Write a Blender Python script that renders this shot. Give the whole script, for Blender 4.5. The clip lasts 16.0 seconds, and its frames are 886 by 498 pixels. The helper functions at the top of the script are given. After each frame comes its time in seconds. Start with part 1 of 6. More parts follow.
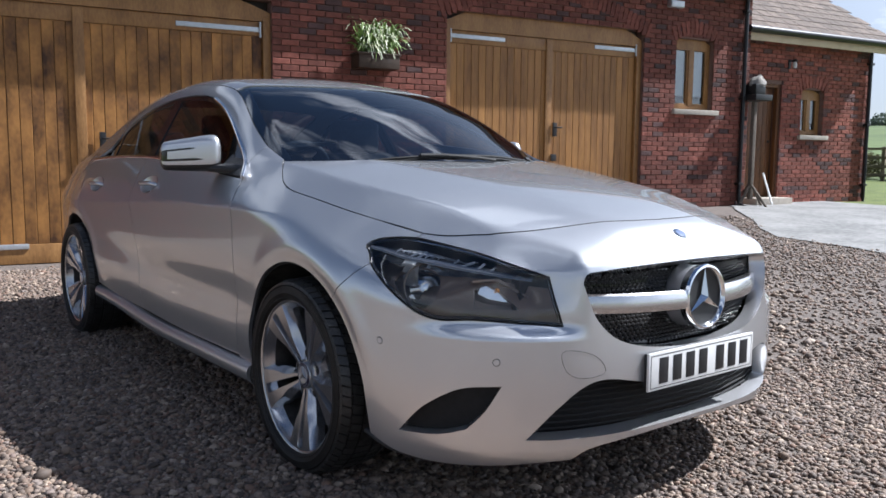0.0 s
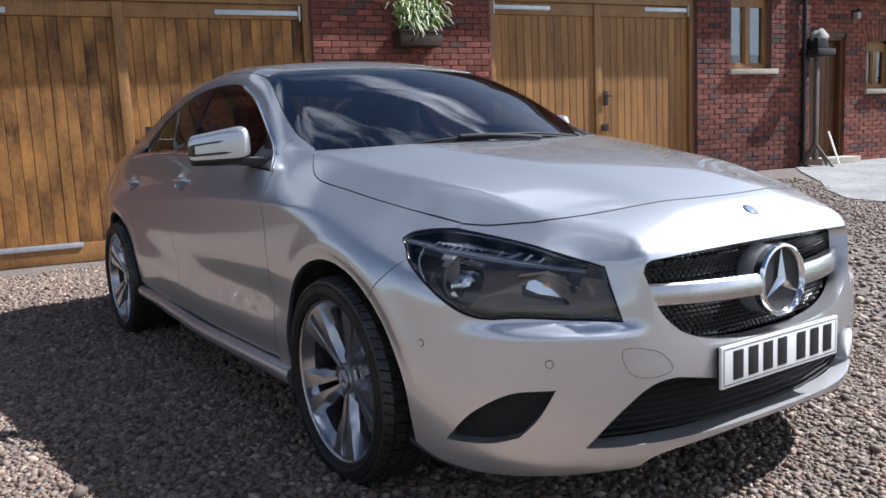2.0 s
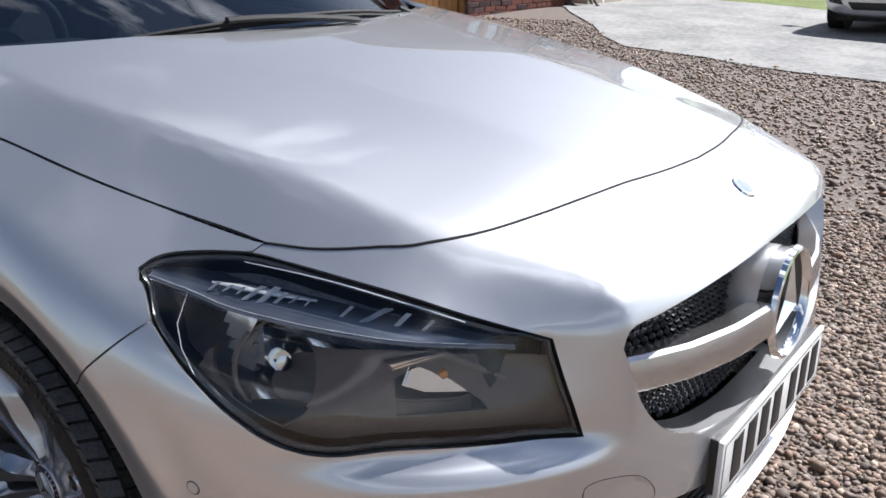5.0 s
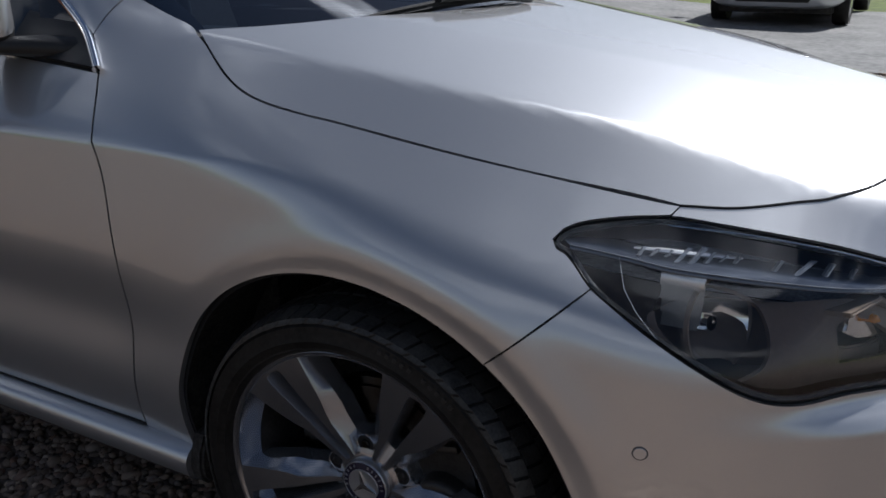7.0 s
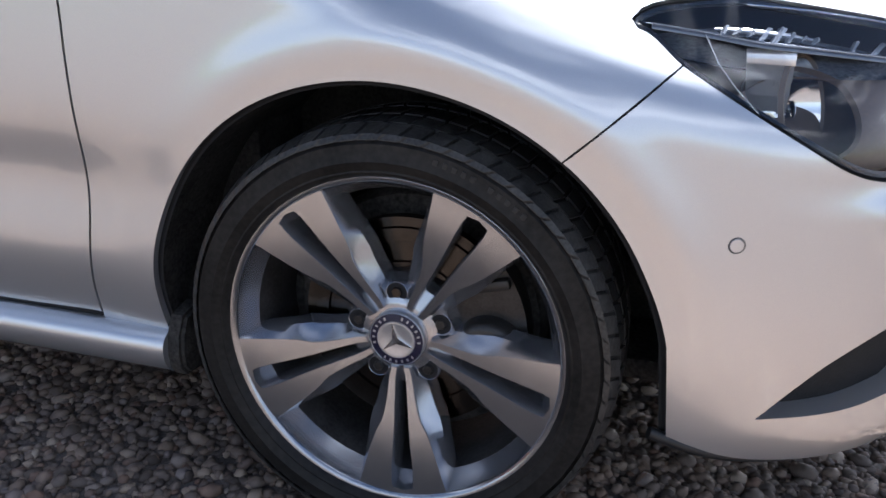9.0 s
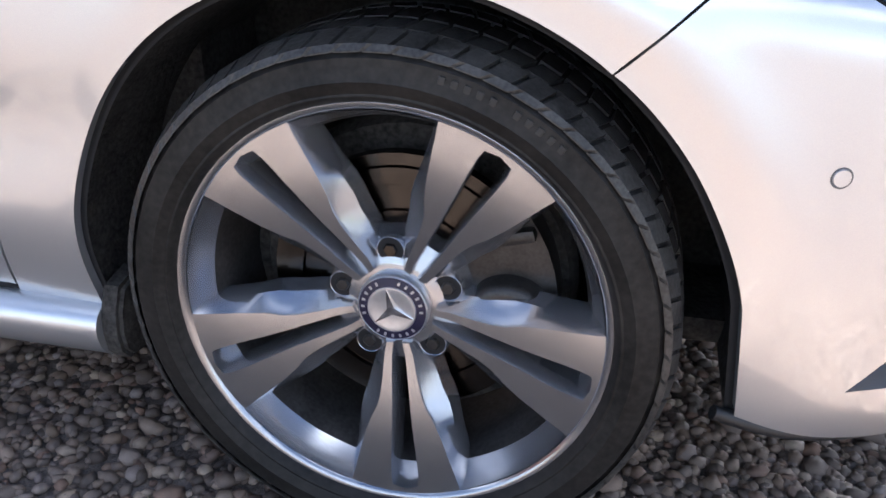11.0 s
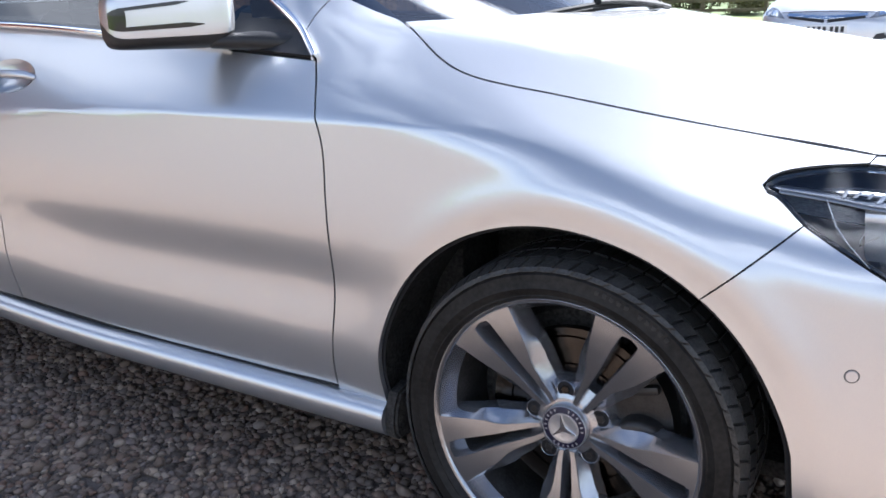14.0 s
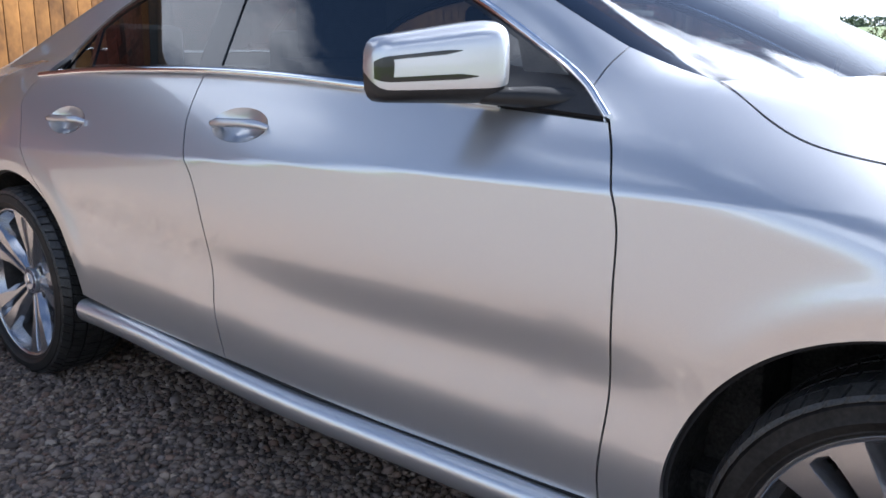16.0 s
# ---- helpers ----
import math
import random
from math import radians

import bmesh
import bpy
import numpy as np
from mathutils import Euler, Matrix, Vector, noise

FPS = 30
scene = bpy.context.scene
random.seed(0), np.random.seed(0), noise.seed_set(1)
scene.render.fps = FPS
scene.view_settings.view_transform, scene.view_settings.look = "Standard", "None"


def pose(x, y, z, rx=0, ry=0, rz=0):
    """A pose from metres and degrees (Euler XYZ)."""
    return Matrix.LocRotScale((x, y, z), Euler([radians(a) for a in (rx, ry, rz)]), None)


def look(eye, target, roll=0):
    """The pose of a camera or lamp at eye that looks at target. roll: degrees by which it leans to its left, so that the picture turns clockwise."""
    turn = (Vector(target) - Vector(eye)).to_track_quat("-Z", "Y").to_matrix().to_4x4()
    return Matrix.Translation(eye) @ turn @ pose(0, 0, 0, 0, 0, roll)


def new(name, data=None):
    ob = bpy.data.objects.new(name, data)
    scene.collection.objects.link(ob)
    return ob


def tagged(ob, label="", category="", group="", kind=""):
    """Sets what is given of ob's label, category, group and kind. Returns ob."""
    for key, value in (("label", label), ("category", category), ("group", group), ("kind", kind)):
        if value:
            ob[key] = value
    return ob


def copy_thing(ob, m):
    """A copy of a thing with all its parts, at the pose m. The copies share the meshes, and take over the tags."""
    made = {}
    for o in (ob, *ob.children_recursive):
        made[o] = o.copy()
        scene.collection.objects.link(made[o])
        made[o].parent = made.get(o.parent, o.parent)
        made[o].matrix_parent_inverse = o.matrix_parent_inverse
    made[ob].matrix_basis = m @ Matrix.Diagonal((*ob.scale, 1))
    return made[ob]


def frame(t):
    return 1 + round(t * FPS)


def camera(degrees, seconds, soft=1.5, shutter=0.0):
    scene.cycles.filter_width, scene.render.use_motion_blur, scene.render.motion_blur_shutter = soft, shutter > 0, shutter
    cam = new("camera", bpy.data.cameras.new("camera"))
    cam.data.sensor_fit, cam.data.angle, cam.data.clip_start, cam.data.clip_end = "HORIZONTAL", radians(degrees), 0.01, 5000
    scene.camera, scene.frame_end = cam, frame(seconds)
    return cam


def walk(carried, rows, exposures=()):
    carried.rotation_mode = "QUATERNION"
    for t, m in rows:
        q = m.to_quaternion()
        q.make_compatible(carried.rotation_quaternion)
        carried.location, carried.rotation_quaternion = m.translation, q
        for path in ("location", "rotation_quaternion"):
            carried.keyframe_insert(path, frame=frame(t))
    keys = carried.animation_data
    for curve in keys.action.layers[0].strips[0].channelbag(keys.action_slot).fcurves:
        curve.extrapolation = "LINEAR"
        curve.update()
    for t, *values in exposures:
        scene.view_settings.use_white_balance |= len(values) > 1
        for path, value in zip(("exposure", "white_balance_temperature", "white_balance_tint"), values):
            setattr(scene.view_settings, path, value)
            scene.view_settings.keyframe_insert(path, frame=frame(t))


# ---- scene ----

cam = camera(56.2, 16.0, soft=1.6)
PATH = [
    (0, (2.405, -2.128, 1.034), (0.834, -0.905, 0.812), 0.5),
    (0.5, (2.373, -2.125, 1.035), (0.794, -0.914, 0.807), 0.9),
    (1, (2.491, -2.213, 1.039), (0.898, -1.025, 0.813), 0.3),
    (1.5, (2.392, -2.111, 1.030), (0.773, -0.966, 0.772), -1.6),
    (2, (2.253, -1.966, 1.051), (0.611, -0.858, 0.775), -2.6),
    (2.4, (2.156, -1.877, 1.053), (0.575, -0.709, 0.684), -1.1),
    (2.5, (2.127, -1.858, 1.052), (0.559, -0.682, 0.657), -1.4),
    (3, (1.875, -1.788, 1.055), (0.452, -0.462, 0.591), -0.4),
    (3.2, (1.815, -1.756, 1.055), (0.453, -0.386, 0.536), -1.5),
    (5.3, (1.139, -1.331, 1.231), (0.042, 0.177, 0.498), 0.6),
    (5.5, (1.026, -1.332, 1.250), (0.006, 0.213, 0.491), 1.0),
    (6, (0.864, -1.405, 1.248), (-0.021, 0.225, 0.499), 0.9),
    (6.3, (0.780, -1.527, 1.209), (-0.016, 0.166, 0.508), 1.7),
    (6.5, (0.767, -1.650, 1.227), (-0.038, 0.030, 0.499), 0.5),
    (7, (0.675, -1.785, 1.151), (-0.227, -0.141, 0.456), -0.5),
    (7.5, (0.495, -1.994, 1.093), (-0.281, -0.273, 0.432), -3.8),
    (8, (0.500, -2.099, 1.064), (-0.241, -0.381, 0.356), -0.2),
    (8.5, (0.475, -2.009, 0.962), (-0.165, -0.240, 0.283), 1.3),
    (9, (0.377, -1.861, 0.859), (-0.158, -0.066, 0.157), 0.9),
    (9.5, (0.284, -1.691, 0.822), (-0.163, 0.099, 0.050), 0.5),
    (9.7, (0.255, -1.626, 0.859), (-0.159, 0.110, -0.044), -0.8),
    (12, (0.260, -1.668, 0.742), (-0.221, 0.134, 0.023), 2.1),
    (12.5, (0.265, -1.727, 0.766), (-0.363, 0.077, 0.175), 1.4),
    (13, (0.320, -1.818, 0.830), (-0.476, -0.075, 0.255), 0.7),
    (13.5, (0.407, -1.953, 0.912), (-0.503, -0.257, 0.370), 0.2),
    (14, (0.515, -2.086, 1.049), (-0.478, -0.447, 0.475), -1.4),
    (14.5, (0.504, -2.107, 1.061), (-0.561, -0.496, 0.543), -0.9),
    (15, (0.414, -2.105, 1.062), (-0.706, -0.524, 0.567), -0.6),
    (15.5, (0.323, -2.123, 1.024), (-0.834, -0.544, 0.616), 0.7),
    (16, (0.133, -2.043, 1.037), (-1.114, -0.542, 0.601), 0.2),
]
EXPOSURES = [(0, 1.05, 5700, 11), (2.0, 1.1, 5720, 11), (3.2, 1.3, 5800, 11), (5.3, 1.05, 6000, 12), (6.0, .42, 5920, 12), (6.5, .10, 5880, 12), (7.0, .15, 5850, 11), (7.5, .92, 5780, 12), (8.0, 1.32, 5700, 12), (9.0, 2.05, 5750, 12), (12.0, 3.02, 5800, 12), (13.0, 2.84, 5800, 12), (14.5, 2.18, 5700, 11), (16.0, 2.06, 5680, 11)]

walk(cam, [(t, look(eye, target, roll)) for t, eye, target, roll in PATH], EXPOSURES)

# ---- world and sun ----
SUN_WAY = Vector((.251, .620, .743)).normalized()
sun = new("sun", bpy.data.lights.new("sun", "SUN"))
sun.data.energy, sun.data.angle, sun.data.color = 5.0, radians(.55), (1.0, .95, .88)
sun.matrix_world = look(SUN_WAY * 20, (0, 0, 0))
world = bpy.data.worlds.new("world")
scene.world = world
world.use_nodes = True
wt = world.node_tree
sky = wt.nodes.new("ShaderNodeTexSky")
sky.sky_type, sky.sun_disc = "NISHITA", False
sky.sun_elevation = math.asin(SUN_WAY.z)
sky.sun_rotation = math.atan2(SUN_WAY.x, SUN_WAY.y)
sky.air_density, sky.dust_density, sky.ozone_density = 1.0, .8, 3.0
bg = wt.nodes["Background"]
bg.inputs["Strength"].default_value = .033
# fair-weather clouds
tc = wt.nodes.new("ShaderNodeTexCoord")
mp = wt.nodes.new("ShaderNodeMapping")
mp.inputs["Scale"].default_value = (1.0, 1.0, 2.6)
mp.inputs["Location"].default_value = (4.93, -4.24, -2.40)
nz = wt.nodes.new("ShaderNodeTexNoise")
nz.inputs["Scale"].default_value, nz.inputs["Detail"].default_value, nz.inputs["Roughness"].default_value = 1.9, 9.0, .58
cr = wt.nodes.new("ShaderNodeValToRGB")
cr.color_ramp.elements[0].position, cr.color_ramp.elements[1].position = .525, .63
mx = wt.nodes.new("ShaderNodeMix")
mx.data_type = "RGBA"
# clouds scatter most light forwards: brighter towards the sun
ahead, power, gain, glow = (wt.nodes.new(k) for k in ("ShaderNodeVectorMath", "ShaderNodeMath", "ShaderNodeMath", "ShaderNodeVectorMath"))
ahead.operation, power.operation, gain.operation, glow.operation = "DOT_PRODUCT", "POWER", "MULTIPLY_ADD", "SCALE"
ahead.inputs[1].default_value = SUN_WAY
power.inputs[1].default_value, gain.inputs[1].default_value, gain.inputs[2].default_value = 4.5, 5.0, 1.0
power.use_clamp = True
glow.inputs[0].default_value = (13.0, 13.2, 13.7)
wt.links.new(tc.outputs["Generated"], ahead.inputs[0])
wt.links.new(ahead.outputs["Value"], power.inputs[0])
wt.links.new(power.outputs[0], gain.inputs[0])
wt.links.new(gain.outputs[0], glow.inputs["Scale"])
wt.links.new(glow.outputs["Vector"], mx.inputs["B"])
wt.links.new(tc.outputs["Generated"], mp.inputs["Vector"])
wt.links.new(mp.outputs["Vector"], nz.inputs["Vector"])
wt.links.new(nz.outputs["Fac"], cr.inputs["Fac"])
# white haze low over the fields
sep, hz_, mxm = (wt.nodes.new(k) for k in ("ShaderNodeSeparateXYZ", "ShaderNodeMapRange", "ShaderNodeMath"))
hz_.interpolation_type = "SMOOTHSTEP"
for k, v in (("From Min", .0), ("From Max", .62), ("To Min", .80), ("To Max", .0)):
    hz_.inputs[k].default_value = v
mxm.operation = "MAXIMUM"
wt.links.new(tc.outputs["Generated"], sep.inputs[0])
wt.links.new(sep.outputs["Z"], hz_.inputs["Value"])
thick, low = wt.nodes.new("ShaderNodeMath"), wt.nodes.new("ShaderNodeMath")
thick.operation, low.operation, low.use_clamp = "MULTIPLY_ADD", "MULTIPLY", True
thick.inputs[1].default_value, thick.inputs[2].default_value = 2.6, .50
wt.links.new(power.outputs[0], thick.inputs[0])
wt.links.new(thick.outputs[0], low.inputs[0])
wt.links.new(hz_.outputs["Result"], low.inputs[1])
wt.links.new(low.outputs[0], mxm.inputs[0])
wt.links.new(cr.outputs["Color"], mxm.inputs[1])
wt.links.new(mxm.outputs[0], mx.inputs["Factor"])
wt.links.new(sky.outputs["Color"], mx.inputs["A"])
wt.links.new(mx.outputs["Result"], bg.inputs["Color"])


# ---- materials ----
def material(name, color, rough=.6, metal=0.0, spec=.5, coat=0.0, vary=.12, scale=6.0, bump=0.0, bump_scale=60.0, tint=None, island=0.0, trans=0.0, ior=1.45, stretch=(1, 1, 1), obj=0.0, fine=1.0):
    """A principled surface with variation at two scales, fine relief and, if wanted, a shade per piece."""
    m = bpy.data.materials.new(name)
    m.use_nodes = True
    nt = m.node_tree
    L, b = nt.links.new, nt.nodes["Principled BSDF"]
    b.inputs["Roughness"].default_value, b.inputs["Metallic"].default_value = rough, metal
    b.inputs["Specular IOR Level"].default_value, b.inputs["Coat Weight"].default_value = spec, coat
    b.inputs["Coat Roughness"].default_value, b.inputs["IOR"].default_value = .03, ior
    b.inputs["Transmission Weight"].default_value = trans
    co = nt.nodes.new("ShaderNodeTexCoord")
    mp = nt.nodes.new("ShaderNodeMapping")
    mp.inputs["Scale"].default_value = stretch
    L(co.outputs["Object"], mp.inputs["Vector"])
    if obj:  # every piece is cut from another part of the stuff
        oi, sh = nt.nodes.new("ShaderNodeObjectInfo"), nt.nodes.new("ShaderNodeVectorMath")
        sh.operation = "SCALE"
        sh.inputs[0].default_value = (31.0, 17.0, 53.0)
        L(oi.outputs["Random"], sh.inputs["Scale"])
        L(sh.outputs["Vector"], mp.inputs["Location"])
    n1, n2 = nt.nodes.new("ShaderNodeTexNoise"), nt.nodes.new("ShaderNodeTexNoise")
    for n, s in ((n1, scale), (n2, scale * 9)):
        n.inputs["Scale"].default_value, n.inputs["Detail"].default_value = s, 5.0
        L(mp.outputs["Vector"], n.inputs["Vector"])
    add = nt.nodes.new("ShaderNodeMath")
    add.operation = "ADD"
    L(n1.outputs["Fac"], add.inputs[0])
    share = nt.nodes.new("ShaderNodeMath")
    share.operation = "MULTIPLY"
    share.inputs[1].default_value = fine
    L(n2.outputs["Fac"], share.inputs[0])
    L(share.outputs[0], add.inputs[1])
    mr = nt.nodes.new("ShaderNodeMapRange")
    mr.inputs["From Min"].default_value, mr.inputs["From Max"].default_value = (.5 + .5 * fine) * .68, (.5 + .5 * fine) * 1.34
    L(add.outputs[0], mr.inputs["Value"])
    mx = nt.nodes.new("ShaderNodeMix")
    mx.data_type = "RGBA"
    dark = [c * (1 - vary * 1.6) for c in color]
    light = list(tint) if tint else [min(1, c * (1 + vary)) for c in color]
    mx.inputs["A"].default_value, mx.inputs["B"].default_value = (*dark, 1), (*light, 1)
    L(mr.outputs["Result"], mx.inputs["Factor"])
    out = mx.outputs["Result"]
    for amount, node, socket in ((island, "ShaderNodeNewGeometry", "Random Per Island"), (obj, "ShaderNodeObjectInfo", "Random")):
        if amount:
            g = nt.nodes.new(node)
            r = nt.nodes.new("ShaderNodeMapRange")
            r.inputs["To Min"].default_value, r.inputs["To Max"].default_value = 1 - amount, 1 + amount
            L(g.outputs[socket], r.inputs["Value"])
            hv = nt.nodes.new("ShaderNodeHueSaturation")
            L(r.outputs["Result"], hv.inputs["Value"])
            L(out, hv.inputs["Color"])
            out = hv.outputs["Color"]
    L(out, b.inputs["Base Color"])
    if bump:
        n3 = nt.nodes.new("ShaderNodeTexNoise")
        n3.inputs["Scale"].default_value, n3.inputs["Detail"].default_value = bump_scale, 6.0
        L(mp.outputs["Vector"], n3.inputs["Vector"])
        bp = nt.nodes.new("ShaderNodeBump")
        bp.inputs["Strength"].default_value, bp.inputs["Distance"].default_value = bump, .01
        L(n3.outputs["Fac"], bp.inputs["Height"])
        L(bp.outputs["Normal"], b.inputs["Normal"])
    return m


def glass(name, tint, gloss_rough=.0, ior=1.5):
    """Thin clear pane: tinted see-through with a real mirror sheen at glancing angles."""
    m = bpy.data.materials.new(name)
    m.use_nodes = True
    nt = m.node_tree
    nt.nodes.clear()
    o, t, g = (nt.nodes.new(k) for k in ("ShaderNodeOutputMaterial", "ShaderNodeBsdfTransparent", "ShaderNodeBsdfGlossy"))
    face, rise, f, mix = (nt.nodes.new(k) for k in ("ShaderNodeLayerWeight", "ShaderNodeMath", "ShaderNodeMath", "ShaderNodeMixShader"))
    straight = ((ior - 1) / (ior + 1)) ** 2
    t.inputs["Color"].default_value = (*tint, 1)
    g.inputs["Roughness"].default_value = gloss_rough
    rise.operation, f.operation = "POWER", "MULTIPLY_ADD"
    rise.inputs[1].default_value, f.inputs[1].default_value, f.inputs[2].default_value = 5.0, 1 - straight, straight
    nt.links.new(face.outputs["Facing"], rise.inputs[0])
    nt.links.new(rise.outputs[0], f.inputs[0])
    nt.links.new(f.outputs[0], mix.inputs[0])
    nt.links.new(t.outputs[0], mix.inputs[1])
    nt.links.new(g.outputs[0], mix.inputs[2])
    nt.links.new(mix.outputs[0], o.inputs[0])
    return m


def metallic_paint(name, color):
    """Silver flake paint below a clear coat: flakes that lie flat mirror the surroundings softly, tilted ones scatter the sun widely."""
    m = material(name, color, rough=.25, metal=.88, coat=1.0, vary=.04, scale=900)
    nt = m.node_tree
    flat = nt.nodes["Principled BSDF"]
    wide = nt.nodes.new("ShaderNodeBsdfPrincipled")
    wide.inputs["Roughness"].default_value, wide.inputs["Metallic"].default_value = .43, .85
    nt.links.new(flat.inputs["Base Color"].links[0].from_socket, wide.inputs["Base Color"])
    for b in (flat, wide):
        b.inputs["Specular Tint"].default_value = (.4, .4, .4, 1)  # below the coat the flakes are never seen edge-on
        b.inputs["Coat Weight"].default_value, b.inputs["Coat Roughness"].default_value, b.inputs["Coat IOR"].default_value = 1.0, .018, 1.65
    mix = nt.nodes.new("ShaderNodeMixShader")
    mix.inputs[0].default_value = .50
    nt.links.new(flat.outputs[0], mix.inputs[1])
    nt.links.new(wide.outputs[0], mix.inputs[2])
    nt.links.new(mix.outputs[0], nt.nodes["Material Output"].inputs["Surface"])
    return m


PAINT = metallic_paint("silver_paint", (.66, .665, .675))
GAP = material("gap_shadow_black", (.008, .008, .009), rough=.8, vary=.1)
BLACK = material("black_plastic", (.018, .018, .019), rough=.45, vary=.2, bump=.1, bump_scale=400)
MATTEBLACK = material("matte_black_plastic", (.009, .009, .0095), rough=.75, vary=.3, bump=.15, bump_scale=300)
SENSOR_RING = material("grey_sensor_ring", (.10, .10, .105), rough=.5, vary=.1)
GLOSSBLACK = material("gloss_black", (.01, .01, .011), rough=.12, vary=.1, coat=.5)
CHROME = material("chrome", (.86, .87, .88), rough=.06, metal=1.0, vary=.02)
ALU = material("machined_alloy", (.40, .41, .43), rough=.22, metal=.92, vary=.05, scale=30, coat=.4)
RIMPAINT = material("grey_wheel_paint", (.43, .44, .47), rough=.20, metal=.85, vary=.06, coat=.6)
RUBBER = material("tyre_rubber", (.008, .0077, .0074), rough=.55, spec=.3, vary=.35, scale=12, bump=.05, bump_scale=220, tint=(.024, .022, .020))
DISC = material("brake_disc_steel", (.055, .050, .045), rough=.24, metal=1.0, vary=.2)
CALIPER = material("dark_caliper_iron", (.038, .036, .035), rough=.32, metal=.3, vary=.3, scale=30)
LINER = material("wheel_liner", (.016, .0155, .015), rough=.9, vary=.6, scale=16, tint=(.065, .060, .054), bump=.4, bump_scale=90)
TRIM = material("interior_trim", (.014, .014, .015), rough=.7, vary=.2, bump=.2, bump_scale=300)
SEAT = material("seat_fabric", (.022, .021, .021), rough=.85, vary=.25, bump=.3, bump_scale=250)
HEADLINER = material("headliner_cloth", (.25, .25, .24), rough=.9, vary=.08)
REFLECTOR = material("lamp_reflector", (.90, .91, .92), rough=.12, metal=1.0, vary=.03)
LAMPHOUSE = material("lamp_housing", (.20, .16, .13), rough=.40, vary=.15)
SCREEN = glass("windscreen_glass", (.46, .54, .62), ior=2.6)
SIDEGLASS = glass("side_window_glass", (.29, .315, .33), ior=2.15)
LENS = glass("lamp_lens", (.96, .965, .97), ior=1.66)
PLATE = material("plate_white", (.72, .72, .70), rough=.35, vary=.03)
INK = material("plate_black", (.015, .015, .016), rough=.4, vary=.1)
AMBER = material("amber_bulb", (.55, .22, .04), rough=.2, vary=.1, coat=.5)


# ---- mesh helpers ----
from mathutils.geometry import delaunay_2d_cdt


def mesh_of(name, verts, faces, mats, smooth=True, slots=None, normals=None):
    me = bpy.data.meshes.new(name)
    me.from_pydata([tuple(map(float, v)) for v in verts], [], [tuple(map(int, f)) for f in faces])
    for m in mats if isinstance(mats, (list, tuple)) else [mats]:
        me.materials.append(m)
    if slots is not None:
        me.polygons.foreach_set("material_index", np.asarray(slots, np.int32))
    me.polygons.foreach_set("use_smooth", np.full(len(me.polygons), smooth))
    if normals is not None:
        me.normals_split_custom_set_from_vertices([tuple(map(float, n)) for n in normals])
    me.update()
    return me


def part(name, data, mat=None, parent=None, label=""):
    """One mesh object under a thing: data is a bmesh, or a ready mesh."""
    if isinstance(data, bmesh.types.BMesh):
        me = bpy.data.meshes.new(name)
        data.to_mesh(me)
        data.free()
        if mat:
            me.materials.append(mat)
        data = me
    ob = new(name, data)
    ob.parent = parent
    return tagged(ob, label)


def thing(name, label, category, group="", kind="", at=None):
    ob = new(name)
    if at is not None:
        ob.matrix_world = at
    return tagged(ob, label, category, group, kind)


def smooth_on(bm, angle=35):
    for f in bm.faces:
        f.smooth = True
    for e in bm.edges:
        if len(e.link_faces) == 2 and e.calc_face_angle(0) > radians(angle):
            e.smooth = False
    return bm


def box(lo, hi, bevel=0.0, seg=2, m=None):
    bm = bmesh.new()
    bmesh.ops.create_cube(bm, size=1)
    for v in bm.verts:
        v.co = Vector([l + (c + .5) * (h - l) for l, h, c in zip(lo, hi, v.co)])
    if bevel:
        bmesh.ops.bevel(bm, geom=bm.edges[:], offset=bevel, segments=seg, affect="EDGES", profile=.6)
    if m is not None:
        bmesh.ops.transform(bm, matrix=m, verts=bm.verts)
    return smooth_on(bm)


def join(*bms):
    out = bms[0]
    for b in bms[1:]:
        me = bpy.data.meshes.new("tmp")
        b.to_mesh(me)
        b.free()
        out.from_mesh(me)
        bpy.data.meshes.remove(me)
    return out


def tube(points, radius, sides=8, closed=False, radii=None, flat=1.0):
    """A rounded bar along points."""
    pts = [Vector(p) for p in points]
    bm = bmesh.new()
    rings = []
    n = len(pts)
    ref = Vector((0, 0, 1))
    for i, p in enumerate(pts):
        a, b = pts[(i - 1) % n if closed else max(i - 1, 0)], pts[(i + 1) % n if closed else min(i + 1, n - 1)]
        d = (b - a).normalized()
        u = d.cross(ref if abs(d.dot(ref)) < .95 else Vector((1, 0, 0))).normalized()
        w = u.cross(d)
        r = radii[i] if radii else radius
        rings.append([bm.verts.new(p + (u * math.cos(k * math.tau / sides) + w * flat * math.sin(k * math.tau / sides)) * r) for k in range(sides)])
    for i in range(n if closed else n - 1):
        a, b = rings[i], rings[(i + 1) % n]
        for k in range(sides):
            bm.faces.new((a[k], a[(k + 1) % sides], b[(k + 1) % sides], b[k]))
    if not closed:
        bm.faces.new(rings[0][::-1])
        bm.faces.new(rings[-1])
    bmesh.ops.recalc_face_normals(bm, faces=bm.faces[:])
    return smooth_on(bm, 50)


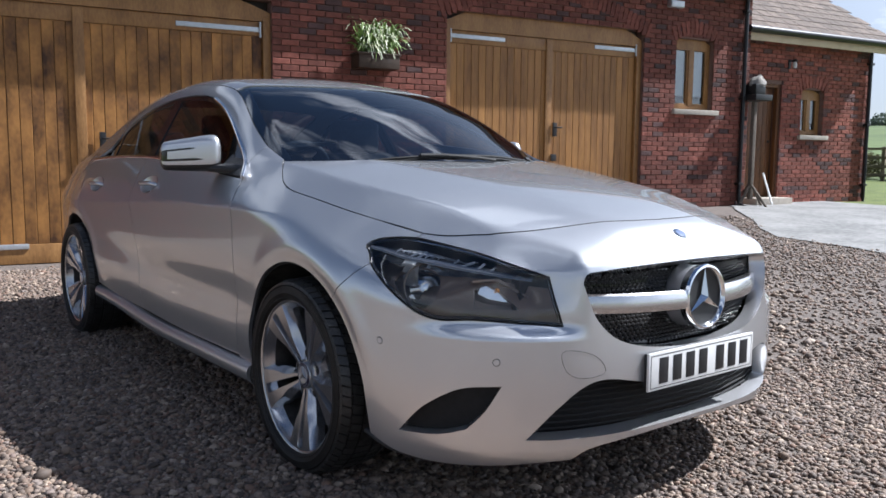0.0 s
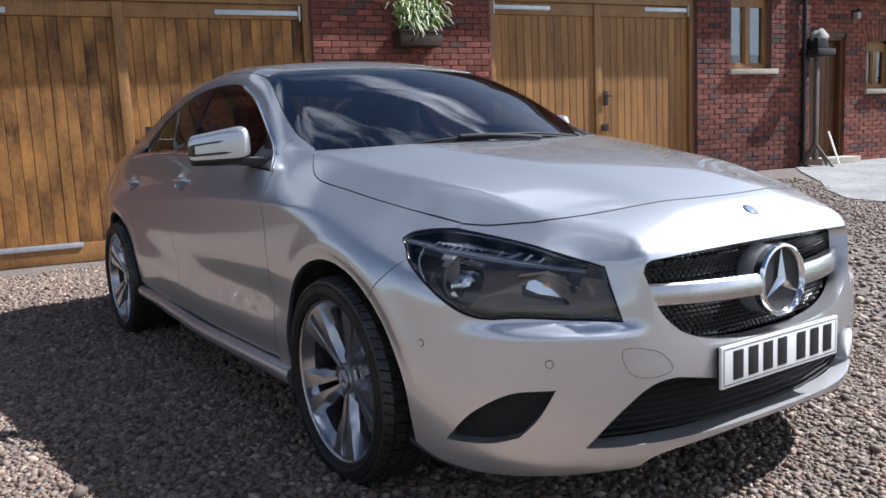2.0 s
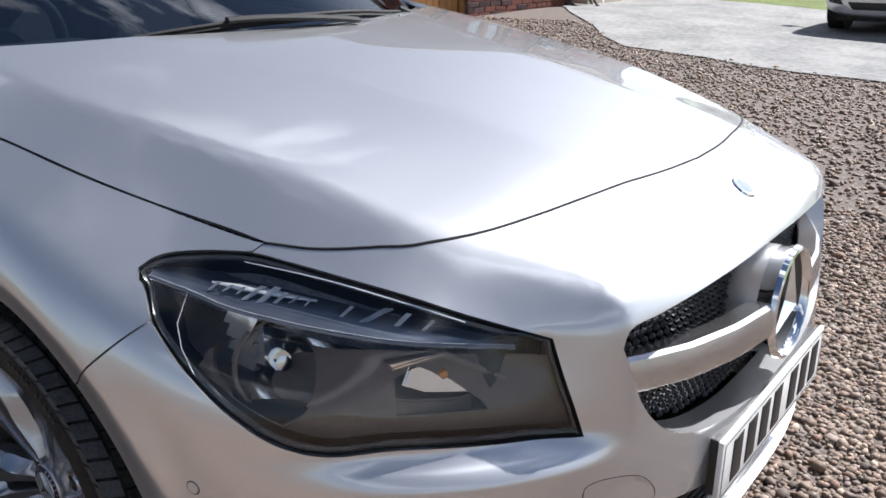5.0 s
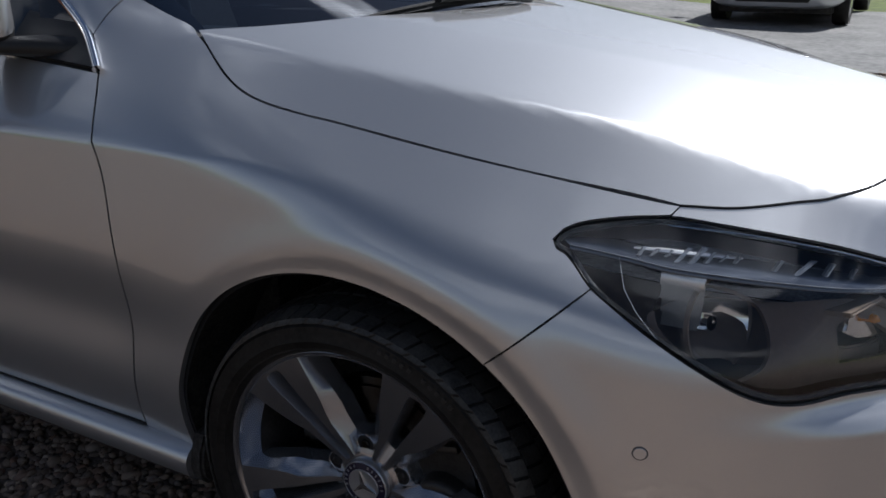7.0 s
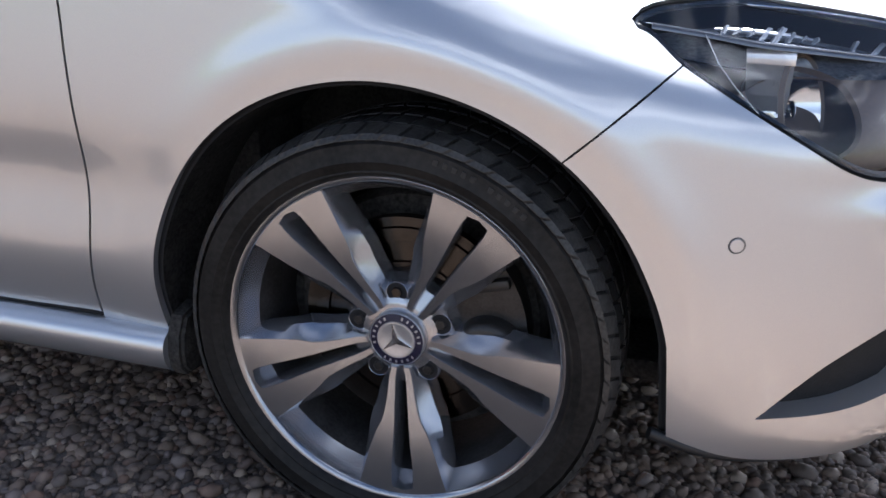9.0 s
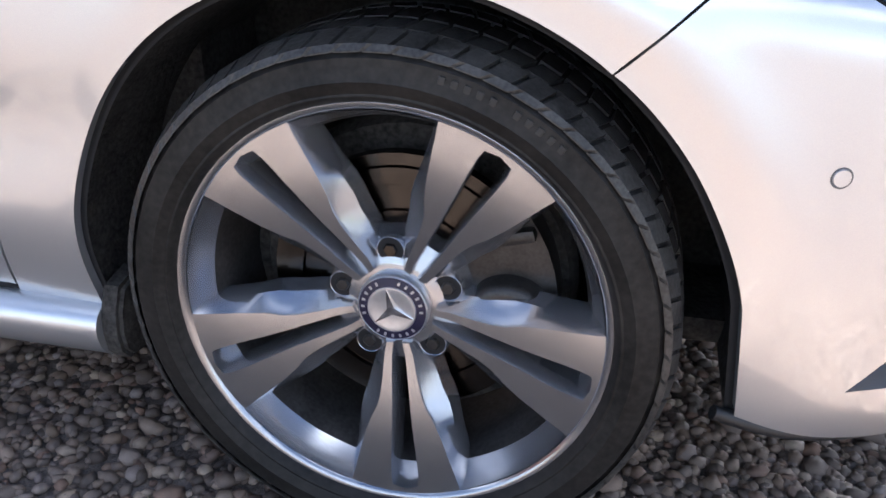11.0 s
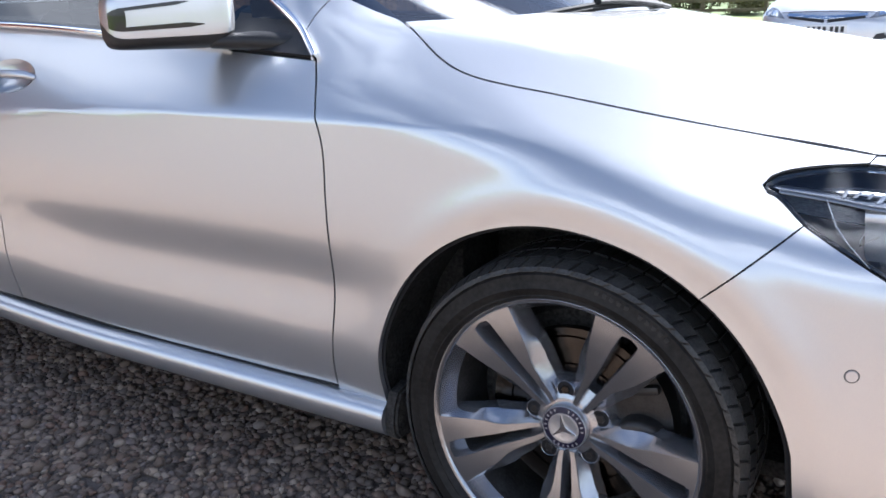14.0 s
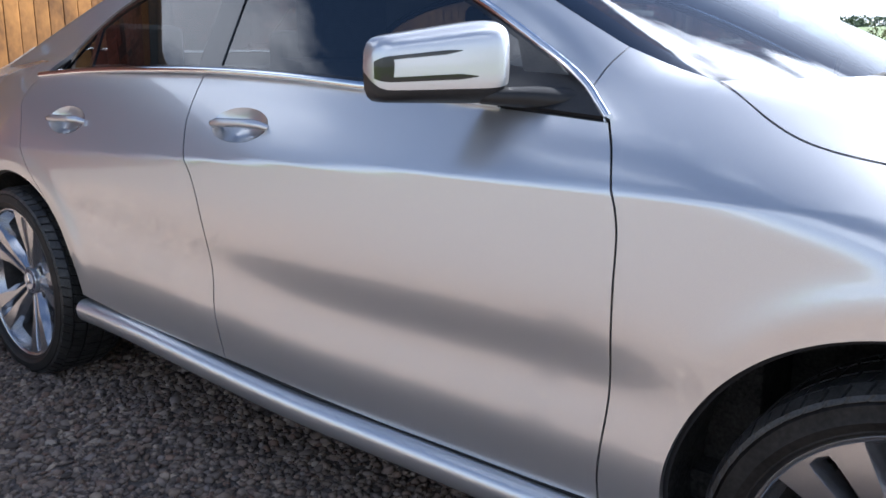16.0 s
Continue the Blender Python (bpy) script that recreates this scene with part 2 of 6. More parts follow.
def lathe(profile, steps=48, axis="y", full=True):
    """Turns (radius, along) pairs round an axis."""
    bm = bmesh.new()
    rings = []
    for k in range(steps):
        a = k * math.tau / steps
        c, s = math.cos(a), math.sin(a)
        rings.append([bm.verts.new({"y": (r * c, h, r * s), "z": (r * c, r * s, h), "x": (h, r * c, r * s)}[axis]) for r, h in profile])
    for k in range(steps):
        a, b = rings[k], rings[(k + 1) % steps]
        for i in range(len(profile) - 1):
            bm.faces.new((a[i], a[i + 1], b[i + 1], b[i]))
    bmesh.ops.remove_doubles(bm, verts=bm.verts[:], dist=1e-5)
    bmesh.ops.recalc_face_normals(bm, faces=bm.faces[:])
    return smooth_on(bm, 38)


def prism(outline, low, high, plane="xz", bevel=0.0):
    """A plate: a 2D outline pushed from low to high along the third axis."""
    bm = bmesh.new()
    place = {"xz": lambda u, v, h: (u, h, v), "xy": lambda u, v, h: (u, v, h), "yz": lambda u, v, h: (h, u, v)}[plane]
    a = [bm.verts.new(place(u, v, low)) for u, v in outline]
    b = [bm.verts.new(place(u, v, high)) for u, v in outline]
    n = len(a)
    bm.faces.new(a)
    top = bm.faces.new(b)
    for i in range(n):
        bm.faces.new((a[i], a[(i + 1) % n], b[(i + 1) % n], b[i]))
    bmesh.ops.recalc_face_normals(bm, faces=bm.faces[:])
    if bevel:
        bmesh.ops.bevel(bm, geom=[e for e in bm.edges if any(f is top for f in e.link_faces)], offset=bevel, segments=2, affect="EDGES")
    bmesh.ops.triangulate(bm, faces=[f for f in bm.faces if len(f.verts) > 4])
    return smooth_on(bm)


def spline(pts, step=.014, closed=False):
    """An even, rounded line through points of any dimension."""
    p = np.array(pts, float)
    if len(p) == 2 and not closed:
        n = max(2, int(np.linalg.norm(p[1] - p[0]) / step) + 1)
        return p[0] + (p[1] - p[0]) * np.linspace(0, 1, n)[:, None]
    ext = np.vstack([p[-1:], p, p[:2]]) if closed else np.vstack([2 * p[0] - p[1], p, 2 * p[-1] - p[-2]])
    out = []
    for i in range(1, len(ext) - 2):
        a, b, c, d = ext[i - 1:i + 3]
        n = max(2, int(np.linalg.norm(c - b) / .004))
        t = np.linspace(0, 1, n, endpoint=False)[:, None]
        la, lb, lc = (np.linalg.norm(v) ** .5 + 1e-9 for v in (b - a, c - b, d - c))
        m1 = (c - b) + lb * ((b - a) / la - (c - a) / (la + lb))
        m2 = (c - b) + lb * ((d - c) / lc - (d - b) / (lb + lc))
        out.append((2*t**3 - 3*t**2 + 1) * b + (t**3 - 2*t**2 + t) * m1 + (3*t**2 - 2*t**3) * c + (t**3 - t**2) * m2)
    out = np.vstack(out + ([] if closed else [p[-1:]]))
    if closed:
        out = np.vstack([out, out[:1]])
    s = np.r_[0, np.cumsum(np.linalg.norm(np.diff(out, axis=0), axis=1))]
    n = max(3, int(s[-1] / step) + 1)
    q = np.linspace(0, s[-1], n)
    out = np.stack([np.interp(q, s, out[:, k]) for k in range(p.shape[1])], 1)
    return out[:-1] if closed else out


def chain(*legs, step=.014):
    """A closed outline of smooth legs that meet in corners."""
    rows = []
    for leg in legs:
        s = spline(leg, step)
        rows.append(s[:-1] if len(rows) < len(legs) else s)
    return np.vstack([r for r in rows])
def knots(v, pairs):
    """A smooth monotone curve through (x, value) pairs."""
    p = np.array(pairs, float)
    x, y = p[:, 0], p[:, 1]
    h = np.diff(x)
    d = np.diff(y) / h
    m = np.empty_like(y)
    m[1:-1] = np.where(d[:-1] * d[1:] > 0, 3 * (h[:-1] + h[1:]) / ((2 * h[1:] + h[:-1]) / np.where(d[:-1] == 0, 1, d[:-1]) + (h[1:] + 2 * h[:-1]) / np.where(d[1:] == 0, 1, d[1:])), 0)
    m[0], m[-1] = d[0], d[-1]
    v = np.clip(v, x[0], x[-1])
    i = np.clip(np.searchsorted(x, v) - 1, 0, len(h) - 1)
    t = (v - x[i]) / h[i]
    return (2*t**3 - 3*t**2 + 1) * y[i] + (t**3 - 2*t**2 + t) * h[i] * m[i] + (3*t**2 - 2*t**3) * y[i+1] + (t**3 - t**2) * h[i] * m[i+1]


def ease(v, a, b):
    t = np.clip((v - a) / (b - a), 0, 1)
    return t * t * (3 - 2 * t)


def soft_max(a, b, k):
    h = np.clip(0.5 + 0.5 * (a - b) / k, 0, 1)
    return b + (a - b) * h + k * h * (1 - h)


def crease(x):  # height of the shoulder crease along the flank
    return knots(x, [(-3.7, .75), (-2.3, .777), (-1.6, .807), (-1.1, .83), (-.5, .842), (0, .826), (.2, .808), (.4, .77), (.7, .72)])


def lean_curve(pairs):
    """Half width against height below the shoulder, from the lean of the surface in degrees (positive faces the ground)."""
    h = np.linspace(.10, .90, 801)
    w = np.cumsum(np.tan(np.radians(knots(h, pairs)))) * (h[1] - h[0])
    return h, w - np.interp(.84, h, w)


PLAIN = lean_curve([(.1, 5), (.30, 5), (.36, 3), (.42, .5), (.55, 1.0), (.70, 1.2), (.90, 1)])
HOLLOW = lean_curve([(.1, 9), (.28, 9), (.345, 7), (.378, 2.5), (.40, -1.0), (.425, -3.4), (.455, -3.2), (.485, .0), (.515, 6.0), (.54, 10.0), (.565, 11.0), (.59, 9.5), (.62, 6.0), (.67, 2.4), (.74, .9), (.90, .5)])


def flank(x, z):
    """Half width of the body's side below the glass: a hollow runs along the doors below the shoulder."""
    c = crease(x)
    up = knots(x, [(-3.7, .10), (-2.6, .10), (-2.1, .075), (-1.6, .030), (-1.15, .0), (0, .0), (.9, .0)])
    deep = knots(x, [(-3.7, 0), (-2.9, 0), (-2.3, .35), (-1.6, .62), (-1.1, .95), (-.8, 1), (-.56, 1), (-.44, .74), (-.32, .38), (-.20, .12), (-.06, 0), (.9, 0)])
    below = np.interp(z - up, *PLAIN) * (1 - deep) + np.interp(z - up, *HOLLOW) * deep
    at_crease = np.interp(c - up, *PLAIN) * (1 - deep) + np.interp(c - up, *HOLLOW) * deep
    base = .869 + .001 * deep
    t3 = np.clip((z - c) / (1.02 - c), 0, 9)
    t4 = np.clip(t3, 0, 1)
    w = base + np.where(z < c, below - at_crease, -.130 * t3 + .030 * t4 * (1 - t4))
    return w - .10 * ease(x, -2.6, -3.75)


def nose(z):
    return knots(z, [(.15, .86), (.195, .905), (.23, .928), (.30, .94), (.42, .945), (.55, .94), (.62, .936), (.70, .930), (.745, .916), (.775, .897), (.80, .875), (.83, .845), (.9, .78), (1.1, .6)])


def tail(z):
    return knots(z, [(.15, -3.6), (.3, -3.68), (.6, -3.72), (.8, -3.70), (.92, -3.66), (1.0, -3.6), (1.2, -3.4)])


def bonnet_raw(x, a):
    c = knots(x, [(-.6, 1.06), (-.45, 1.052), (-.2, 1.022), (0, .992), (.2, .962), (.4, .927), (.6, .886), (.75, .851), (.82, .829), (.866, .811), (.91, .785), (.96, .74)])
    r = knots(x, [(-.5, .712), (-.38, .706), (0, .668), (.32, .611), (.46, .580), (.64, .542), (.76, .488), (.87, .436)])
    s = .006 + .010 * ease(x, .0, -.35)
    over = (a - r + np.sqrt((a - r) ** 2 + s ** 2)) / 2
    firm = knots(x, [(-.5, .58), (-.4, .60), (-.24, .63), (0, .70), (.28, .745), (.44, .73), (.56, .74), (.65, .86), (.75, 1.3), (.82, 2.1), (.9, 2.7)])
    most = knots(x, [(-.6, 4), (.3, 4), (.45, 2), (.55, .8), (.65, .24), (.75, .15), (.9, .13)])
    crown = knots(x, [(.55, 0), (.62, 0), (.70, .010), (.76, .020), (.80, .028), (.87, .038), (.95, .04)]) * np.clip(a / .45, 0, 1.2) ** 2
    ebb = knots(x, [(.25, 0), (.30, 0), (.40, .002), (.505, .010), (.578, .016), (.65, .016), (.72, .011), (.80, .004), (.88, 0), (.95, 0)]) * ease(a, .22, .54)
    inner = knots(x, [(-.4, .46), (-.15, .39), (.05, .327), (.25, .272), (.45, .228), (.63, .208), (.8, .225), (.9, .23)])
    fold = (a - inner + np.sqrt((a - inner) ** 2 + .010 ** 2)) / 2
    deck = knots(x, [(-3.75, .95), (-3.6, .985), (-3.3, 1.01), (-2.9, 1.06), (-2.3, 1.10), (-1.5, 1.11), (-.95, 1.10), (-.6, 1.06)])
    c = np.where(x < -.6, deck, c)
    return c - .016 * (a / .6) ** 2 - .062 * fold - most * (1 - np.exp(-firm * over / most)) - ebb - crown


def bonnet(x, a):
    """Height of the bonnet, its roll towards the nose evened out along the car."""
    d = .045 * ease(x, .22, .44) * (1 - ease(x, .84, .90))
    return (bonnet_raw(x - 2 * d, a) + 4 * bonnet_raw(x - d, a) + 6 * bonnet_raw(x, a) + 4 * bonnet_raw(x + d, a) + bonnet_raw(x + 2 * d, a)) / 16


def haunch(x, z):
    """Swelling round the wheel openings: it leans out above the edge and tucks in at it."""
    out = 0.0
    for x0 in (0.0, -2.699):
        r, turn = np.hypot(x - x0, z - .305), np.degrees(np.arctan2(z - .305, x - x0))
        out = out + (.0078 if x0 == 0 else .006) * np.exp(-((r - .430) / .034) ** 2) * ease(turn, 5, 35) * (1 - ease(turn, 112, 150))
    return out


def lower(x, a, z):
    """The body below the glass: negative inside."""
    side = a - flank(x, z)
    n = 2.7
    rec = ease(z, .540, .582) * (.045 + .03 * ease(z, .6, .7)) * ease(a - 1.2 * np.maximum(z - .745, 0), .425, .55) * (1 - ease(z, .70, .75)) * (1 - ease(a, .68, .84))
    q = np.maximum(x + rec - .1, 0) / (nose(z) - .1)
    e = (q ** n + (a / flank(np.minimum(x, .35), z)) ** n) ** (1 / n) - 1
    side = np.where(x > .1, .85 * e, side)
    qr = np.maximum(-2.75 - x, 0) / (-2.75 - tail(z))
    er = (qr ** 3 + (a / flank(np.maximum(x, -3.0), z)) ** 3) ** (1 / 3) - 1
    side = np.where(x < -2.75, .85 * er, side) - haunch(x, z) * ease(a, .6, .75)
    return soft_max(side, .88 * (z - bonnet(x, a)), .05 - .028 * ease(x, .55, .75) * ease(a, .2, .4))


def roof(x, a):
    sh = .52 - .30 * ease(-x, .2, 1.1)
    xs = x + sh * a * a
    c = knots(xs, [(-3.8, .93), (-3.4, 1.0), (-3.1, 1.085), (-2.8, 1.195), (-2.4, 1.32), (-2.0, 1.395), (-1.6, 1.422), (-1.3, 1.408), (-1.0, 1.357), (-.7, 1.258), (-.4, 1.128), (-.13, .998), (.1, .88)])
    return c - .10 * a * a


def cabin(x, a, z):
    """Glasshouse: negative inside."""
    w = .752 - .56 * (z - 1.0) - .06 * np.clip(z - 1.0, 0, 1) ** 2 - .10 * ease(x, -2.0, -3.4) - .03 * ease(x, -.9, -.3)
    return soft_max(.87 * (a - w), .85 * (z - roof(x, a)), .06)


def body(p, which):
    x, a, z = p[..., 0], np.abs(p[..., 1]), p[..., 2]
    if which == "lower":
        return lower(x, a, z)
    if which == "cabin":
        return cabin(x, a, z)
    return -soft_max(-lower(x, a, z), -np.maximum(cabin(x, a, z), .94 - z), .03)


def meet(eye, way, which):
    """Walks from eye along way to the surface."""
    s = np.zeros(len(eye))
    for _ in range(60):
        s = s + .75 * body(eye + way * s[:, None], which)
    return eye + way * s[:, None]


def slope(p, which, h=.006):
    g = np.stack([body(p + h * e, which) - body(p - h * e, which) for e in np.eye(3)], -1)
    return g / np.linalg.norm(g, axis=-1, keepdims=True)


# ---- body panels: outlines laid on the body's surface ----
def to_uv(dom, p):
    p = np.asarray(p, float)
    if dom == "side":
        return p[:, [0, 2]]
    if dom == "top":
        return p[:, :2]
    c = np.array((.2, 0, .5) if dom == "front" else (-2.9, 0, .6))
    d = p - c
    f = d[:, 0] if dom == "front" else -d[:, 0]
    return np.stack([np.arctan2(-d[:, 1], f), np.arctan2(d[:, 2], np.hypot(d[:, 0], d[:, 1]))], 1) * .8


def lay(dom, uv, which):
    u, v = uv[:, 0], uv[:, 1]
    o = np.zeros_like(u)
    if dom == "side":
        return meet(np.stack([u, o - 1.3, v], 1), np.tile((0., 1, 0), (len(u), 1)), which)
    if dom == "top":
        return meet(np.stack([u, v, o + 1.7], 1), np.tile((0., 0, -1), (len(u), 1)), which)
    c = np.array((.2, 0, .5) if dom == "front" else (-2.9, 0, .6))
    a, b = u / .8, v / .8
    d = np.stack([(1 if dom == "front" else -1) * np.cos(b) * np.cos(a), -np.cos(b) * np.sin(a), np.sin(b)], 1)
    return meet(c + d * 1.25, -d, which)


def inside(poly, q):
    x, y = q[:, 0], q[:, 1]
    hit = np.zeros(len(q), bool)
    for (ax, ay), (bx, by) in zip(poly, np.roll(poly, -1, 0)):
        cross = (ay > y) != (by > y)
        hit ^= cross & (x < (bx - ax) * (y - ay) / ((by - ay) or 1e-12) + ax)
    return hit


def area(poly):
    return .5 * np.sum(poly[:, 0] * np.roll(poly[:, 1], -1) - np.roll(poly[:, 0], -1) * poly[:, 1])


def inset(poly, d):
    """The outline drawn in by d."""
    t = np.roll(poly, -1, 0) - np.roll(poly, 1, 0)
    n = np.stack([-t[:, 1], t[:, 0]], 1) / (np.linalg.norm(t, axis=1, keepdims=True) + 1e-9)
    return poly + n * d * np.sign(area(poly))


def skin(dom, loops, which="lower", step=.016, gap=.0016, depth=.012, off=0.0, lip=.009, hole_depth=None):
    """Verts, faces, slots and normals of a panel: slot 0 is its skin and turned-in edge, slot 1 the dark lip below the joint."""
    loops = [np.asarray(l, float) for l in loops]
    loops = [inset(loops[0], gap)] + loops[1:]
    edge = np.vstack(loops)
    lo, hi = loops[0].min(0), loops[0].max(0)
    gu, gv = np.meshgrid(np.arange(lo[0], hi[0], step), np.arange(lo[1], hi[1], step * .87))
    gu = gu + (np.arange(gu.shape[0]) % 2)[:, None] * step / 2
    q = np.stack([gu.ravel(), gv.ravel()], 1)
    keep = inside(loops[0], q)
    for h in loops[1:]:
        keep &= ~inside(h, q)
    q = q[keep]
    near = np.full(len(q), 9.0)
    for i in range(0, len(q), 2000):
        near[i:i + 2000] = np.sqrt(((q[i:i + 2000, None] - edge[None]) ** 2).sum(-1)).min(1)
    q = q[near > step * .55]
    seg, base = [], 0
    for l in loops:
        seg += [(base + i, base + (i + 1) % len(l)) for i in range(len(l))]
        base += len(l)
    co, _, tris, _, _, _ = delaunay_2d_cdt([Vector(v) for v in np.vstack([edge, q])], seg, [], 0, 1e-6)
    uv = np.array([tuple(v) for v in co])
    mid = uv[np.array([t[:3] for t in tris])].mean(1)
    ok = inside(loops[0], mid)
    for h in loops[1:]:
        ok &= ~inside(h, mid)
    tris = [tuple(t) for t, k in zip(tris, ok) if k]
    p = lay(dom, uv, which)
    n = slope(p, which)
    p = p + n * off
    t0 = np.array([t[:3] for t in tris])
    flip = (np.cross(p[t0[:, 1]] - p[t0[:, 0]], p[t0[:, 2]] - p[t0[:, 0]]) * n[t0[:, 0]]).sum(1) < 0
    faces = [t[::-1] if f else t for t, f in zip(tris, flip)]
    slots = [0] * len(faces)
    V, N = [p], [n]
    count = len(p)
    base = 0
    for k, l in enumerate(loops):
        m = len(l)
        e, en = p[base:base + m], n[base:base + m]
        base += m
        tang = np.roll(e, -1, 0) - np.roll(e, 1, 0)
        out = np.cross(tang, en)
        out /= np.linalg.norm(out, axis=1, keepdims=True) + 1e-9
        toward = ((e.mean(0) - e) * out).sum(1).mean() > 0
        if toward != bool(k):
            out = -out
        dp = depth if (k == 0 or hole_depth is None) else hole_depth
        rings = [e, e - en * dp] + ([e - en * dp + out * lip] if (k == 0 and lip) else [])
        turn = (np.cross(e[1] - e[0], -en[0]) * out[0]).sum() > 0
        for r in rings:
            V.append(r)
            N.append(out if r is not rings[-1] or len(rings) < 3 else en)
        for r in range(len(rings) - 1):
            a, b = count + r * m, count + (r + 1) * m
            for i in range(m):
                j = (i + 1) % m
                fc = (a + i, a + j, b + j, b + i)
                faces.append(fc if turn else fc[::-1])
                slots.append(1 if r else 0)
        count += m * len(rings)
    return np.vstack(V), faces, slots, np.vstack(N)


def panel(name, dom, loops, mats, parent, label="", twin=False, **how):
    v, f, s, n = skin(dom, loops, **how)
    ob = part(name, mesh_of(name, v, f, mats, True, s, n), None, parent, label)
    if twin:
        flipped = v * (1, -1, 1)
        part(name, mesh_of(name, flipped, [x[::-1] for x in f], mats, True, s, n * (1, -1, 1)), None, parent, label)
    return ob


def both(name, make, mat, parent, label=""):
    """A part on the driver's side and its mirror image on the other."""
    bm = make()
    me = bpy.data.meshes.new(name)
    bm.to_mesh(me)
    bm.free()
    me.materials.append(mat)
    a = part(name, me, None, parent, label)
    other = me.copy()
    other.transform(Matrix.Diagonal((1, -1, 1, 1)))
    other.flip_normals()
    b = part(name, other, None, parent, label)
    return a, b


# ---- the silver saloon ----
SKIN = [PAINT, GAP]
car = thing("car", "silver four-door coupe saloon parked on the gravel drive", "car")

SHUT = [(-.405, -.690, .999), (-.366, -.717, .976), (-.288, -.758, .935), (-.241, -.7725, .914), (-.193, -.7765, .901), (-.13, -.7715, .89), (-.067, -.7625, .882),
        (.117, -.738, .854), (.282, -.707, .833), (.437, -.670, .813)]
SHUT_FRONT = [(.437, -.670, .813), (.505, -.638, .812), (.5755, -.593, .817), (.621, -.560, .824), (.662, -.5055, .827), (.6985, -.4055, .832), (.720, -.331, .838)]
SHUT_NOSE = [(.720, -.331, .838), (.7405, -.245, .843), (.763, -.115, .844), (.771, 0, .844)]
def settle(pts):
    """Points of the joint brought onto the body from above."""
    return [tuple(q) for q in lay("top", np.array([p[:2] for p in pts]), "lower")]


SHUT, SHUT_FRONT, SHUT_NOSE = settle(SHUT), settle(SHUT_FRONT), settle(SHUT_NOSE)
LAMP_TOP = [(.294, -.796, .766), (.297, -.782, .775), (.314, -.766, .785), (.362, -.734, .793), (.429, -.702, .796), (.540, -.662, .785), (.650, -.622, .766), (.715, -.585, .745), (.792, -.500, .704)]
LAMP_IN = [(.792, -.500, .704), (.810, -.497, .652), (.840, -.489, .572)]
LAMP_LOW = [(.840, -.489, .572), (.779, -.576, .579), (.688, -.688, .588), (.623, -.754, .586), (.577, -.787, .599), (.510, -.815, .637), (.435, -.828, .682), (.361, -.826, .720), (.316, -.806, .755), (.300, -.803, .761), (.294, -.796, .766)]
SEAM = [(.361, -.826, .720), (.305, -.858, .669), (.2306, -.866, .600)]


def settle_side(pts):
    """Points of a joint brought onto the body from the side."""
    return [tuple(q) for q in lay("side", np.array([(p[0], p[2]) for p in pts]), "lower")]


LAMP_TOP, LAMP_LOW, SEAM = settle_side(LAMP_TOP[:5]) + LAMP_TOP[5:], LAMP_LOW[:7] + settle_side(LAMP_LOW[7:]), settle_side(SEAM)
arc = lambda cx, r, a0, a1, n=16: [(cx + r * math.cos(radians(a0 + (a1 - a0) * k / n)), .305 + r * math.sin(radians(a0 + (a1 - a0) * k / n))) for k in range(n + 1)]
xz = lambda pts: [(p[0], p[2]) for p in pts]
xy = lambda pts: [(p[0], p[1]) for p in pts]
A0 = math.degrees(math.atan2(.600 - .305, .2306))
DOOR_F = [(-.508, .276), (-.510, .326), (-.494, .474), (-.488, .593), (-.485, .690), (-.483, .784), (-.493, .834), (-.521, .905), (-.546, .944)]
GAP_B = [(-1.75, 1.012), (-1.735, .905), (-1.70, .83), (-1.654, .750), (-1.613, .540), (-1.611, .423), (-1.594, .292)]
GAP_R = [(-2.66, .990), (-2.700, .92), (-2.640, .841), (-2.545, .706), (-2.4275, .5765)]
BELT = [(-.546, .944), (-.80, .962), (-1.144, .984), (-1.433, 1.002), (-1.75, 1.012), (-2.1, 1.011), (-2.40, 1.004), (-2.66, .990)]
EDGE_A = [(SHUT[0][0], SHUT[0][2]), (-.486, 1.033), (-.577, 1.068)]

# bonnet
rear_edge = [(-.405, -.690), (-.338, -.61), (-.270, -.49), (-.205, -.33), (-.165, -.16), (-.152, 0)]
half = [spline(xy(SHUT)), spline(xy(SHUT_FRONT + SHUT_NOSE[1:]))]
right = np.vstack([half[0][:-1], half[1]])
back = spline(rear_edge)
outline = np.vstack([right, right[::-1][1:-1] * (1, -1), (back * (1, -1))[:-1], back[::-1][:-1]])
panel("bonnet", "top", [outline], SKIN, car, "silver bonnet with soft raised ridges", step=.018)

# front wings
arch_r = lambda a: float(knots(np.array(float(a)), [(-20, .394), (-8, .392), (3, .389), (27, .3765), (52, .3745), (74, .3755), (97, .382), (130, .392), (164, .395), (173, .392), (180, .386), (187, .380), (200, .386)]))
front_arch = [(arch_r(a) * math.cos(radians(a)), .305 + arch_r(a) * math.sin(radians(a))) for a in np.linspace(A0, 187, 40)]
wing = chain(xz(SHUT), [(SHUT[-1][0], SHUT[-1][2]), (.429, .796)], [(.429, .796), (.362, .793), (.314, .785), (.297, .775), (.294, .766), (.300, .761), (.316, .755), (.361, .720)], xz(SEAM),
             front_arch, [front_arch[-1], (-.508, .262)], [(-.508, .262), (-.508, .276)], DOOR_F,
             [(-.546, .944), (-.575, .972), (-.606, 1.000)], [(-.606, 1.000), (-.595, 1.035), (-.577, 1.068)], EDGE_A[::-1])
panel("front_wing", "side", [wing], SKIN, car, twin=True, which="all", hole_depth=.03, gap=.0014)

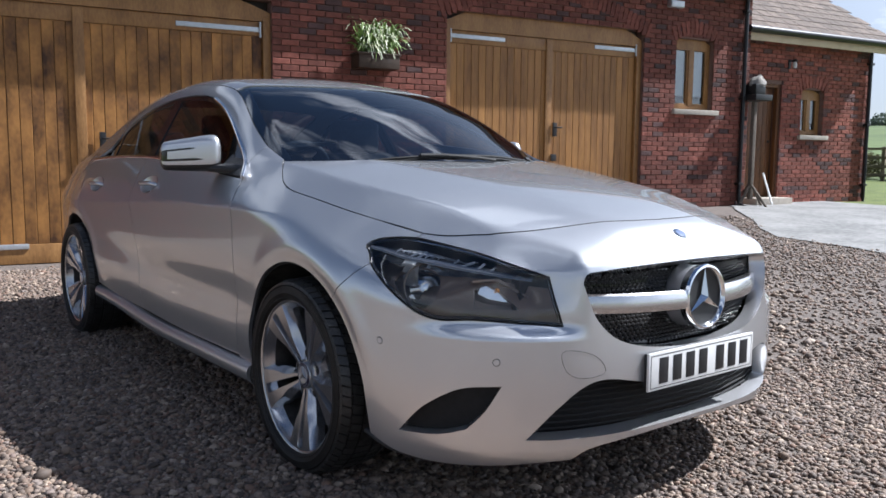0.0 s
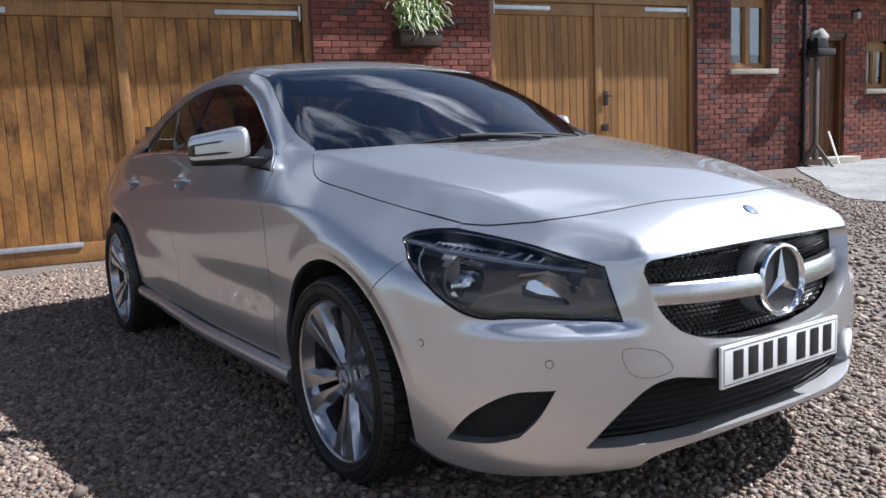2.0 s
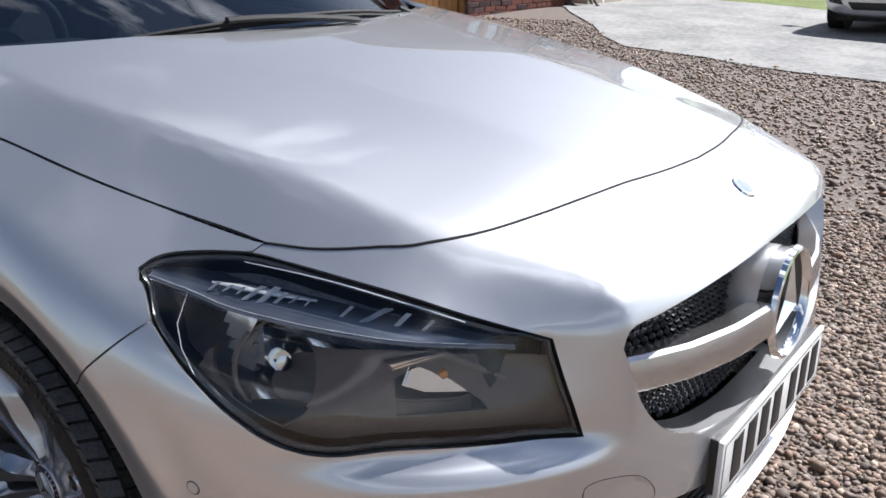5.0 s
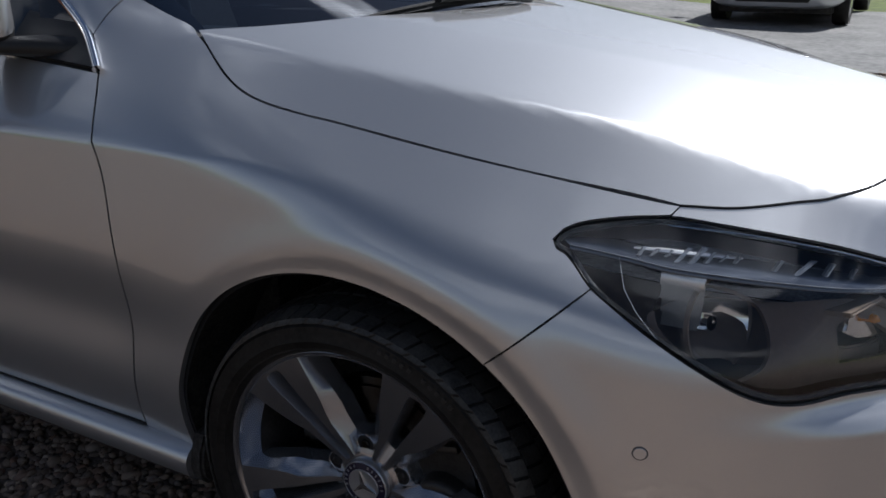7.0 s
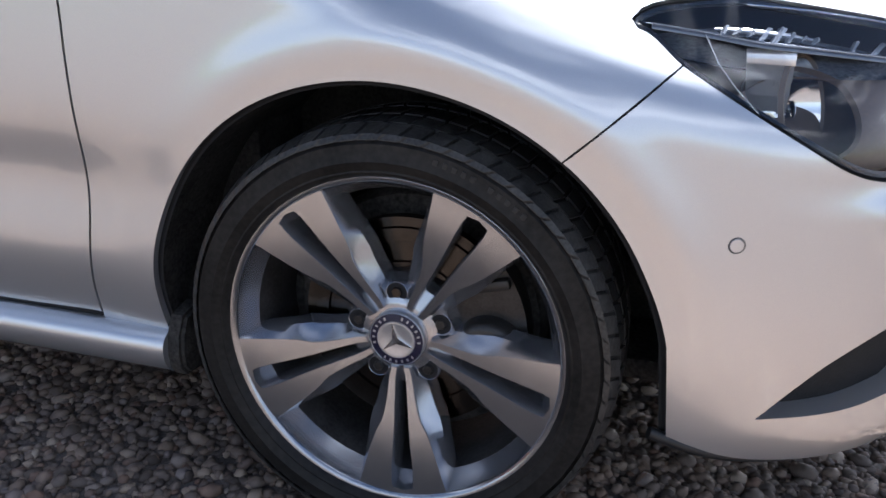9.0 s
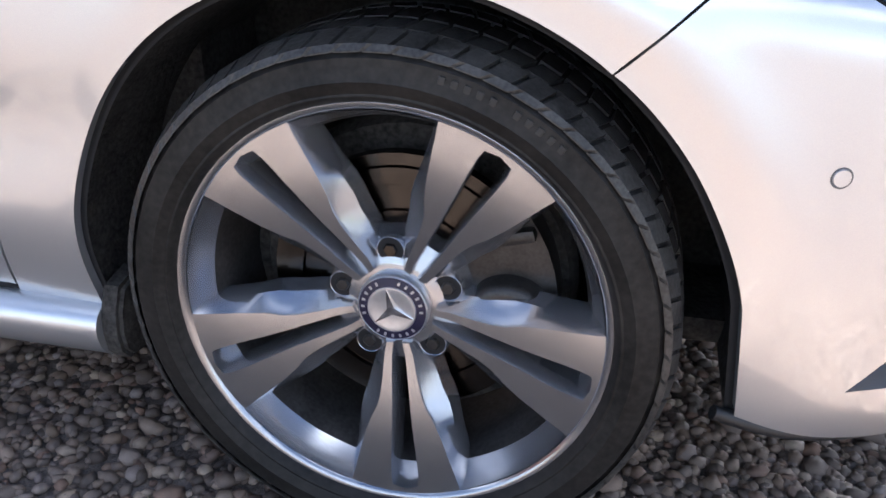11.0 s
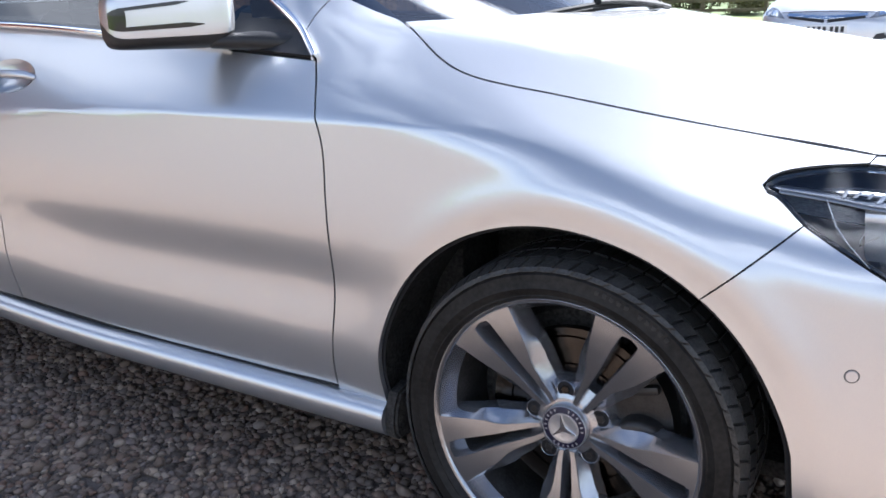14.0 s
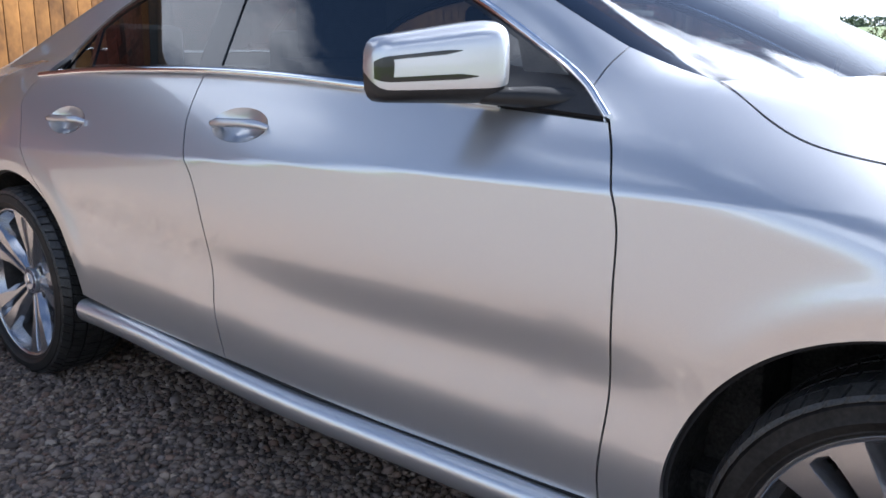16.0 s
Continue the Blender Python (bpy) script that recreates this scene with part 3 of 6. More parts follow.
# doors
front_door = chain(DOOR_F, BELT[:5], GAP_B, [(-1.594, .292), (-1.2, .276), (-.8, .270), (-.508, .276)])
rear_door = chain(GAP_B[::-1], BELT[4:], GAP_R, arc(-2.699, .384, 45, 4, 8), [arc(-2.699, .384, 45, 4)[-1], (-2.0, .306), (-1.594, .292)])
oval = lambda x, z: np.array([(x + .108 * math.cos(a), z + .040 * math.sin(a)) for a in np.linspace(0, math.tau, 41)[:-1]])
panel("front_door", "side", [front_door, oval(-1.510, .893)], SKIN, car, twin=True, which="lower", hole_depth=.002, gap=.0028)
panel("rear_door", "side", [rear_door, oval(-2.355, .868)], SKIN, car, twin=True, which="lower", hole_depth=.002)

# glass area outlines in side view
DLO_TOP = [(-.560, .955), (-.620, 1.002), (-.739, 1.071), (-.921, 1.162), (-1.10, 1.235), (-1.27, 1.285), (-1.45, 1.312), (-1.70, 1.318), (-1.95, 1.300), (-2.18, 1.258), (-2.34, 1.207), (-2.45, 1.150), (-2.55, 1.080), (-2.635, 1.003)]
RAIL = [(-.577, 1.068), (-.726, 1.144), (-.90, 1.232), (-1.05, 1.296), (-1.20, 1.335), (-1.45, 1.365), (-1.75, 1.372), (-2.05, 1.350), (-2.35, 1.290), (-2.65, 1.200), (-2.92, 1.105), (-3.08, 1.045)]
quarter = chain(RAIL, [(-3.08, 1.045), (-3.3, 1.00), (-3.5, .972)], [(-3.5, .972), (-3.56, .85), (-3.56, .72)], [(-3.56, .72), (-3.35, .70), (-3.2, .62), arc(-2.699, .384, 45, 155)[-1]],
                arc(-2.699, .384, 155, 45, 18), GAP_R[::-1], [(-2.66, .990), (-2.635, 1.003)], DLO_TOP[:1:-1] + [(-.606, 1.000)], [(-.606, 1.000), (-.595, 1.035), (-.577, 1.068)])
panel("rear_quarter", "side", [quarter], SKIN, car, twin=True, which="all")

# front bumper skin with its openings
GRILLE = [(.868, -.444, .690), (.872, -.436, .715), (.895, -.38, .726), (.917, -.156, .735), (.92, 0, .737)]
GRILLE_LOW = [(.944, 0, .486), (.940, -.15, .490), (.925, -.29, .511), (.910, -.362, .541), (.892, -.414, .597), (.868, -.444, .690)]
FOG = [[(.501, -.790, .258), (.548, -.785, .306), (.596, -.774, .347), (.690, -.730, .401), (.773, -.652, .414)], [(.773, -.652, .414), (.735, -.678, .340), (.690, -.703, .288)], [(.690, -.703, .288), (.622, -.743, .266), (.501, -.790, .258)]]
INTAKE = [[(.800, -.585, .262), (.855, -.519, .348), (.888, -.445, .408), (.909, -.386, .422), (.925, -.30, .410), (.935, -.22, .395), (.944, 0, .392)]]
INTAKE_LOW = [(.935, 0, .262), (.925, -.2, .262), (.886, -.414, .258), (.800, -.585, .262)]
LIP = [(.395, -.838, .215), (.47, -.79, .192), (.56, -.735, .183), (.70, -.62, .184), (.80, -.51, .186), (.832, -.44, .186)]
LIP_MID = [(.832, -.44, .186), (.860, -.405, .222), (.90, -.3, .238), (.925, -.15, .246), (.93, 0, .248)]
arch_front = [(arch_r(a) * math.cos(radians(a)), -.86, .305 + arch_r(a) * math.sin(radians(a))) for a in np.linspace(A0, 8, 14)]


def run3(*legs):
    rows = [to_uv("front", spline(l, .013)) for l in legs]
    return np.vstack([r[:-1] for r in rows])


top_half = [(SHUT_FRONT + SHUT_NOSE[1:])[::-1], [SHUT[-1], LAMP_TOP[4]], LAMP_TOP[4:], LAMP_IN, LAMP_LOW[:8], SEAM, arch_front, [arch_front[-1], (.388, -.845, .29), LIP[0]], LIP, LIP_MID]
bump_uv = np.vstack([run3(*top_half), to_uv("front", [LIP_MID[-1]])])
bump_uv = np.vstack([bump_uv, (bump_uv[::-1] * (-1, 1))[1:-1]])
grille_uv = np.vstack([run3(GRILLE[::-1], GRILLE_LOW[::-1]), to_uv("front", [GRILLE_LOW[0]])])
grille_uv = np.vstack([grille_uv, (grille_uv[::-1] * (-1, 1))[1:-1]])
fog_uv = run3(*FOG)
intake_uv = np.vstack([run3(INTAKE[0][::-1], INTAKE_LOW[::-1]), to_uv("front", [INTAKE_LOW[0]])])
intake_uv = np.vstack([intake_uv, (intake_uv[::-1] * (-1, 1))[1:-1]])
bumper = panel("front_bumper", "front", [bump_uv, grille_uv, fog_uv, fog_uv * (-1, 1), intake_uv], SKIN, car, "silver front bumper with dark intakes", step=.014, hole_depth=.05)

# roof line edges shared by glass, roof and side frames
rail = lay("side", spline(RAIL), "all")
cut = lambda lo, hi: rail[(rail[:, 0] <= hi) & (rail[:, 0] >= lo)][:, :2]
ws_side, roof_side, rw_side = cut(-1.135, -.40), cut(-2.36, -1.135), cut(-3.02, -2.36)
corner = lay("side", np.array(EDGE_A), "all")[:, :2]
ws_right = np.vstack([spline(corner)[:-1], ws_side])
front_roof = spline([ws_side[-1], (-1.075, -.44), (-1.0, -.25), (-.965, 0)])
base = spline([(-.120, 0), (-.138, -.18), (-.185, -.34), (-.275, -.52), tuple(corner[0])])
ws = np.vstack([base[:-1], ws_right[:-1], front_roof[:-1], (front_roof[::-1] * (1, -1))[:-1], (ws_right[::-1] * (1, -1))[:-1], (base[::-1] * (1, -1))[:-1]])
panel("windscreen", "top", [ws], [SCREEN, GAP], car, "clear windscreen reflecting clouds", which="cabin", off=-.004, depth=.004, step=.03)
inner_ws = np.array([p for p in inset(ws, .038)])
panel("windscreen_border", "top", [ws, inner_ws], [GLOSSBLACK, GAP], car, "black printed border", which="cabin", off=-.009, depth=.003, step=.03, lip=.02)
rear_roof = spline([roof_side[-1], (-2.32, -.35), (-2.30, 0)])
rf = np.vstack([front_roof[::-1][:-1], roof_side[:-1], rear_roof[:-1], (rear_roof[::-1] * (1, -1))[:-1], (roof_side[::-1] * (1, -1))[:-1], (front_roof * (1, -1))[:-1]])
panel("roof", "top", [rf], SKIN, car, "silver roof", which="cabin", step=.025)
panel("headliner", "top", [rf], [HEADLINER, HEADLINER], car, "pale roof lining", which="cabin", off=-.035, step=.06, lip=0, depth=.002)
rw_low = spline([rw_side[-1], (-3.06, -.4), (-3.10, 0)])
rw = np.vstack([rear_roof[::-1][:-1], rw_side[:-1], rw_low[:-1], (rw_low[::-1] * (1, -1))[:-1], (rw_side[::-1] * (1, -1))[:-1], (rear_roof * (1, -1))[:-1]])
panel("rear_window", "top", [rw], [SIDEGLASS, GAP], car, "tinted rear window", which="cabin", off=-.004, depth=.004, step=.04)
boot = np.vstack([spline([(-3.10, 0), (-3.06, -.4), (-3.04, -.60)])[:-1], spline([(-3.04, -.60), (-3.3, -.62), (-3.55, -.60)])[:-1], spline([(-3.55, -.60), (-3.63, -.3), (-3.64, 0)])[:-1]])
boot = np.vstack([boot, (boot[::-1] * (1, -1))])
panel("boot_lid", "top", [boot], SKIN, car, "silver boot lid", which="all", step=.03)
tail_uv = np.array([(.80, .20), (.80, -.02), (.75, -.16), (.55, -.24), (0, -.26)]) * (1, 1)
tail_half = spline(tail_uv, .03)
tail_top = spline([(0, .33), (.4, .32), (.62, .28), (.80, .20)], .03)
rear_uv = np.vstack([tail_top[:-1], tail_half])
rear_uv = np.vstack([rear_uv, (rear_uv[::-1] * (-1, 1))[1:-1]])
panel("rear_bumper", "rear", [rear_uv], SKIN, car, "silver rear bumper", which="lower", step=.04)

# side glass with its black frame
belt_up = [(x, z + .012) for x, z in BELT]
frame_loop = chain(belt_up[:1] + belt_up[1:], [belt_up[-1], DLO_TOP[-1]], DLO_TOP[::-1], [DLO_TOP[0], belt_up[0]])
top_at = lambda x: float(np.interp(-x, [-p[0] for p in DLO_TOP], [p[1] for p in DLO_TOP])) - .016
low_at = lambda x: float(np.interp(-x, [-p[0] for p in BELT], [p[1] for p in BELT])) + .022
pane_f = chain([(x, low_at(x)) for x in (-.735, -1.2, -1.70)], [(-1.70, low_at(-1.70)), (-1.725, top_at(-1.725))], [(x, top_at(x)) for x in (-1.725, -1.5, -1.3, -1.1, -.93, -.80)], [(-.80, top_at(-.80)), (-.735, low_at(-.735))])
pane_r = chain([(x, low_at(x)) for x in (-1.80, -2.1, -2.385)], [(-2.385, low_at(-2.385)), (-2.43, top_at(-2.43))], [(x, top_at(x)) for x in (-2.43, -2.3, -2.1, -1.82)], [(-1.82, top_at(-1.82)), (-1.80, low_at(-1.80))])
pane_q = chain([(x, low_at(x)) for x in (-2.41, -2.585)], [(-2.585, low_at(-2.585)), (-2.455, top_at(-2.455))], [(-2.455, top_at(-2.455)), (-2.41, low_at(-2.41))])
panel("window_frame", "side", [frame_loop, pane_f, pane_r, pane_q], [GLOSSBLACK, GAP], car, "gloss black window surround", twin=True, which="cabin", off=-.004, step=.03, hole_depth=.008)
for loop, name in ((pane_f, "front_window"), (pane_r, "rear_side_window"), (pane_q, "quarter_window")):
    panel(name, "side", [loop], [SIDEGLASS, GAP], car, twin=True, which="cabin", off=-.008, step=.04, lip=.006, depth=.003, gap=0)


def along(pts, out, which="all"):
    q = lay("side", spline(pts, .02), which)
    return q + slope(q, which) * out


both("belt_strip", lambda: tube(along([(x, z + .004) for x, z in [(-.775, .9602)] + BELT[1:]], .004), .0095, 8), CHROME, car, "chrome strip along the window line")
both("pillar_strip", lambda: tube(along([(-.548, .946), (-.575, .967), (-.62, 1.002), (-.739, 1.071), (-.921, 1.162), (-1.10, 1.235), (-1.27, 1.285)], .004), .009, 8, radii=None), CHROME, car)
sail = [(-.556, .9475), (-.66, .955), (-.80, .9655), (-.815, 1.092), (-.739, 1.064), (-.62, .996), (-.575, .961)]
panel("mirror_sail", "side", [sail], [BLACK, GAP], car, "black triangular mirror base", twin=True, off=.006, step=.02, depth=.008, gap=0)


def skirt_rise(x):
    return .048 * float(ease(np.array(x), -1.2, -2.35))


def skirt():
    bm = bmesh.new()
    prof = [(.824, .2690), (.842, .2684), (.852, .2655), (.860, .2595), (.8655, .251), (.868, .241), (.8675, .229), (.864, .216), (.857, .204), (.847, .195), (.80, .192)]
    rows = []
    for k in range(41):
        x = -.378 - k / 40 * 1.945
        rows.append([bm.verts.new((x, -y, z + skirt_rise(x))) for y, z in prof])
    for a, b in zip(rows, rows[1:]):
        for i in range(len(prof) - 1):
            bm.faces.new((a[i], a[i + 1], b[i + 1], b[i]))
    bm.faces.new(rows[0])
    bm.faces.new(rows[-1][::-1])
    bmesh.ops.recalc_face_normals(bm, faces=bm.faces[:])
    return smooth_on(bm, 40)


both("side_skirt", skirt, PAINT, car, "silver side skirt")
both("skirt_flap", lambda: prism([(-.79, .184), (-.838, .188), (-.852, .205), (-.8555, .232), (-.851, .262), (-.835, .292), (-.79, .30)], -.3785, -.352, "yz", .006), LINER, car, "dusty black flap behind the wheel")
both("skirt_seal", lambda: tube([(x, -.830, .2735 + skirt_rise(x)) for x in np.linspace(-.385, -2.31, 24)], .0065, 6), GAP, car, "dark joint above the skirt")


def nose_seam(s):
    """The rubber in the joint between bonnet and bumper."""
    line = spline([q[:2] for q in SHUT_FRONT[:-1]] + [q[:2] for q in SHUT_NOSE], .012)
    q = lay("top", np.array(line), "lower")
    q = q - slope(q, "lower") * .0008
    return tube(q * (1, s, 1), .0026, 6)


for s in (1, -1):
    part("bonnet_seal", nose_seam(s), GAP, car, "dark rubber bonnet seal")


# ---- door mirrors ----
def mirror_end(s):
    """How full the mirror's section is along its length: softly round at the door, blunt at the tip."""
    return max(0, 1 - abs(2 * s - 1) ** (6.5 if s < .5 else 15)) ** .34


def shell(s0, s1, low, high, grow=0.0, n=18, m=26):
    """A slice of the mirror's housing, from bottom share low to top share high of its section."""
    bm = bmesh.new()
    inner, outer = Vector((-.800, -.772, 1.043)), Vector((-.950, -.966, 1.024))
    fw = Vector((.95, -.31, 0)).normalized()
    rows = []
    for i in range(n + 1):
        s = s0 + (s1 - s0) * (.5 - .5 * math.cos(math.pi * i / n))
        c = inner.lerp(outer, s)
        round_end = mirror_end(s)
        hz = (.079 - .022 * s) * max(round_end, .05) + grow
        dz = (.086 - .030 * s) * max(round_end, .05) + grow
        row = []
        for k in range(m + 1):
            a = -math.pi / 2 + (low + (high - low) * k / m) * math.pi
            ca, sa = math.cos(a), math.sin(a)
            row.append(bm.verts.new(c + fw * dz * abs(ca) ** .5 + Vector((0, 0, 1)) * hz * math.copysign(abs(sa) ** .46, sa)))
        rows.append(row)
    for a, b in zip(rows, rows[1:]):
        for k in range(m):
            bm.faces.new((a[k], a[k + 1], b[k + 1], b[k]))
    bmesh.ops.remove_doubles(bm, verts=bm.verts[:], dist=1e-5)
    bmesh.ops.recalc_face_normals(bm, faces=bm.faces[:])
    back = [e for e in bm.edges if e.is_boundary]
    bmesh.ops.holes_fill(bm, edges=back, sides=0)
    bmesh.ops.recalc_face_normals(bm, faces=bm.faces[:])
    return smooth_on(bm, 45)


def slot(s0, s1, f0, f1, t0=.06):
    bm = bmesh.new()
    inner, outer = Vector((-.800, -.772, 1.043)), Vector((-.950, -.966, 1.024))
    fw = Vector((.95, -.31, 0)).normalized()
    rows = []
    for i in range(25):
        s = s0 + (s1 - s0) * i / 24
        c = inner.lerp(outer, s)
        round_end = max(mirror_end(s), .05)
        hz, dz = (.079 - .022 * s) * round_end + .0012, (.086 - .030 * s) * round_end + .0012
        w = (f1 - f0) / 2 * min(1, .15 + i / 5)
        mid = (f0 + f1) / 2
        row = []
        for k in range(5):
            a = -math.pi / 2 + (mid - w + 2 * w * k / 4) * math.pi
            ca, sa = math.cos(a), math.sin(a)
            row.append(bm.verts.new(c + fw * dz * abs(ca) ** .5 + Vector((0, 0, 1)) * hz * math.copysign(abs(sa) ** .46, sa)))
        rows.append(row)
    for a, b in zip(rows, rows[1:]):
        for k in range(4):
            bm.faces.new((a[k], a[k + 1], b[k + 1], b[k]))
    bmesh.ops.recalc_face_normals(bm, faces=bm.faces[:])
    return smooth_on(bm, 60)


mirrors = both("door_mirror", lambda: shell(0, 1, .395, 1.0), PAINT, car, "silver door mirror with two indicator slots")
for m in mirrors:
    k = 1 if m is mirrors[0] else -1
    def sub(name, bm, mat, label="", k=k, m=m):
        if k < 0:
            bmesh.ops.transform(bm, matrix=Matrix.Diagonal((1, -1, 1, 1)), verts=bm.verts)
            bmesh.ops.reverse_faces(bm, faces=bm.faces[:])
        part(name, bm, mat, m, label)
    sub("mirror_foot", shell(0, 1, .0, .386, -.001), BLACK, "black lower shell")
    sub("indicator", slot(.42, .985, .521, .543), GLOSSBLACK, "dark indicator strip")
    sub("indicator", slot(.31, .985, .467, .489), GLOSSBLACK, "dark indicator strip")
    sub("indicator", slot(.885, .990, .467, .545), GLOSSBLACK, "dark indicator end")
    sub("mirror_arm", tube([(-.63, -.735, .972), (-.70, -.775, .978), (-.79, -.825, .980)], .026, 10, radii=[.030, .028, .02], flat=.75), BLACK, "black mirror arm")

# ---- door handles ----
def handle(x0, x1, z, drop):
    ends = lay("side", np.array([(x0, z - drop), (x1, z)]), "lower")
    n = slope(ends, "lower")
    a, b = Vector(ends[0]), Vector(ends[1])
    nn = Vector(n.mean(0))
    pts, rad = [], []
    for k in range(13):
        t = k / 12
        lift = .020 * (1 - abs(2 * t - 1) ** 7) - .004
        pts.append(a.lerp(b, t) + nn * lift)
        rad.append(.0145 * (1 - .35 * abs(2 * t - 1) ** 6))
    return tube(pts, .015, 10, radii=rad, flat=.75)


def bowl(x, z, rx, rz):
    bm = bmesh.new()
    rows = []
    for r in np.linspace(1, .02, 9):
        uv = np.array([(x + rx * r * math.cos(a), z + rz * r * math.sin(a)) for a in np.linspace(0, math.tau, 33)[:-1]])
        q = lay("side", uv, "lower")
        n = slope(q, "lower")
        q = q - n * (.022 * (1 - r ** 2.2) - .0005)
        rows.append([bm.verts.new(tuple(v)) for v in q])
    for a, b in zip(rows, rows[1:]):
        for i in range(32):
            bm.faces.new((a[i], a[(i + 1) % 32], b[(i + 1) % 32], b[i]))
    bmesh.ops.recalc_face_normals(bm, faces=bm.faces[:])
    for f in bm.faces:
        if f.normal.y > 0:
            f.normal_flip()
    return smooth_on(bm, 80)


for x0, x1, z in ((-1.612, -1.402, .893), (-2.457, -2.247, .868)):
    both("door_handle", lambda: handle(x0, x1, z, .004), PAINT, car, "silver pull handle")
    both("handle_bowl", lambda: bowl((x0 + x1) / 2 - .003, z, .108, .040), PAINT, car)

# ---- front lamps ----
lamp_uv = run3(LAMP_TOP, LAMP_IN, LAMP_LOW)
panel("headlight_lens", "front", [lamp_uv], [LENS, GAP], car, "clear headlight cover", twin=True, off=-.003, depth=.004, step=.02, gap=.0035)
lamps = [panel("headlight", "front", [inset(lamp_uv, .006)], [LAMPHOUSE, LAMPHOUSE], car, "grey headlight housing with chrome reflectors", twin=False, off=-.10, depth=-.096, step=.03, lip=0, gap=0)]
v_, f_, s_, n_ = skin("front", [inset(lamp_uv, .006)], off=-.10, depth=-.096, step=.03, lip=0, gap=0)
lamps.append(part("headlight", mesh_of("headlight", v_ * (1, -1, 1), [q[::-1] for q in f_], [LAMPHOUSE, LAMPHOUSE], True, s_, n_ * (1, -1, 1)), None, car, "grey headlight housing with chrome reflectors"))


def in_lamp(name, bm, mat, label=""):
    me = bpy.data.meshes.new(name)
    bm.to_mesh(me)
    bm.free()
    me.materials.append(mat)
    part(name, me, None, lamps[0], label)
    other = me.copy()
    other.transform(Matrix.Diagonal((1, -1, 1, 1)))
    other.flip_normals()
    part(name, other, None, lamps[1], label)


def aimed(bm, at, way):
    q = Vector(way).to_track_quat("X", "Z").to_matrix().to_4x4()
    bmesh.ops.transform(bm, matrix=Matrix.Translation(at) @ q, verts=bm.verts)
    return bm


PALEREFLECTOR = material("pale_reflector", (.93, .94, .95), rough=.20, metal=.6, vary=.1, scale=60)
BEAM, BEAM_WAY = (.500, -.705, .658), (.90, -.45, .22)
BOWL = [(.012, -.034), (.030, -.029), (.046, -.018), (.057, -.004), (.063, .007), (.066, .014)]
bowl_part = lathe(BOWL, 40, "x")  # its outer flank is cut away below the lens
bmesh.ops.delete(bowl_part, geom=[f for f in bowl_part.faces if f.calc_center_median().y < -.046], context="FACES")
in_lamp("low_beam_bowl", aimed(bowl_part, BEAM, BEAM_WAY), REFLECTOR, "round faceted chrome reflector")
in_lamp("low_beam_ring", aimed(lathe([(.064, .014), (.066, .018), (.069, .018), (.071, .012)], 40, "x"), BEAM, BEAM_WAY), LAMPHOUSE, "dark rim")
in_lamp("bulb_shield", aimed(lathe([(.0, .004), (.011, .002), (.014, -.006), (.014, -.06)], 20, "x"), BEAM, BEAM_WAY), REFLECTOR)


def ribs():
    """A stepped mirror: every rib faces the sky."""
    bm = bmesh.new()
    prof = [(-.734, .735)]
    for k in range(4):
        prof += [(-.748, .718 - .019 * k), (-.735, .7165 - .019 * k)]
    rows = [[bm.verts.new((x0 + tilt * (z - .70), y, z)) for y, z in prof] for x0, tilt in ((.438, -.10), (.492, .05))]
    for k in range(len(prof) - 1):
        bm.faces.new((rows[0][k], rows[1][k], rows[1][k + 1], rows[0][k + 1]))
    back = [bm.verts.new((v.co.x, -.728, v.co.z)) for v in (rows[0][0], rows[1][0], rows[1][-1], rows[0][-1])]
    bm.faces.new(back)
    return smooth_on(bm, 5)


in_lamp("ribbed_reflector", ribs(), PALEREFLECTOR, "pale ribbed reflector")
WEDGE, WEDGE_WAY = (.690, -.592, .642), (.86, -.45, .22)
in_lamp("high_beam_bowl", aimed(prism([(-.062, .012), (-.050, .034), (-.012, .036), (.062, -.010), (.030, -.016), (-.030, -.004)], -.004, .006, "yz", .003), WEDGE, WEDGE_WAY), REFLECTOR, "wedge shaped chrome reflector")
in_lamp("high_beam_pan", aimed(prism([(-.080, .004), (-.034, -.012), (.028, -.022), (.072, -.018), (.080, -.050), (-.080, -.052)], -.004, .004, "yz", .003), (.682, -.596, .638), (.86, -.45, .10)), LAMPHOUSE, "grey lower pan")
in_lamp("high_beam_hood", aimed(prism([(-.080, .046), (-.008, .052), (.078, .000), (.078, -.006), (-.010, .044), (-.080, .040)], -.03, .03, "yz", .003), WEDGE, WEDGE_WAY), LAMPHOUSE)
in_lamp("amber_bulb", aimed(lathe([(0, .018), (.006, .012), (.007, 0), (.005, -.01)], 14, "x"), (.688, -.600, .664), (.9, -.43, 0)), AMBER)
FINS = material("clear_light_guide", (.42, .44, .47), rough=.18, metal=.5, vary=.2, scale=90)
in_lamp("light_guide", tube([(.392, -.728, .757), (.43, -.712, .754), (.475, -.690, .749), (.525, -.660, .741)], .008, 8, radii=[.003, .008, .008, .003], flat=.5), PALEREFLECTOR, "pale light guide")
FIN = [(-.020, -.010), (-.011, -.012), (.020, .007), (.011, .010)]
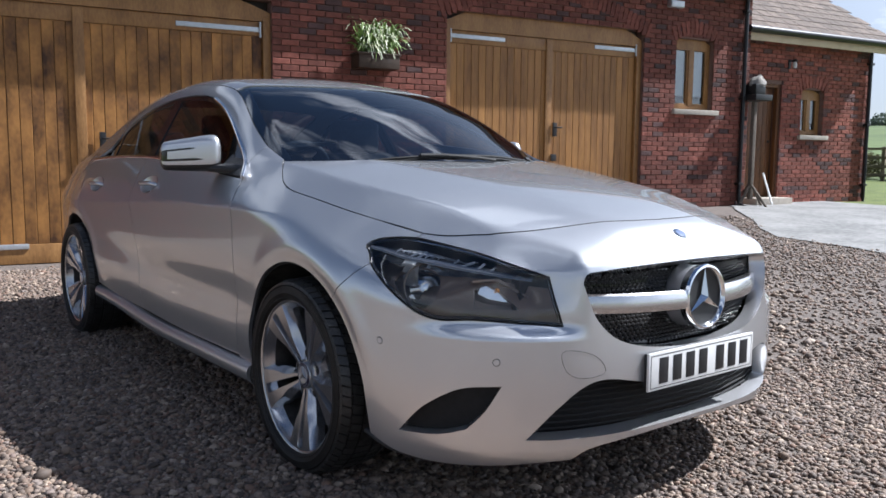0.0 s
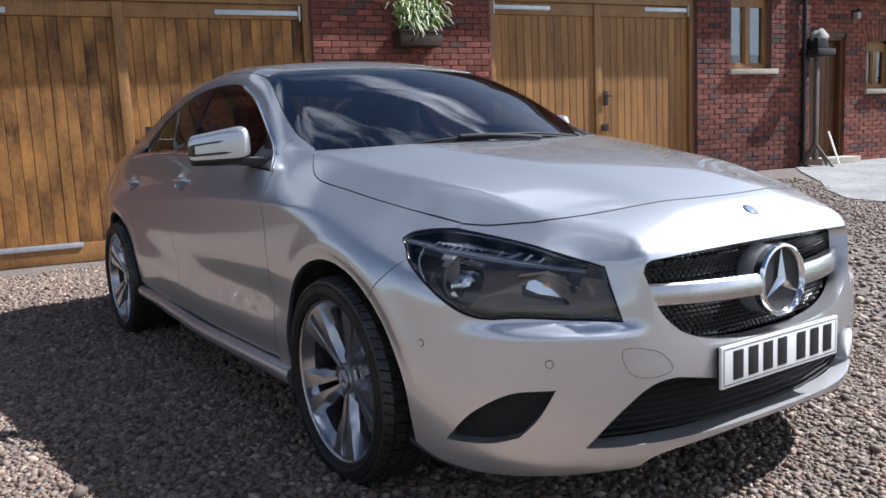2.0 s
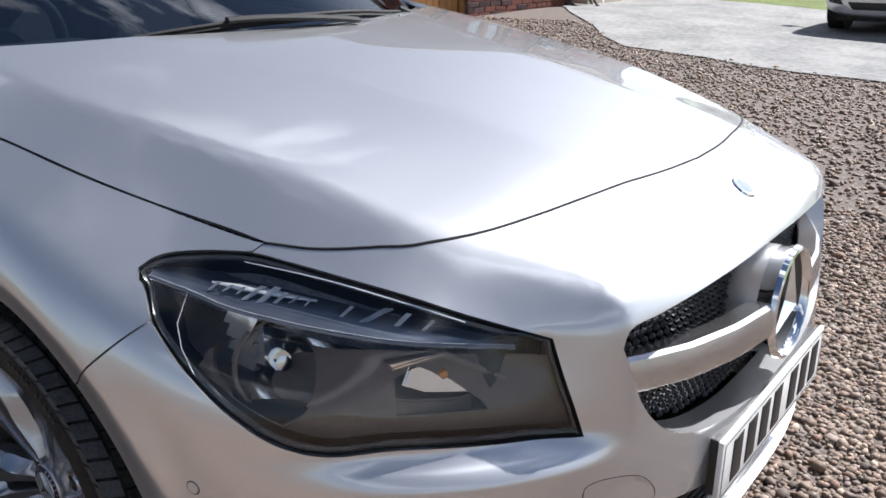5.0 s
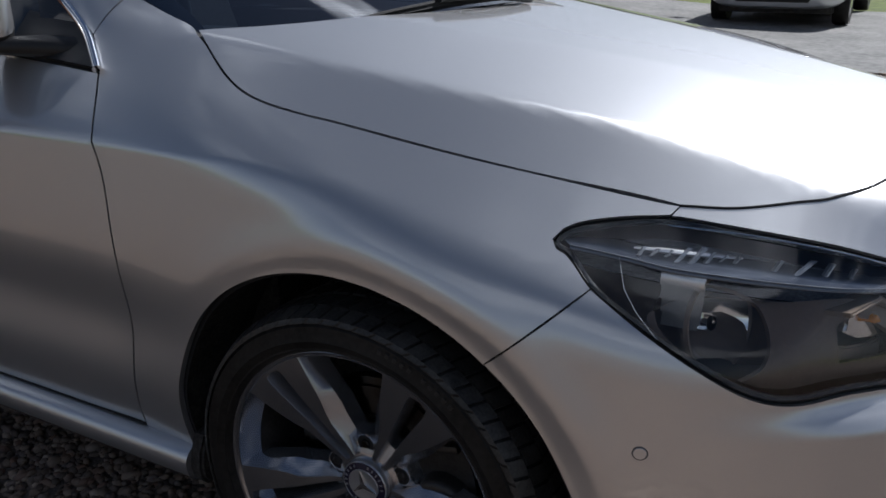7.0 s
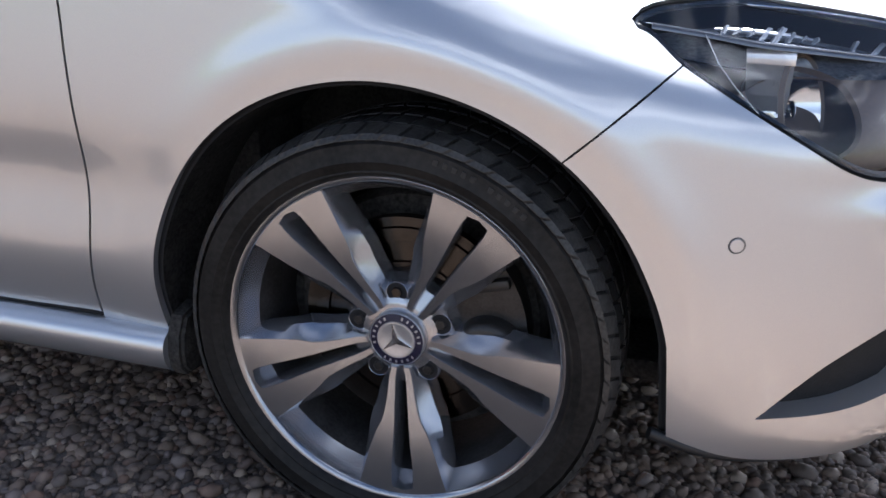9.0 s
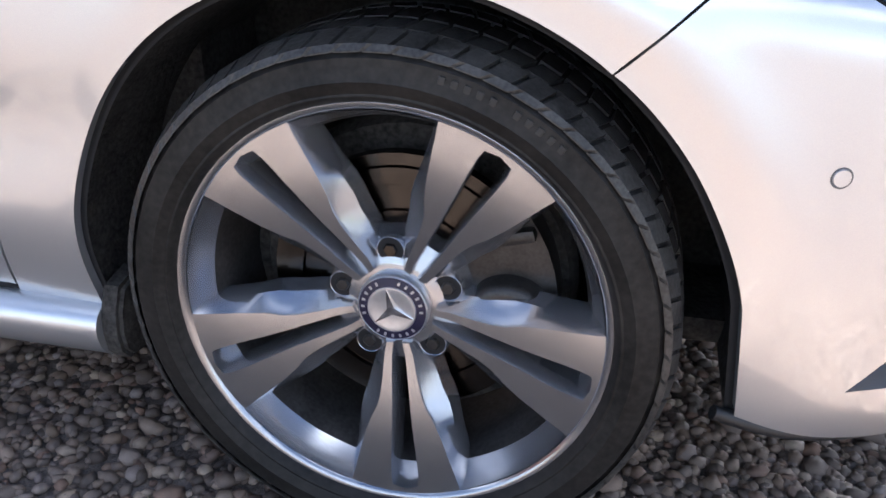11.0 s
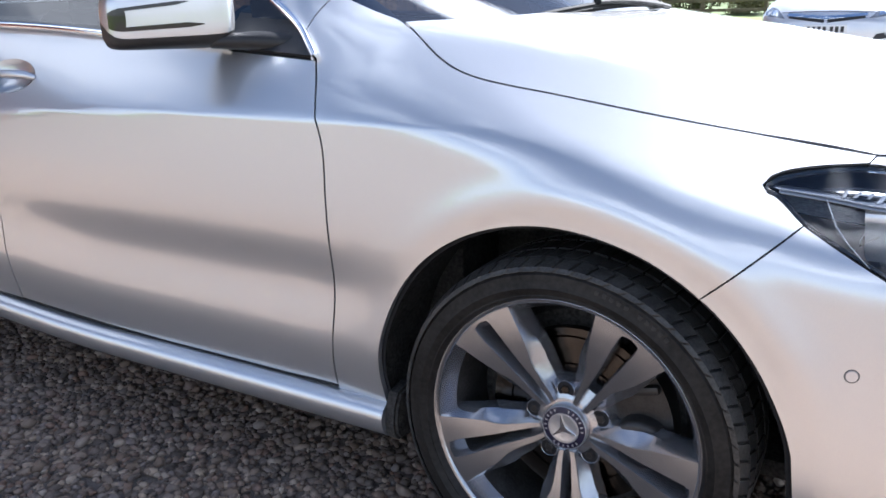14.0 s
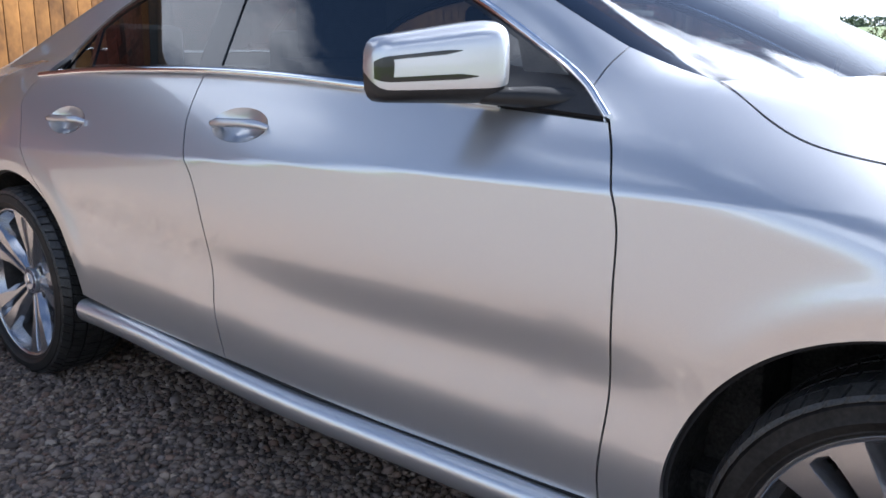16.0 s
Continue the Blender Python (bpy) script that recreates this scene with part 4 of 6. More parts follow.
for k in range(12):
    t = k / 7 if k < 8 else (k - 8) / 3
    c = Vector((.405, -.735, .757)).lerp(Vector((.520, -.672, .742)), t) if k < 8 else Vector((.570, -.650, .735)).lerp(Vector((.660, -.592, .718)), t)
    s = (.46 + .26 * math.sin(math.pi * min(t, .9)) + .22 * math.sin(k * 5.1)) * (1 if k < 8 else 1.25)
    in_lamp("light_guide_fin", aimed(prism([(u * s * (1 + .25 * math.sin(k * 2.3)), w * s * (1 + .2 * math.cos(k * 1.7))) for u, w in FIN], -.004, .004, "yz", .002), c, (.72 + .1 * math.sin(k * 1.3), -.55, .42 + .15 * math.cos(k * 2.1))), FINS)
bezel_uv = inset(run3([(.435, -.800, .712), (.475, -.775, .735), (.530, -.735, .733), (.600, -.700, .724), (.665, -.645, .712), (.765, -.54, .690), (.803, -.499, .680)], [(.803, -.499, .680), (.810, -.497, .652), (.840, -.489, .572)], LAMP_LOW[:7], [LAMP_LOW[6], (.435, -.800, .712)]), .007)
bowl_hole = spline([(.866, .173), (.887, .216), (.926, .232), (.970, .232), (1.012, .212), (1.010, .180), (.984, .148), (.955, .112), (.915, .096), (.878, .119)], .012, closed=True)
wedge_hole = np.array([(.762, .116), (.766, .168), (.735, .182), (.690, .162), (.646, .130), (.640, .116)])
v_, f_, s_, n_ = skin("front", [bezel_uv, wedge_hole, bowl_hole], off=-.030, depth=.004, step=.02, lip=0, gap=0, hole_depth=.010)
BEZEL = material("smoked_lamp_bezel", (.14, .106, .082), rough=.28, vary=.1, scale=20)
for lamp, k in zip(lamps, (1, -1)):
    part("bezel", mesh_of("bezel", v_ * (1, k, 1), f_ if k > 0 else [q[::-1] for q in f_], [BEZEL, BEZEL], True, s_, n_ * (1, k, 1)), None, lamp, "grey-brown inner bezel")


def ledge():
    """The shelf that divides the lamp, and its bright front edge."""
    bm = bmesh.new()
    front_row = spline([(.318, -.777, .764), (.394, -.760, .753), (.447, -.750, .744), (.513, -.729, .737), (.588, -.695, .728), (.665, -.642, .716), (.758, -.530, .695)], .02)
    a = [bm.verts.new(tuple(q)) for q in front_row]
    b = [bm.verts.new((q[0] - .075, q[1] + .085, q[2] + .004)) for q in front_row]
    c = [bm.verts.new((q[0], q[1], q[2] - .006)) for q in front_row]
    for i in range(len(a) - 1):
        bm.faces.new((a[i], a[i + 1], b[i + 1], b[i]))
        bm.faces.new((c[i], c[i + 1], a[i + 1], a[i]))
    return smooth_on(bm, 40)


in_lamp("lamp_shelf", ledge(), material("dark_lamp_shelf", (.16, .18, .22), rough=.22, metal=.6, coat=.4), "dark dividing shelf")
in_lamp("shelf_edge", tube(spline([(.318, -.778, .765), (.394, -.761, .754), (.447, -.751, .745), (.513, -.730, .738), (.588, -.696, .729), (.665, -.643, .717), (.758, -.531, .696)], .02), .0008, 6), FINS, "grey shelf edge")
in_lamp("lamp_trim", tube([(.383, -.762, .752), (.402, -.796, .722), (.424, -.808, .697), (.452, -.812, .670), (.480, -.803, .648)], .0007, 6), FINS, "grey dividing edge")
in_lamp("upper_edge", tube(spline([(.429, -.699, .786), (.540, -.659, .775), (.650, -.619, .756), (.715, -.582, .735)], .02), .0012, 6), REFLECTOR, "bright upper edge")
over = inset(lamp_uv, .009)
over = np.array([q for q in over if q[1] > np.interp(q[0], [.608, .849, 1.002, 1.136], [.198, .223, .240, .259]) + .004 and q[0] > .61])
over = over[np.argsort(-over[:, 0])]
chamber_uv = np.vstack([over, spline([(.612, .200), (.849, .225), (1.002, .242), (1.125, .259)], .014)])
v_, f_, s_, n_ = skin("front", [chamber_uv], off=-.050, depth=.003, step=.02, lip=0, gap=0)
CHAMBER = material("grey_lamp_chamber", (.34, .36, .40), rough=.26, metal=.5, vary=.4, scale=18, stretch=(1, 1, 4))
for lamp, k in zip(lamps, (1, -1)):
    part("upper_chamber", mesh_of("upper_chamber", v_ * (1, k, 1), f_ if k > 0 else [q[::-1] for q in f_], [CHAMBER, CHAMBER], True, s_, n_ * (1, k, 1)), None, lamp, "grey upper lamp chamber")
border = lay("front", inset(lamp_uv, .006), "lower")
in_lamp("lens_border", tube(border - slope(border, "lower") * .007, .0042, 6, closed=True), GLOSSBLACK, "black lens border")

# ---- grille ----
grille = panel("grille", "front", [inset(grille_uv, -.01)], [GLOSSBLACK, GAP], car, "black mesh grille with silver bar and round emblem", off=-.065, depth=.01, step=.03, gap=0)


def mesh_grid(loop, du, dv, off, size):
    lo, hi = loop.min(0), loop.max(0)
    u, v = np.meshgrid(np.arange(lo[0], hi[0], du), np.arange(lo[1], hi[1], dv))
    u = u + (np.arange(u.shape[0]) % 2)[:, None] * du / 2
    q = np.stack([u.ravel(), v.ravel()], 1)
    q = q[inside(inset(loop, .006), q)]
    p = lay("front", q, "lower")
    n = slope(p, "lower", .02)
    p = p + n * off
    V, F = [], []
    for c, w in zip(p, n):
        up = np.array((0, 0, 1.0)) - w * w[2]
        up /= np.linalg.norm(up)
        sd = np.cross(up, w)
        b = len(V)
        V += [c + sd * size, c + up * size * .8, c - sd * size, c - up * size * .8, c + w * size * .7]
        F += [(b, b + 1, b + 4), (b + 1, b + 2, b + 4), (b + 2, b + 3, b + 4), (b + 3, b, b + 4)]
    return mesh_of("grille_studs", V, F, BLACK, False)


tagged(part("grille_studs", mesh_grid(grille_uv, .019, .0125, -.058, .0085), None, grille), kind="stuff")


def bar(s):
    pts = []
    for a in np.linspace(.085, .425, 15):
        x = float(np.interp(a, [0, .1, .2, .3, .38, .43], [.962, .955, .942, .915, .878, .850])) - .012
        pts.append((x, s * a, .622 + .012 * a))
    rows, bm = [], bmesh.new()
    prof = [(-.03, .026), (.002, .029), (.009, .024), (.0135, .010), (.015, -.006), (.014, -.018), (.011, -.025), (.004, -.028), (-.03, -.026)]
    for x, y, z in pts:
        rows.append([bm.verts.new((x + a, y, z + b)) for a, b in prof])
    for a, b in zip(rows, rows[1:]):
        for i in range(len(prof) - 1):
            bm.faces.new((a[i], a[i + 1], b[i + 1], b[i]))
    bm.faces.new(rows[-1])
    bmesh.ops.recalc_face_normals(bm, faces=bm.faces[:])
    return smooth_on(bm, 30)


for s in (-1, 1):
    part("grille_bar", bar(s), material("satin_bar", (.66, .66, .67), rough=.24, metal=1.0, vary=.05), grille, "satin silver bar")
emblem = part("emblem", aimed(lathe([(.083, -.004), (.085, .005), (.090, .010), (.095, .008), (.098, .0), (.094, -.012), (.092, -.03)], 64, "x"), (.950, 0, .624), (1, 0, .04)), CHROME, grille, "chrome ring emblem")
part("emblem_disc", aimed(lathe([(0, -.008), (.05, -.007), (.084, -.004)], 48, "x"), (.950, 0, .624), (1, 0, .04)), BLACK, emblem)
part("emblem_collar", aimed(lathe([(.092, -.008), (.093, -.03), (.095, -.075)], 48, "x"), (.950, 0, .624), (1, 0, .04)), PAINT, emblem, "silver collar")
for k in range(3):
    a = radians(90 + 120 * k)
    bm = bmesh.new()
    u, w = (math.cos(a), math.sin(a)), (-math.sin(a), math.cos(a))
    pt = lambda r, t, h: bm.verts.new((h, r * u[0] + t * w[0], r * u[1] + t * w[1]))
    tip, l, r, c = pt(.086, 0, .001), pt(.009, .0145, -.002), pt(.009, -.0145, -.002), pt(.0, 0, .013)
    bm.faces.new((tip, l, c)), bm.faces.new((tip, c, r))
    bmesh.ops.recalc_face_normals(bm, faces=bm.faces[:])
    part("emblem_arm", aimed(bm, (.950, 0, .624), (1, 0, .04)), CHROME, emblem)
badge_n = slope(lay("front", to_uv("front", [(.866, 0, .812)]), "lower"), "lower")[0]
badge_p = lay("front", to_uv("front", [(.866, 0, .812)]), "lower")[0]
badge = part("bonnet_badge", aimed(lathe([(.016, .0035), (.021, .003), (.0235, 0)], 32, "x"), tuple(badge_p), tuple(badge_n)), CHROME, car, "small round badge")
part("badge_centre", aimed(lathe([(0, .004), (.010, .004), (.016, .0032)], 24, "x"), tuple(badge_p), tuple(badge_n)), material("badge_blue", (.12, .16, .28), rough=.25, coat=.6), badge)

# ---- lower front ----
panel("lower_grille", "front", [inset(intake_uv, -.012)], [MATTEBLACK, GAP], car, "black lower intake mesh", off=-.07, depth=.01, step=.03, gap=0)
lower_bars = []
for z in np.arange(.275, .40, .017):
    y1 = float(np.interp(z, [.262, .348, .408, .42], [.585, .52, .445, .39])) - .02
    lower_bars.append(tube([(float(np.interp(abs(y), [0, .2, .4, .6], [.915, .905, .862, .78])) - .02, y, z) for y in np.linspace(-y1, y1, 17)], .0035, 5))
part("intake_slats", join(*lower_bars), MATTEBLACK, car)
panel("fog_blank", "front", [inset(fog_uv, -.008)], [MATTEBLACK, GAP], car, "black side intake blank", twin=True, off=-.035, depth=.01, step=.02, gap=0)
for p3 in ((.450, -.834, .508), (.762, -.663, .480)):
    for s in (1, -1):
        q = lay("front", to_uv("front", [(p3[0], p3[1] * s, p3[2])]), "lower")[0]
        w = slope(q[None], "lower")[0]
        sensor = part("parking_sensor", aimed(lathe([(0, .0018), (.0085, .0016), (.0092, .0004)], 24, "x"), tuple(q), tuple(w)), PAINT, car, "round silver parking sensor")
        part("sensor_ring", aimed(lathe([(.0092, .0006), (.0102, .0009), (.0110, .0002)], 24, "x"), tuple(q), tuple(w)), SENSOR_RING, sensor)
tow = lay("front", to_uv("front", spline([(.862, -.511, .506), (.898, -.416, .490), (.908, -.386, .445), (.886, -.459, .431), (.869, -.499, .451)], .01, True)), "lower")
part("tow_eye_cover", tube(tow, .0007, 5, closed=True), GAP, car, "fine joint of the towing eye cover")
lip_pts = lay("front", to_uv("front", spline(LIP[0:] + LIP_MID[1:], .02)), "lower")
lip_full = [tuple(p + np.array((-.022, 0, .004))) for p in lip_pts] + [(p[0] - .022, -p[1], p[2] + .004) for p in lip_pts[::-1][1:]]
part("front_lip", tube(lip_full, .009, 8), BLACK, car, "black underside lip")
plate = part("number_plate", box((.948, -.26, .374), (.957, .26, .485), .003), PLATE, car, "white number plate with plain dark bars")
part("plate_border", join(box((.9575, -.252, .3815), (.9578, .252, .3835)), box((.9575, -.252, .4755), (.9578, .252, .4775)), box((.9575, -.252, .3815), (.9578, -.250, .4775)), box((.9575, .250, .3815), (.9578, .252, .4775))), INK, plate)
for y in (-.213, -.150, -.087, -.024, .062, .125, .188):
    part("plate_bar", box((.957, y, .392), (.9585, y + .040, .468), .0005), INK, plate)
part("plate_holder", box((.925, -.25, .379), (.9475, .25, .480), .006), BLACK, car, "black plate holder")

# ---- wipers ----
def on_glass(pts, up):
    q = lay("top", spline(pts, .03), "cabin")
    return q + slope(q, "cabin") * up


for blade, arm in (([(-.262, -.450), (-.205, -.24), (-.176, .0), (-.185, .16)], [(-.135, .10), (-.160, -.05), (-.200, -.22)]), ([(-.18, .10), (-.205, .28), (-.27, .45), (-.33, .54)], [(-.15, .50), (-.21, .42), (-.24, .36)])):
    w = part("wiper", tube(on_glass(blade, .010), .009, 6), MATTEBLACK, car, "black wiper resting on the screen")
    part("wiper_arm", tube(on_glass(arm, .026), .012, 8, flat=.6), MATTEBLACK, w)
    part("wiper_spoiler", tube(on_glass(blade, .020), .0045, 6), MATTEBLACK, w)
cowl_pts = lay("top", spline([(-.315, -.62), (-.232, -.45), (-.162, -.24), (-.138, 0), (-.162, .24), (-.232, .45), (-.315, .62)], .03), "all")
part("scuttle", tube(cowl_pts - np.array((0, 0, .022)), .020, 8), BLACK, car, "black plastic scuttle below the screen")

# ---- inside of the car ----
def inside_part(name, bm, mat, label=""):
    return part(name, bm, mat, car, label)


inside_part("dashboard", box((-.98, -.68, .62), (-.36, .68, .925), .06, 4), TRIM, "dark dashboard")
inside_part("dash_hood", box((-.86, -.56, .90), (-.62, -.20, .965), .03, 3), TRIM)
inside_part("leaflet", box((-.52, .10, .930), (-.40, .34, .965), .004), material("pale_card", (.45, .55, .52), rough=.5), "pale card on the dashboard")
wheel_bm = lathe([(.165 + .014 * math.cos(a), .014 * math.sin(a)) for a in np.linspace(0, math.tau, 11)], 36, "x")
wheel_bm = join(wheel_bm, box((-.012, -.16, -.02), (.012, .16, .02), .008), lathe([(0, -.02), (.06, -.018), (.06, .01)], 20, "x"))
inside_part("steering_wheel", aimed(wheel_bm, (-.93, -.37, .935), (-1, 0, .42)), TRIM, "dark steering wheel")
for y in (-.37, .37):
    back = prism([(-1.30, .50), (-1.44, .52), (-1.66, 1.02), (-1.60, 1.05), (-1.52, 1.04), (-1.40, .74)], y - .25, y + .25, "xz", .05)
    seat = inside_part("front_seat", back, SEAT, "dark front seat")
    part("headrest", box((-1.68, y - .14, 1.05), (-1.57, y + .14, 1.23), .04, 3), SEAT, seat)
    part("seat_cushion", box((-1.42, y - .25, .36), (-.88, y + .25, .54), .06, 3), SEAT, seat)
bench = inside_part("rear_bench", prism([(-2.25, .48), (-2.45, .5), (-2.70, 1.0), (-2.6, 1.03), (-2.5, .98), (-2.35, .7)], -.6, .6, "xz", .04), SEAT, "dark rear bench")
for y in (-.36, .36):
    part("headrest", box((-2.72, y - .13, 1.0), (-2.60, y + .13, 1.17), .04, 3), SEAT, bench)
inside_part("parcel_shelf", box((-3.1, -.58, .95), (-2.66, .58, 1.0), .01), TRIM)
inside_part("cabin_floor", box((-3.4, -.72, .24), (-.1, .72, .34), .02), LINER)
for s in (-1, 1):
    inside_part("door_trim", box((-2.62, min(s * .68, s * .76), .34), (-.55, max(s * .68, s * .76), .93), .02), TRIM, "dark door lining")
inside_part("bulkhead", box((-.42, -.66, .22), (-.30, .66, .90), .01), LINER)
# two unseen plates added to keep sun from leaking through the hollow nose
inside_part("nose_light_stop", box((.70, -.56, .20), (.74, .56, .70), .01), LINER, "dark panel added behind the grille to stop sunlight")
inside_part("tray_light_stop", box((.66, -.40, .244), (.845, .40, .256), .004), LINER)
inside_part("engine_block", box((-.25, -.46, .24), (.68, .46, .66), .05), LINER)
inside_part("undertray", box((-3.55, -.66, .205), (.70, .66, .245), .015), LINER, "dark underside")
inside_part("rear_body_block", box((-3.5, -.60, .3), (-3.0, .60, .9), .05), LINER)
inside_part("interior_mirror", box((-.985, -.02, 1.20), (-.955, .20, 1.26), .015), TRIM)

# ---- wheels ----
TYRE = [(.240, -.090), (.2490, -.0985), (.2530, -.1060), (.2565, -.1085), (.2590, -.1080), (.2605, -.1092), (.2700, -.1122), (.2712, -.1130), (.2724, -.1124), (.280, -.1122), (.292, -.1085), (.2935, -.1088), (.295, -.1068), (.303, -.0990), (.3080, -.090), (.3135, -.06), (.3135, .06), (.3095, .090), (.303, .101), (.272, .1125), (.246, .101), (.238, .09)]


def face_h(r):
    return float(np.interp(r, [.03, .06, .12, .18, .225, .24], [-.058, -.062, -.074, -.086, -.093, -.0955]))


def spoke_mesh(s):
    """Half of a twin spoke: a machined face and painted flanks."""
    rr = [.046, .060, .085, .108, .124, .140, .160, .190, .212, .2225, .2265, .2355]
    tin = [.004, .0065, .008, .009, .0095, .0105, .012, .0145, .0155, .0140, -.0012, -.0012]
    tout = [.015, .0185, .022, .026, .031, .040, .048, .058, .065, .069, .0705, .073]
    V, F, S = [], [], []
    for r, a, b in zip(rr, tin, tout):
        h = face_h(r)
        wide = float(np.interp(r, [.046, .07, .125, .15, .19, .23], [.004, .014, .021, .012, .007, .004]))
        for t, dh in ((a - .0015, .050), (a - .0005, .004), (a + .0012, 0), (b - .002, 0), (b, .0035), (b + wide, .021), (b + wide + .002, .052)):
            V.append((r * 1.04, h + dh, s * t * 1.04))
    n = 7
    for i in range(len(rr) - 1):
        for k in range(n - 1):
            q = (i * n + k, i * n + k + 1, (i + 1) * n + k + 1, (i + 1) * n + k)
            F.append(q if s > 0 else q[::-1])
            S.append(0 if k == 2 else 1)
    F.append(tuple(range(n))[::-1] if s > 0 else tuple(range(n)))
    S.append(1)
    me = mesh_of("spoke", V, F, [ALU, RIMPAINT], False, S)
    bm = bmesh.new()
    bm.from_mesh(me)
    bmesh.ops.recalc_face_normals(bm, faces=bm.faces[:])
    smooth_on(bm, 25)
    bm.to_mesh(me)
    bm.free()
    return me


def tread_mesh():
    V, F = [], []
    rows = [(-.1085, -.1045, .2985, .3065), (-.1045, -.078, .3065, .3165), (-.072, -.034, .316, .3185), (-.026, .026, .3185, .3185), (.034, .074, .3185, .316), (.080, .108, .316, .306)]
    count = 64
    for h0, h1, r0, r1 in rows:
        for k in range(count):
            a0, a1 = (k + .09) * math.tau / count, (k + .91) * math.tau / count
            lean = .35 * math.tau / count * (1 if h0 < -.03 else -1 if h0 > .03 else .3)
            b = len(V)
            for rad_in in (True, False):
                for h, r in ((h0, r0), (h1, r1)):
                    sh = lean if h == h0 else 0
                    for a in (a0, a1):
                        q = r if not rad_in else .300
                        V.append((q * math.cos(a + sh), h, q * math.sin(a + sh)))
            F += [(b + 4, b + 5, b + 7, b + 6), (b, b + 1, b + 5, b + 4), (b + 2, b + 6, b + 7, b + 3), (b, b + 4, b + 6, b + 2), (b + 1, b + 3, b + 7, b + 5)]
    return mesh_of("tread", V, F, material("dusty_tread_rubber", (.030, .029, .028), rough=.36, vary=.45, scale=25, bump=.12, bump_scale=150, tint=(.055, .053, .05)), False)


RIM = [(.2390, -.0925), (.2375, -.086), (.2320, -.072), (.2235, -.055), (.2165, -.030), (.2145, .02), (.218, .09), (.230, .095)]
RIM_LIP = [(.2400, -.0925), (.2420, -.0962), (.2450, -.0978), (.2480, -.0985), (.2500, -.0975), (.2512, -.0945), (.2500, -.090)]
SPOKES = [spoke_mesh(1), spoke_mesh(-1)]
TREAD = tread_mesh()


CAPSILVER = material("cap_silver", (.62, .63, .65), rough=.28, metal=.8, vary=.06, scale=200)
CAPRING = material("cap_ring_dark", (.016, .014, .040), rough=.4, vary=.3, scale=160)
# near-black colour paints the shade deep inside the wheel's barrel
BARREL_SHADE = material("shaded_wheel_barrel", (.045, .043, .042), rough=.55, metal=.4, vary=.4, scale=20)
MARK = material("raised_sidewall_mark", (.024, .022, .020), rough=.6, vary=.2)


def add_wheel(x, y, s, spin):
    """A wheel at its hub; s = 1 on the driver's side."""
    at = Matrix.Translation((x + .004, y, .3105)) @ Matrix.Diagonal((1.018, 1, 1.018, 1)) @ (Matrix.Identity(4) if s > 0 else Matrix.Rotation(math.pi, 4, "Z"))
    w = part("wheel", lathe(RIM[:4], 64), RIMPAINT, car, "twin five spoke alloy wheel")
    w.matrix_world = at
    rot = Matrix.Rotation(-radians(spin), 4, "Y")
    def sub(name, data, mat=None, label="", m=Matrix.Identity(4)):
        o = part(name, data, mat, w, label)
        o.matrix_local = m
        return o
    sub("rim_barrel", lathe(RIM[3:], 64), BARREL_SHADE, "inner barrel coloured dark for the shade behind the spokes")
    sub("rim_edge", lathe(RIM_LIP, 72), ALU)
    sub("tyre", lathe(TYRE, 72), RUBBER, "black low profile tyre")
    tagged(sub("tread", TREAD), kind="stuff")
    for k in range(5):
        for me in SPOKES:
            sub("spoke", me, None, "", Matrix.Rotation(-radians(54 + 72 * k + spin), 4, "Y"))
    sub("hub", lathe([(.0, -.050), (.034, -.050), (.042, -.053), (.052, -.050), (.080, -.040), (.088, -.02), (.08, .0)], 40), RIMPAINT)
    sub("hub_cap", lathe([(0, -.0672), (.010, -.0675), (.022, -.0680), (.0265, -.0690), (.0280, -.0688), (.0290, -.0668), (.0395, -.0645), (.0402, -.0652), (.0414, -.0640), (.0420, -.060), (.042, -.050)], 40), CAPSILVER, "silver hub cap with a dark ring")
    sub("cap_ring", lathe([(.0290, -.0674), (.0396, -.0651)], 40), CAPRING)
    marks = []
    for k in range(24):
        if k % 8 not in (0, 7):
            marks.append(box((-.0014, -.0670, .0322), (.0014, -.0655, .0366), .0, m=Matrix.Rotation(k * math.tau / 24, 4, "Y")))
    tagged(sub("ring_marks", join(*marks), CAPSILVER), kind="stuff")
    for k in range(3):
        a = radians(90 + 120 * k + 12)
        sub("cap_arm", prism([(math.cos(a) * (.0272), math.sin(a) * (.0272)), (math.cos(a + 1.05) * .0052, math.sin(a + 1.05) * .0052), (0, 0), (math.cos(a - 1.05) * .0052, math.sin(a - 1.05) * .0052)], -.0700, -.0680, "xz"), CHROME)
    for k in range(5):
        a = radians(90 + 72 * k + spin)
        m = Matrix.Translation((.066 * math.cos(a), 0, .066 * math.sin(a)))
        sub("bolt_well", lathe([(.0150, -.040), (.0152, -.0485), (.0158, -.0490), (.0166, -.0482), (.0185, -.040)], 20), RIMPAINT, "", m)
        sub("well_floor", lathe([(0, -.0480), (.0152, -.0480)], 20), GAP, "", m)
        sub("wheel_bolt", lathe([(0, -.0515), (.0070, -.0515), (.0085, -.050), (.0090, -.047)], 6), CALIPER if k else DISC, "", m)
    sub("brake_disc", lathe([(.0, -.022), (.078, -.022), (.084, -.010), (.098, -.010), (.100, -.006), (.128, -.006), (.130, -.010), (.150, -.010), (.152, -.006), (.166, -.006), (.166, .012), (.084, .012)], 48), DISC, "steel brake disc")
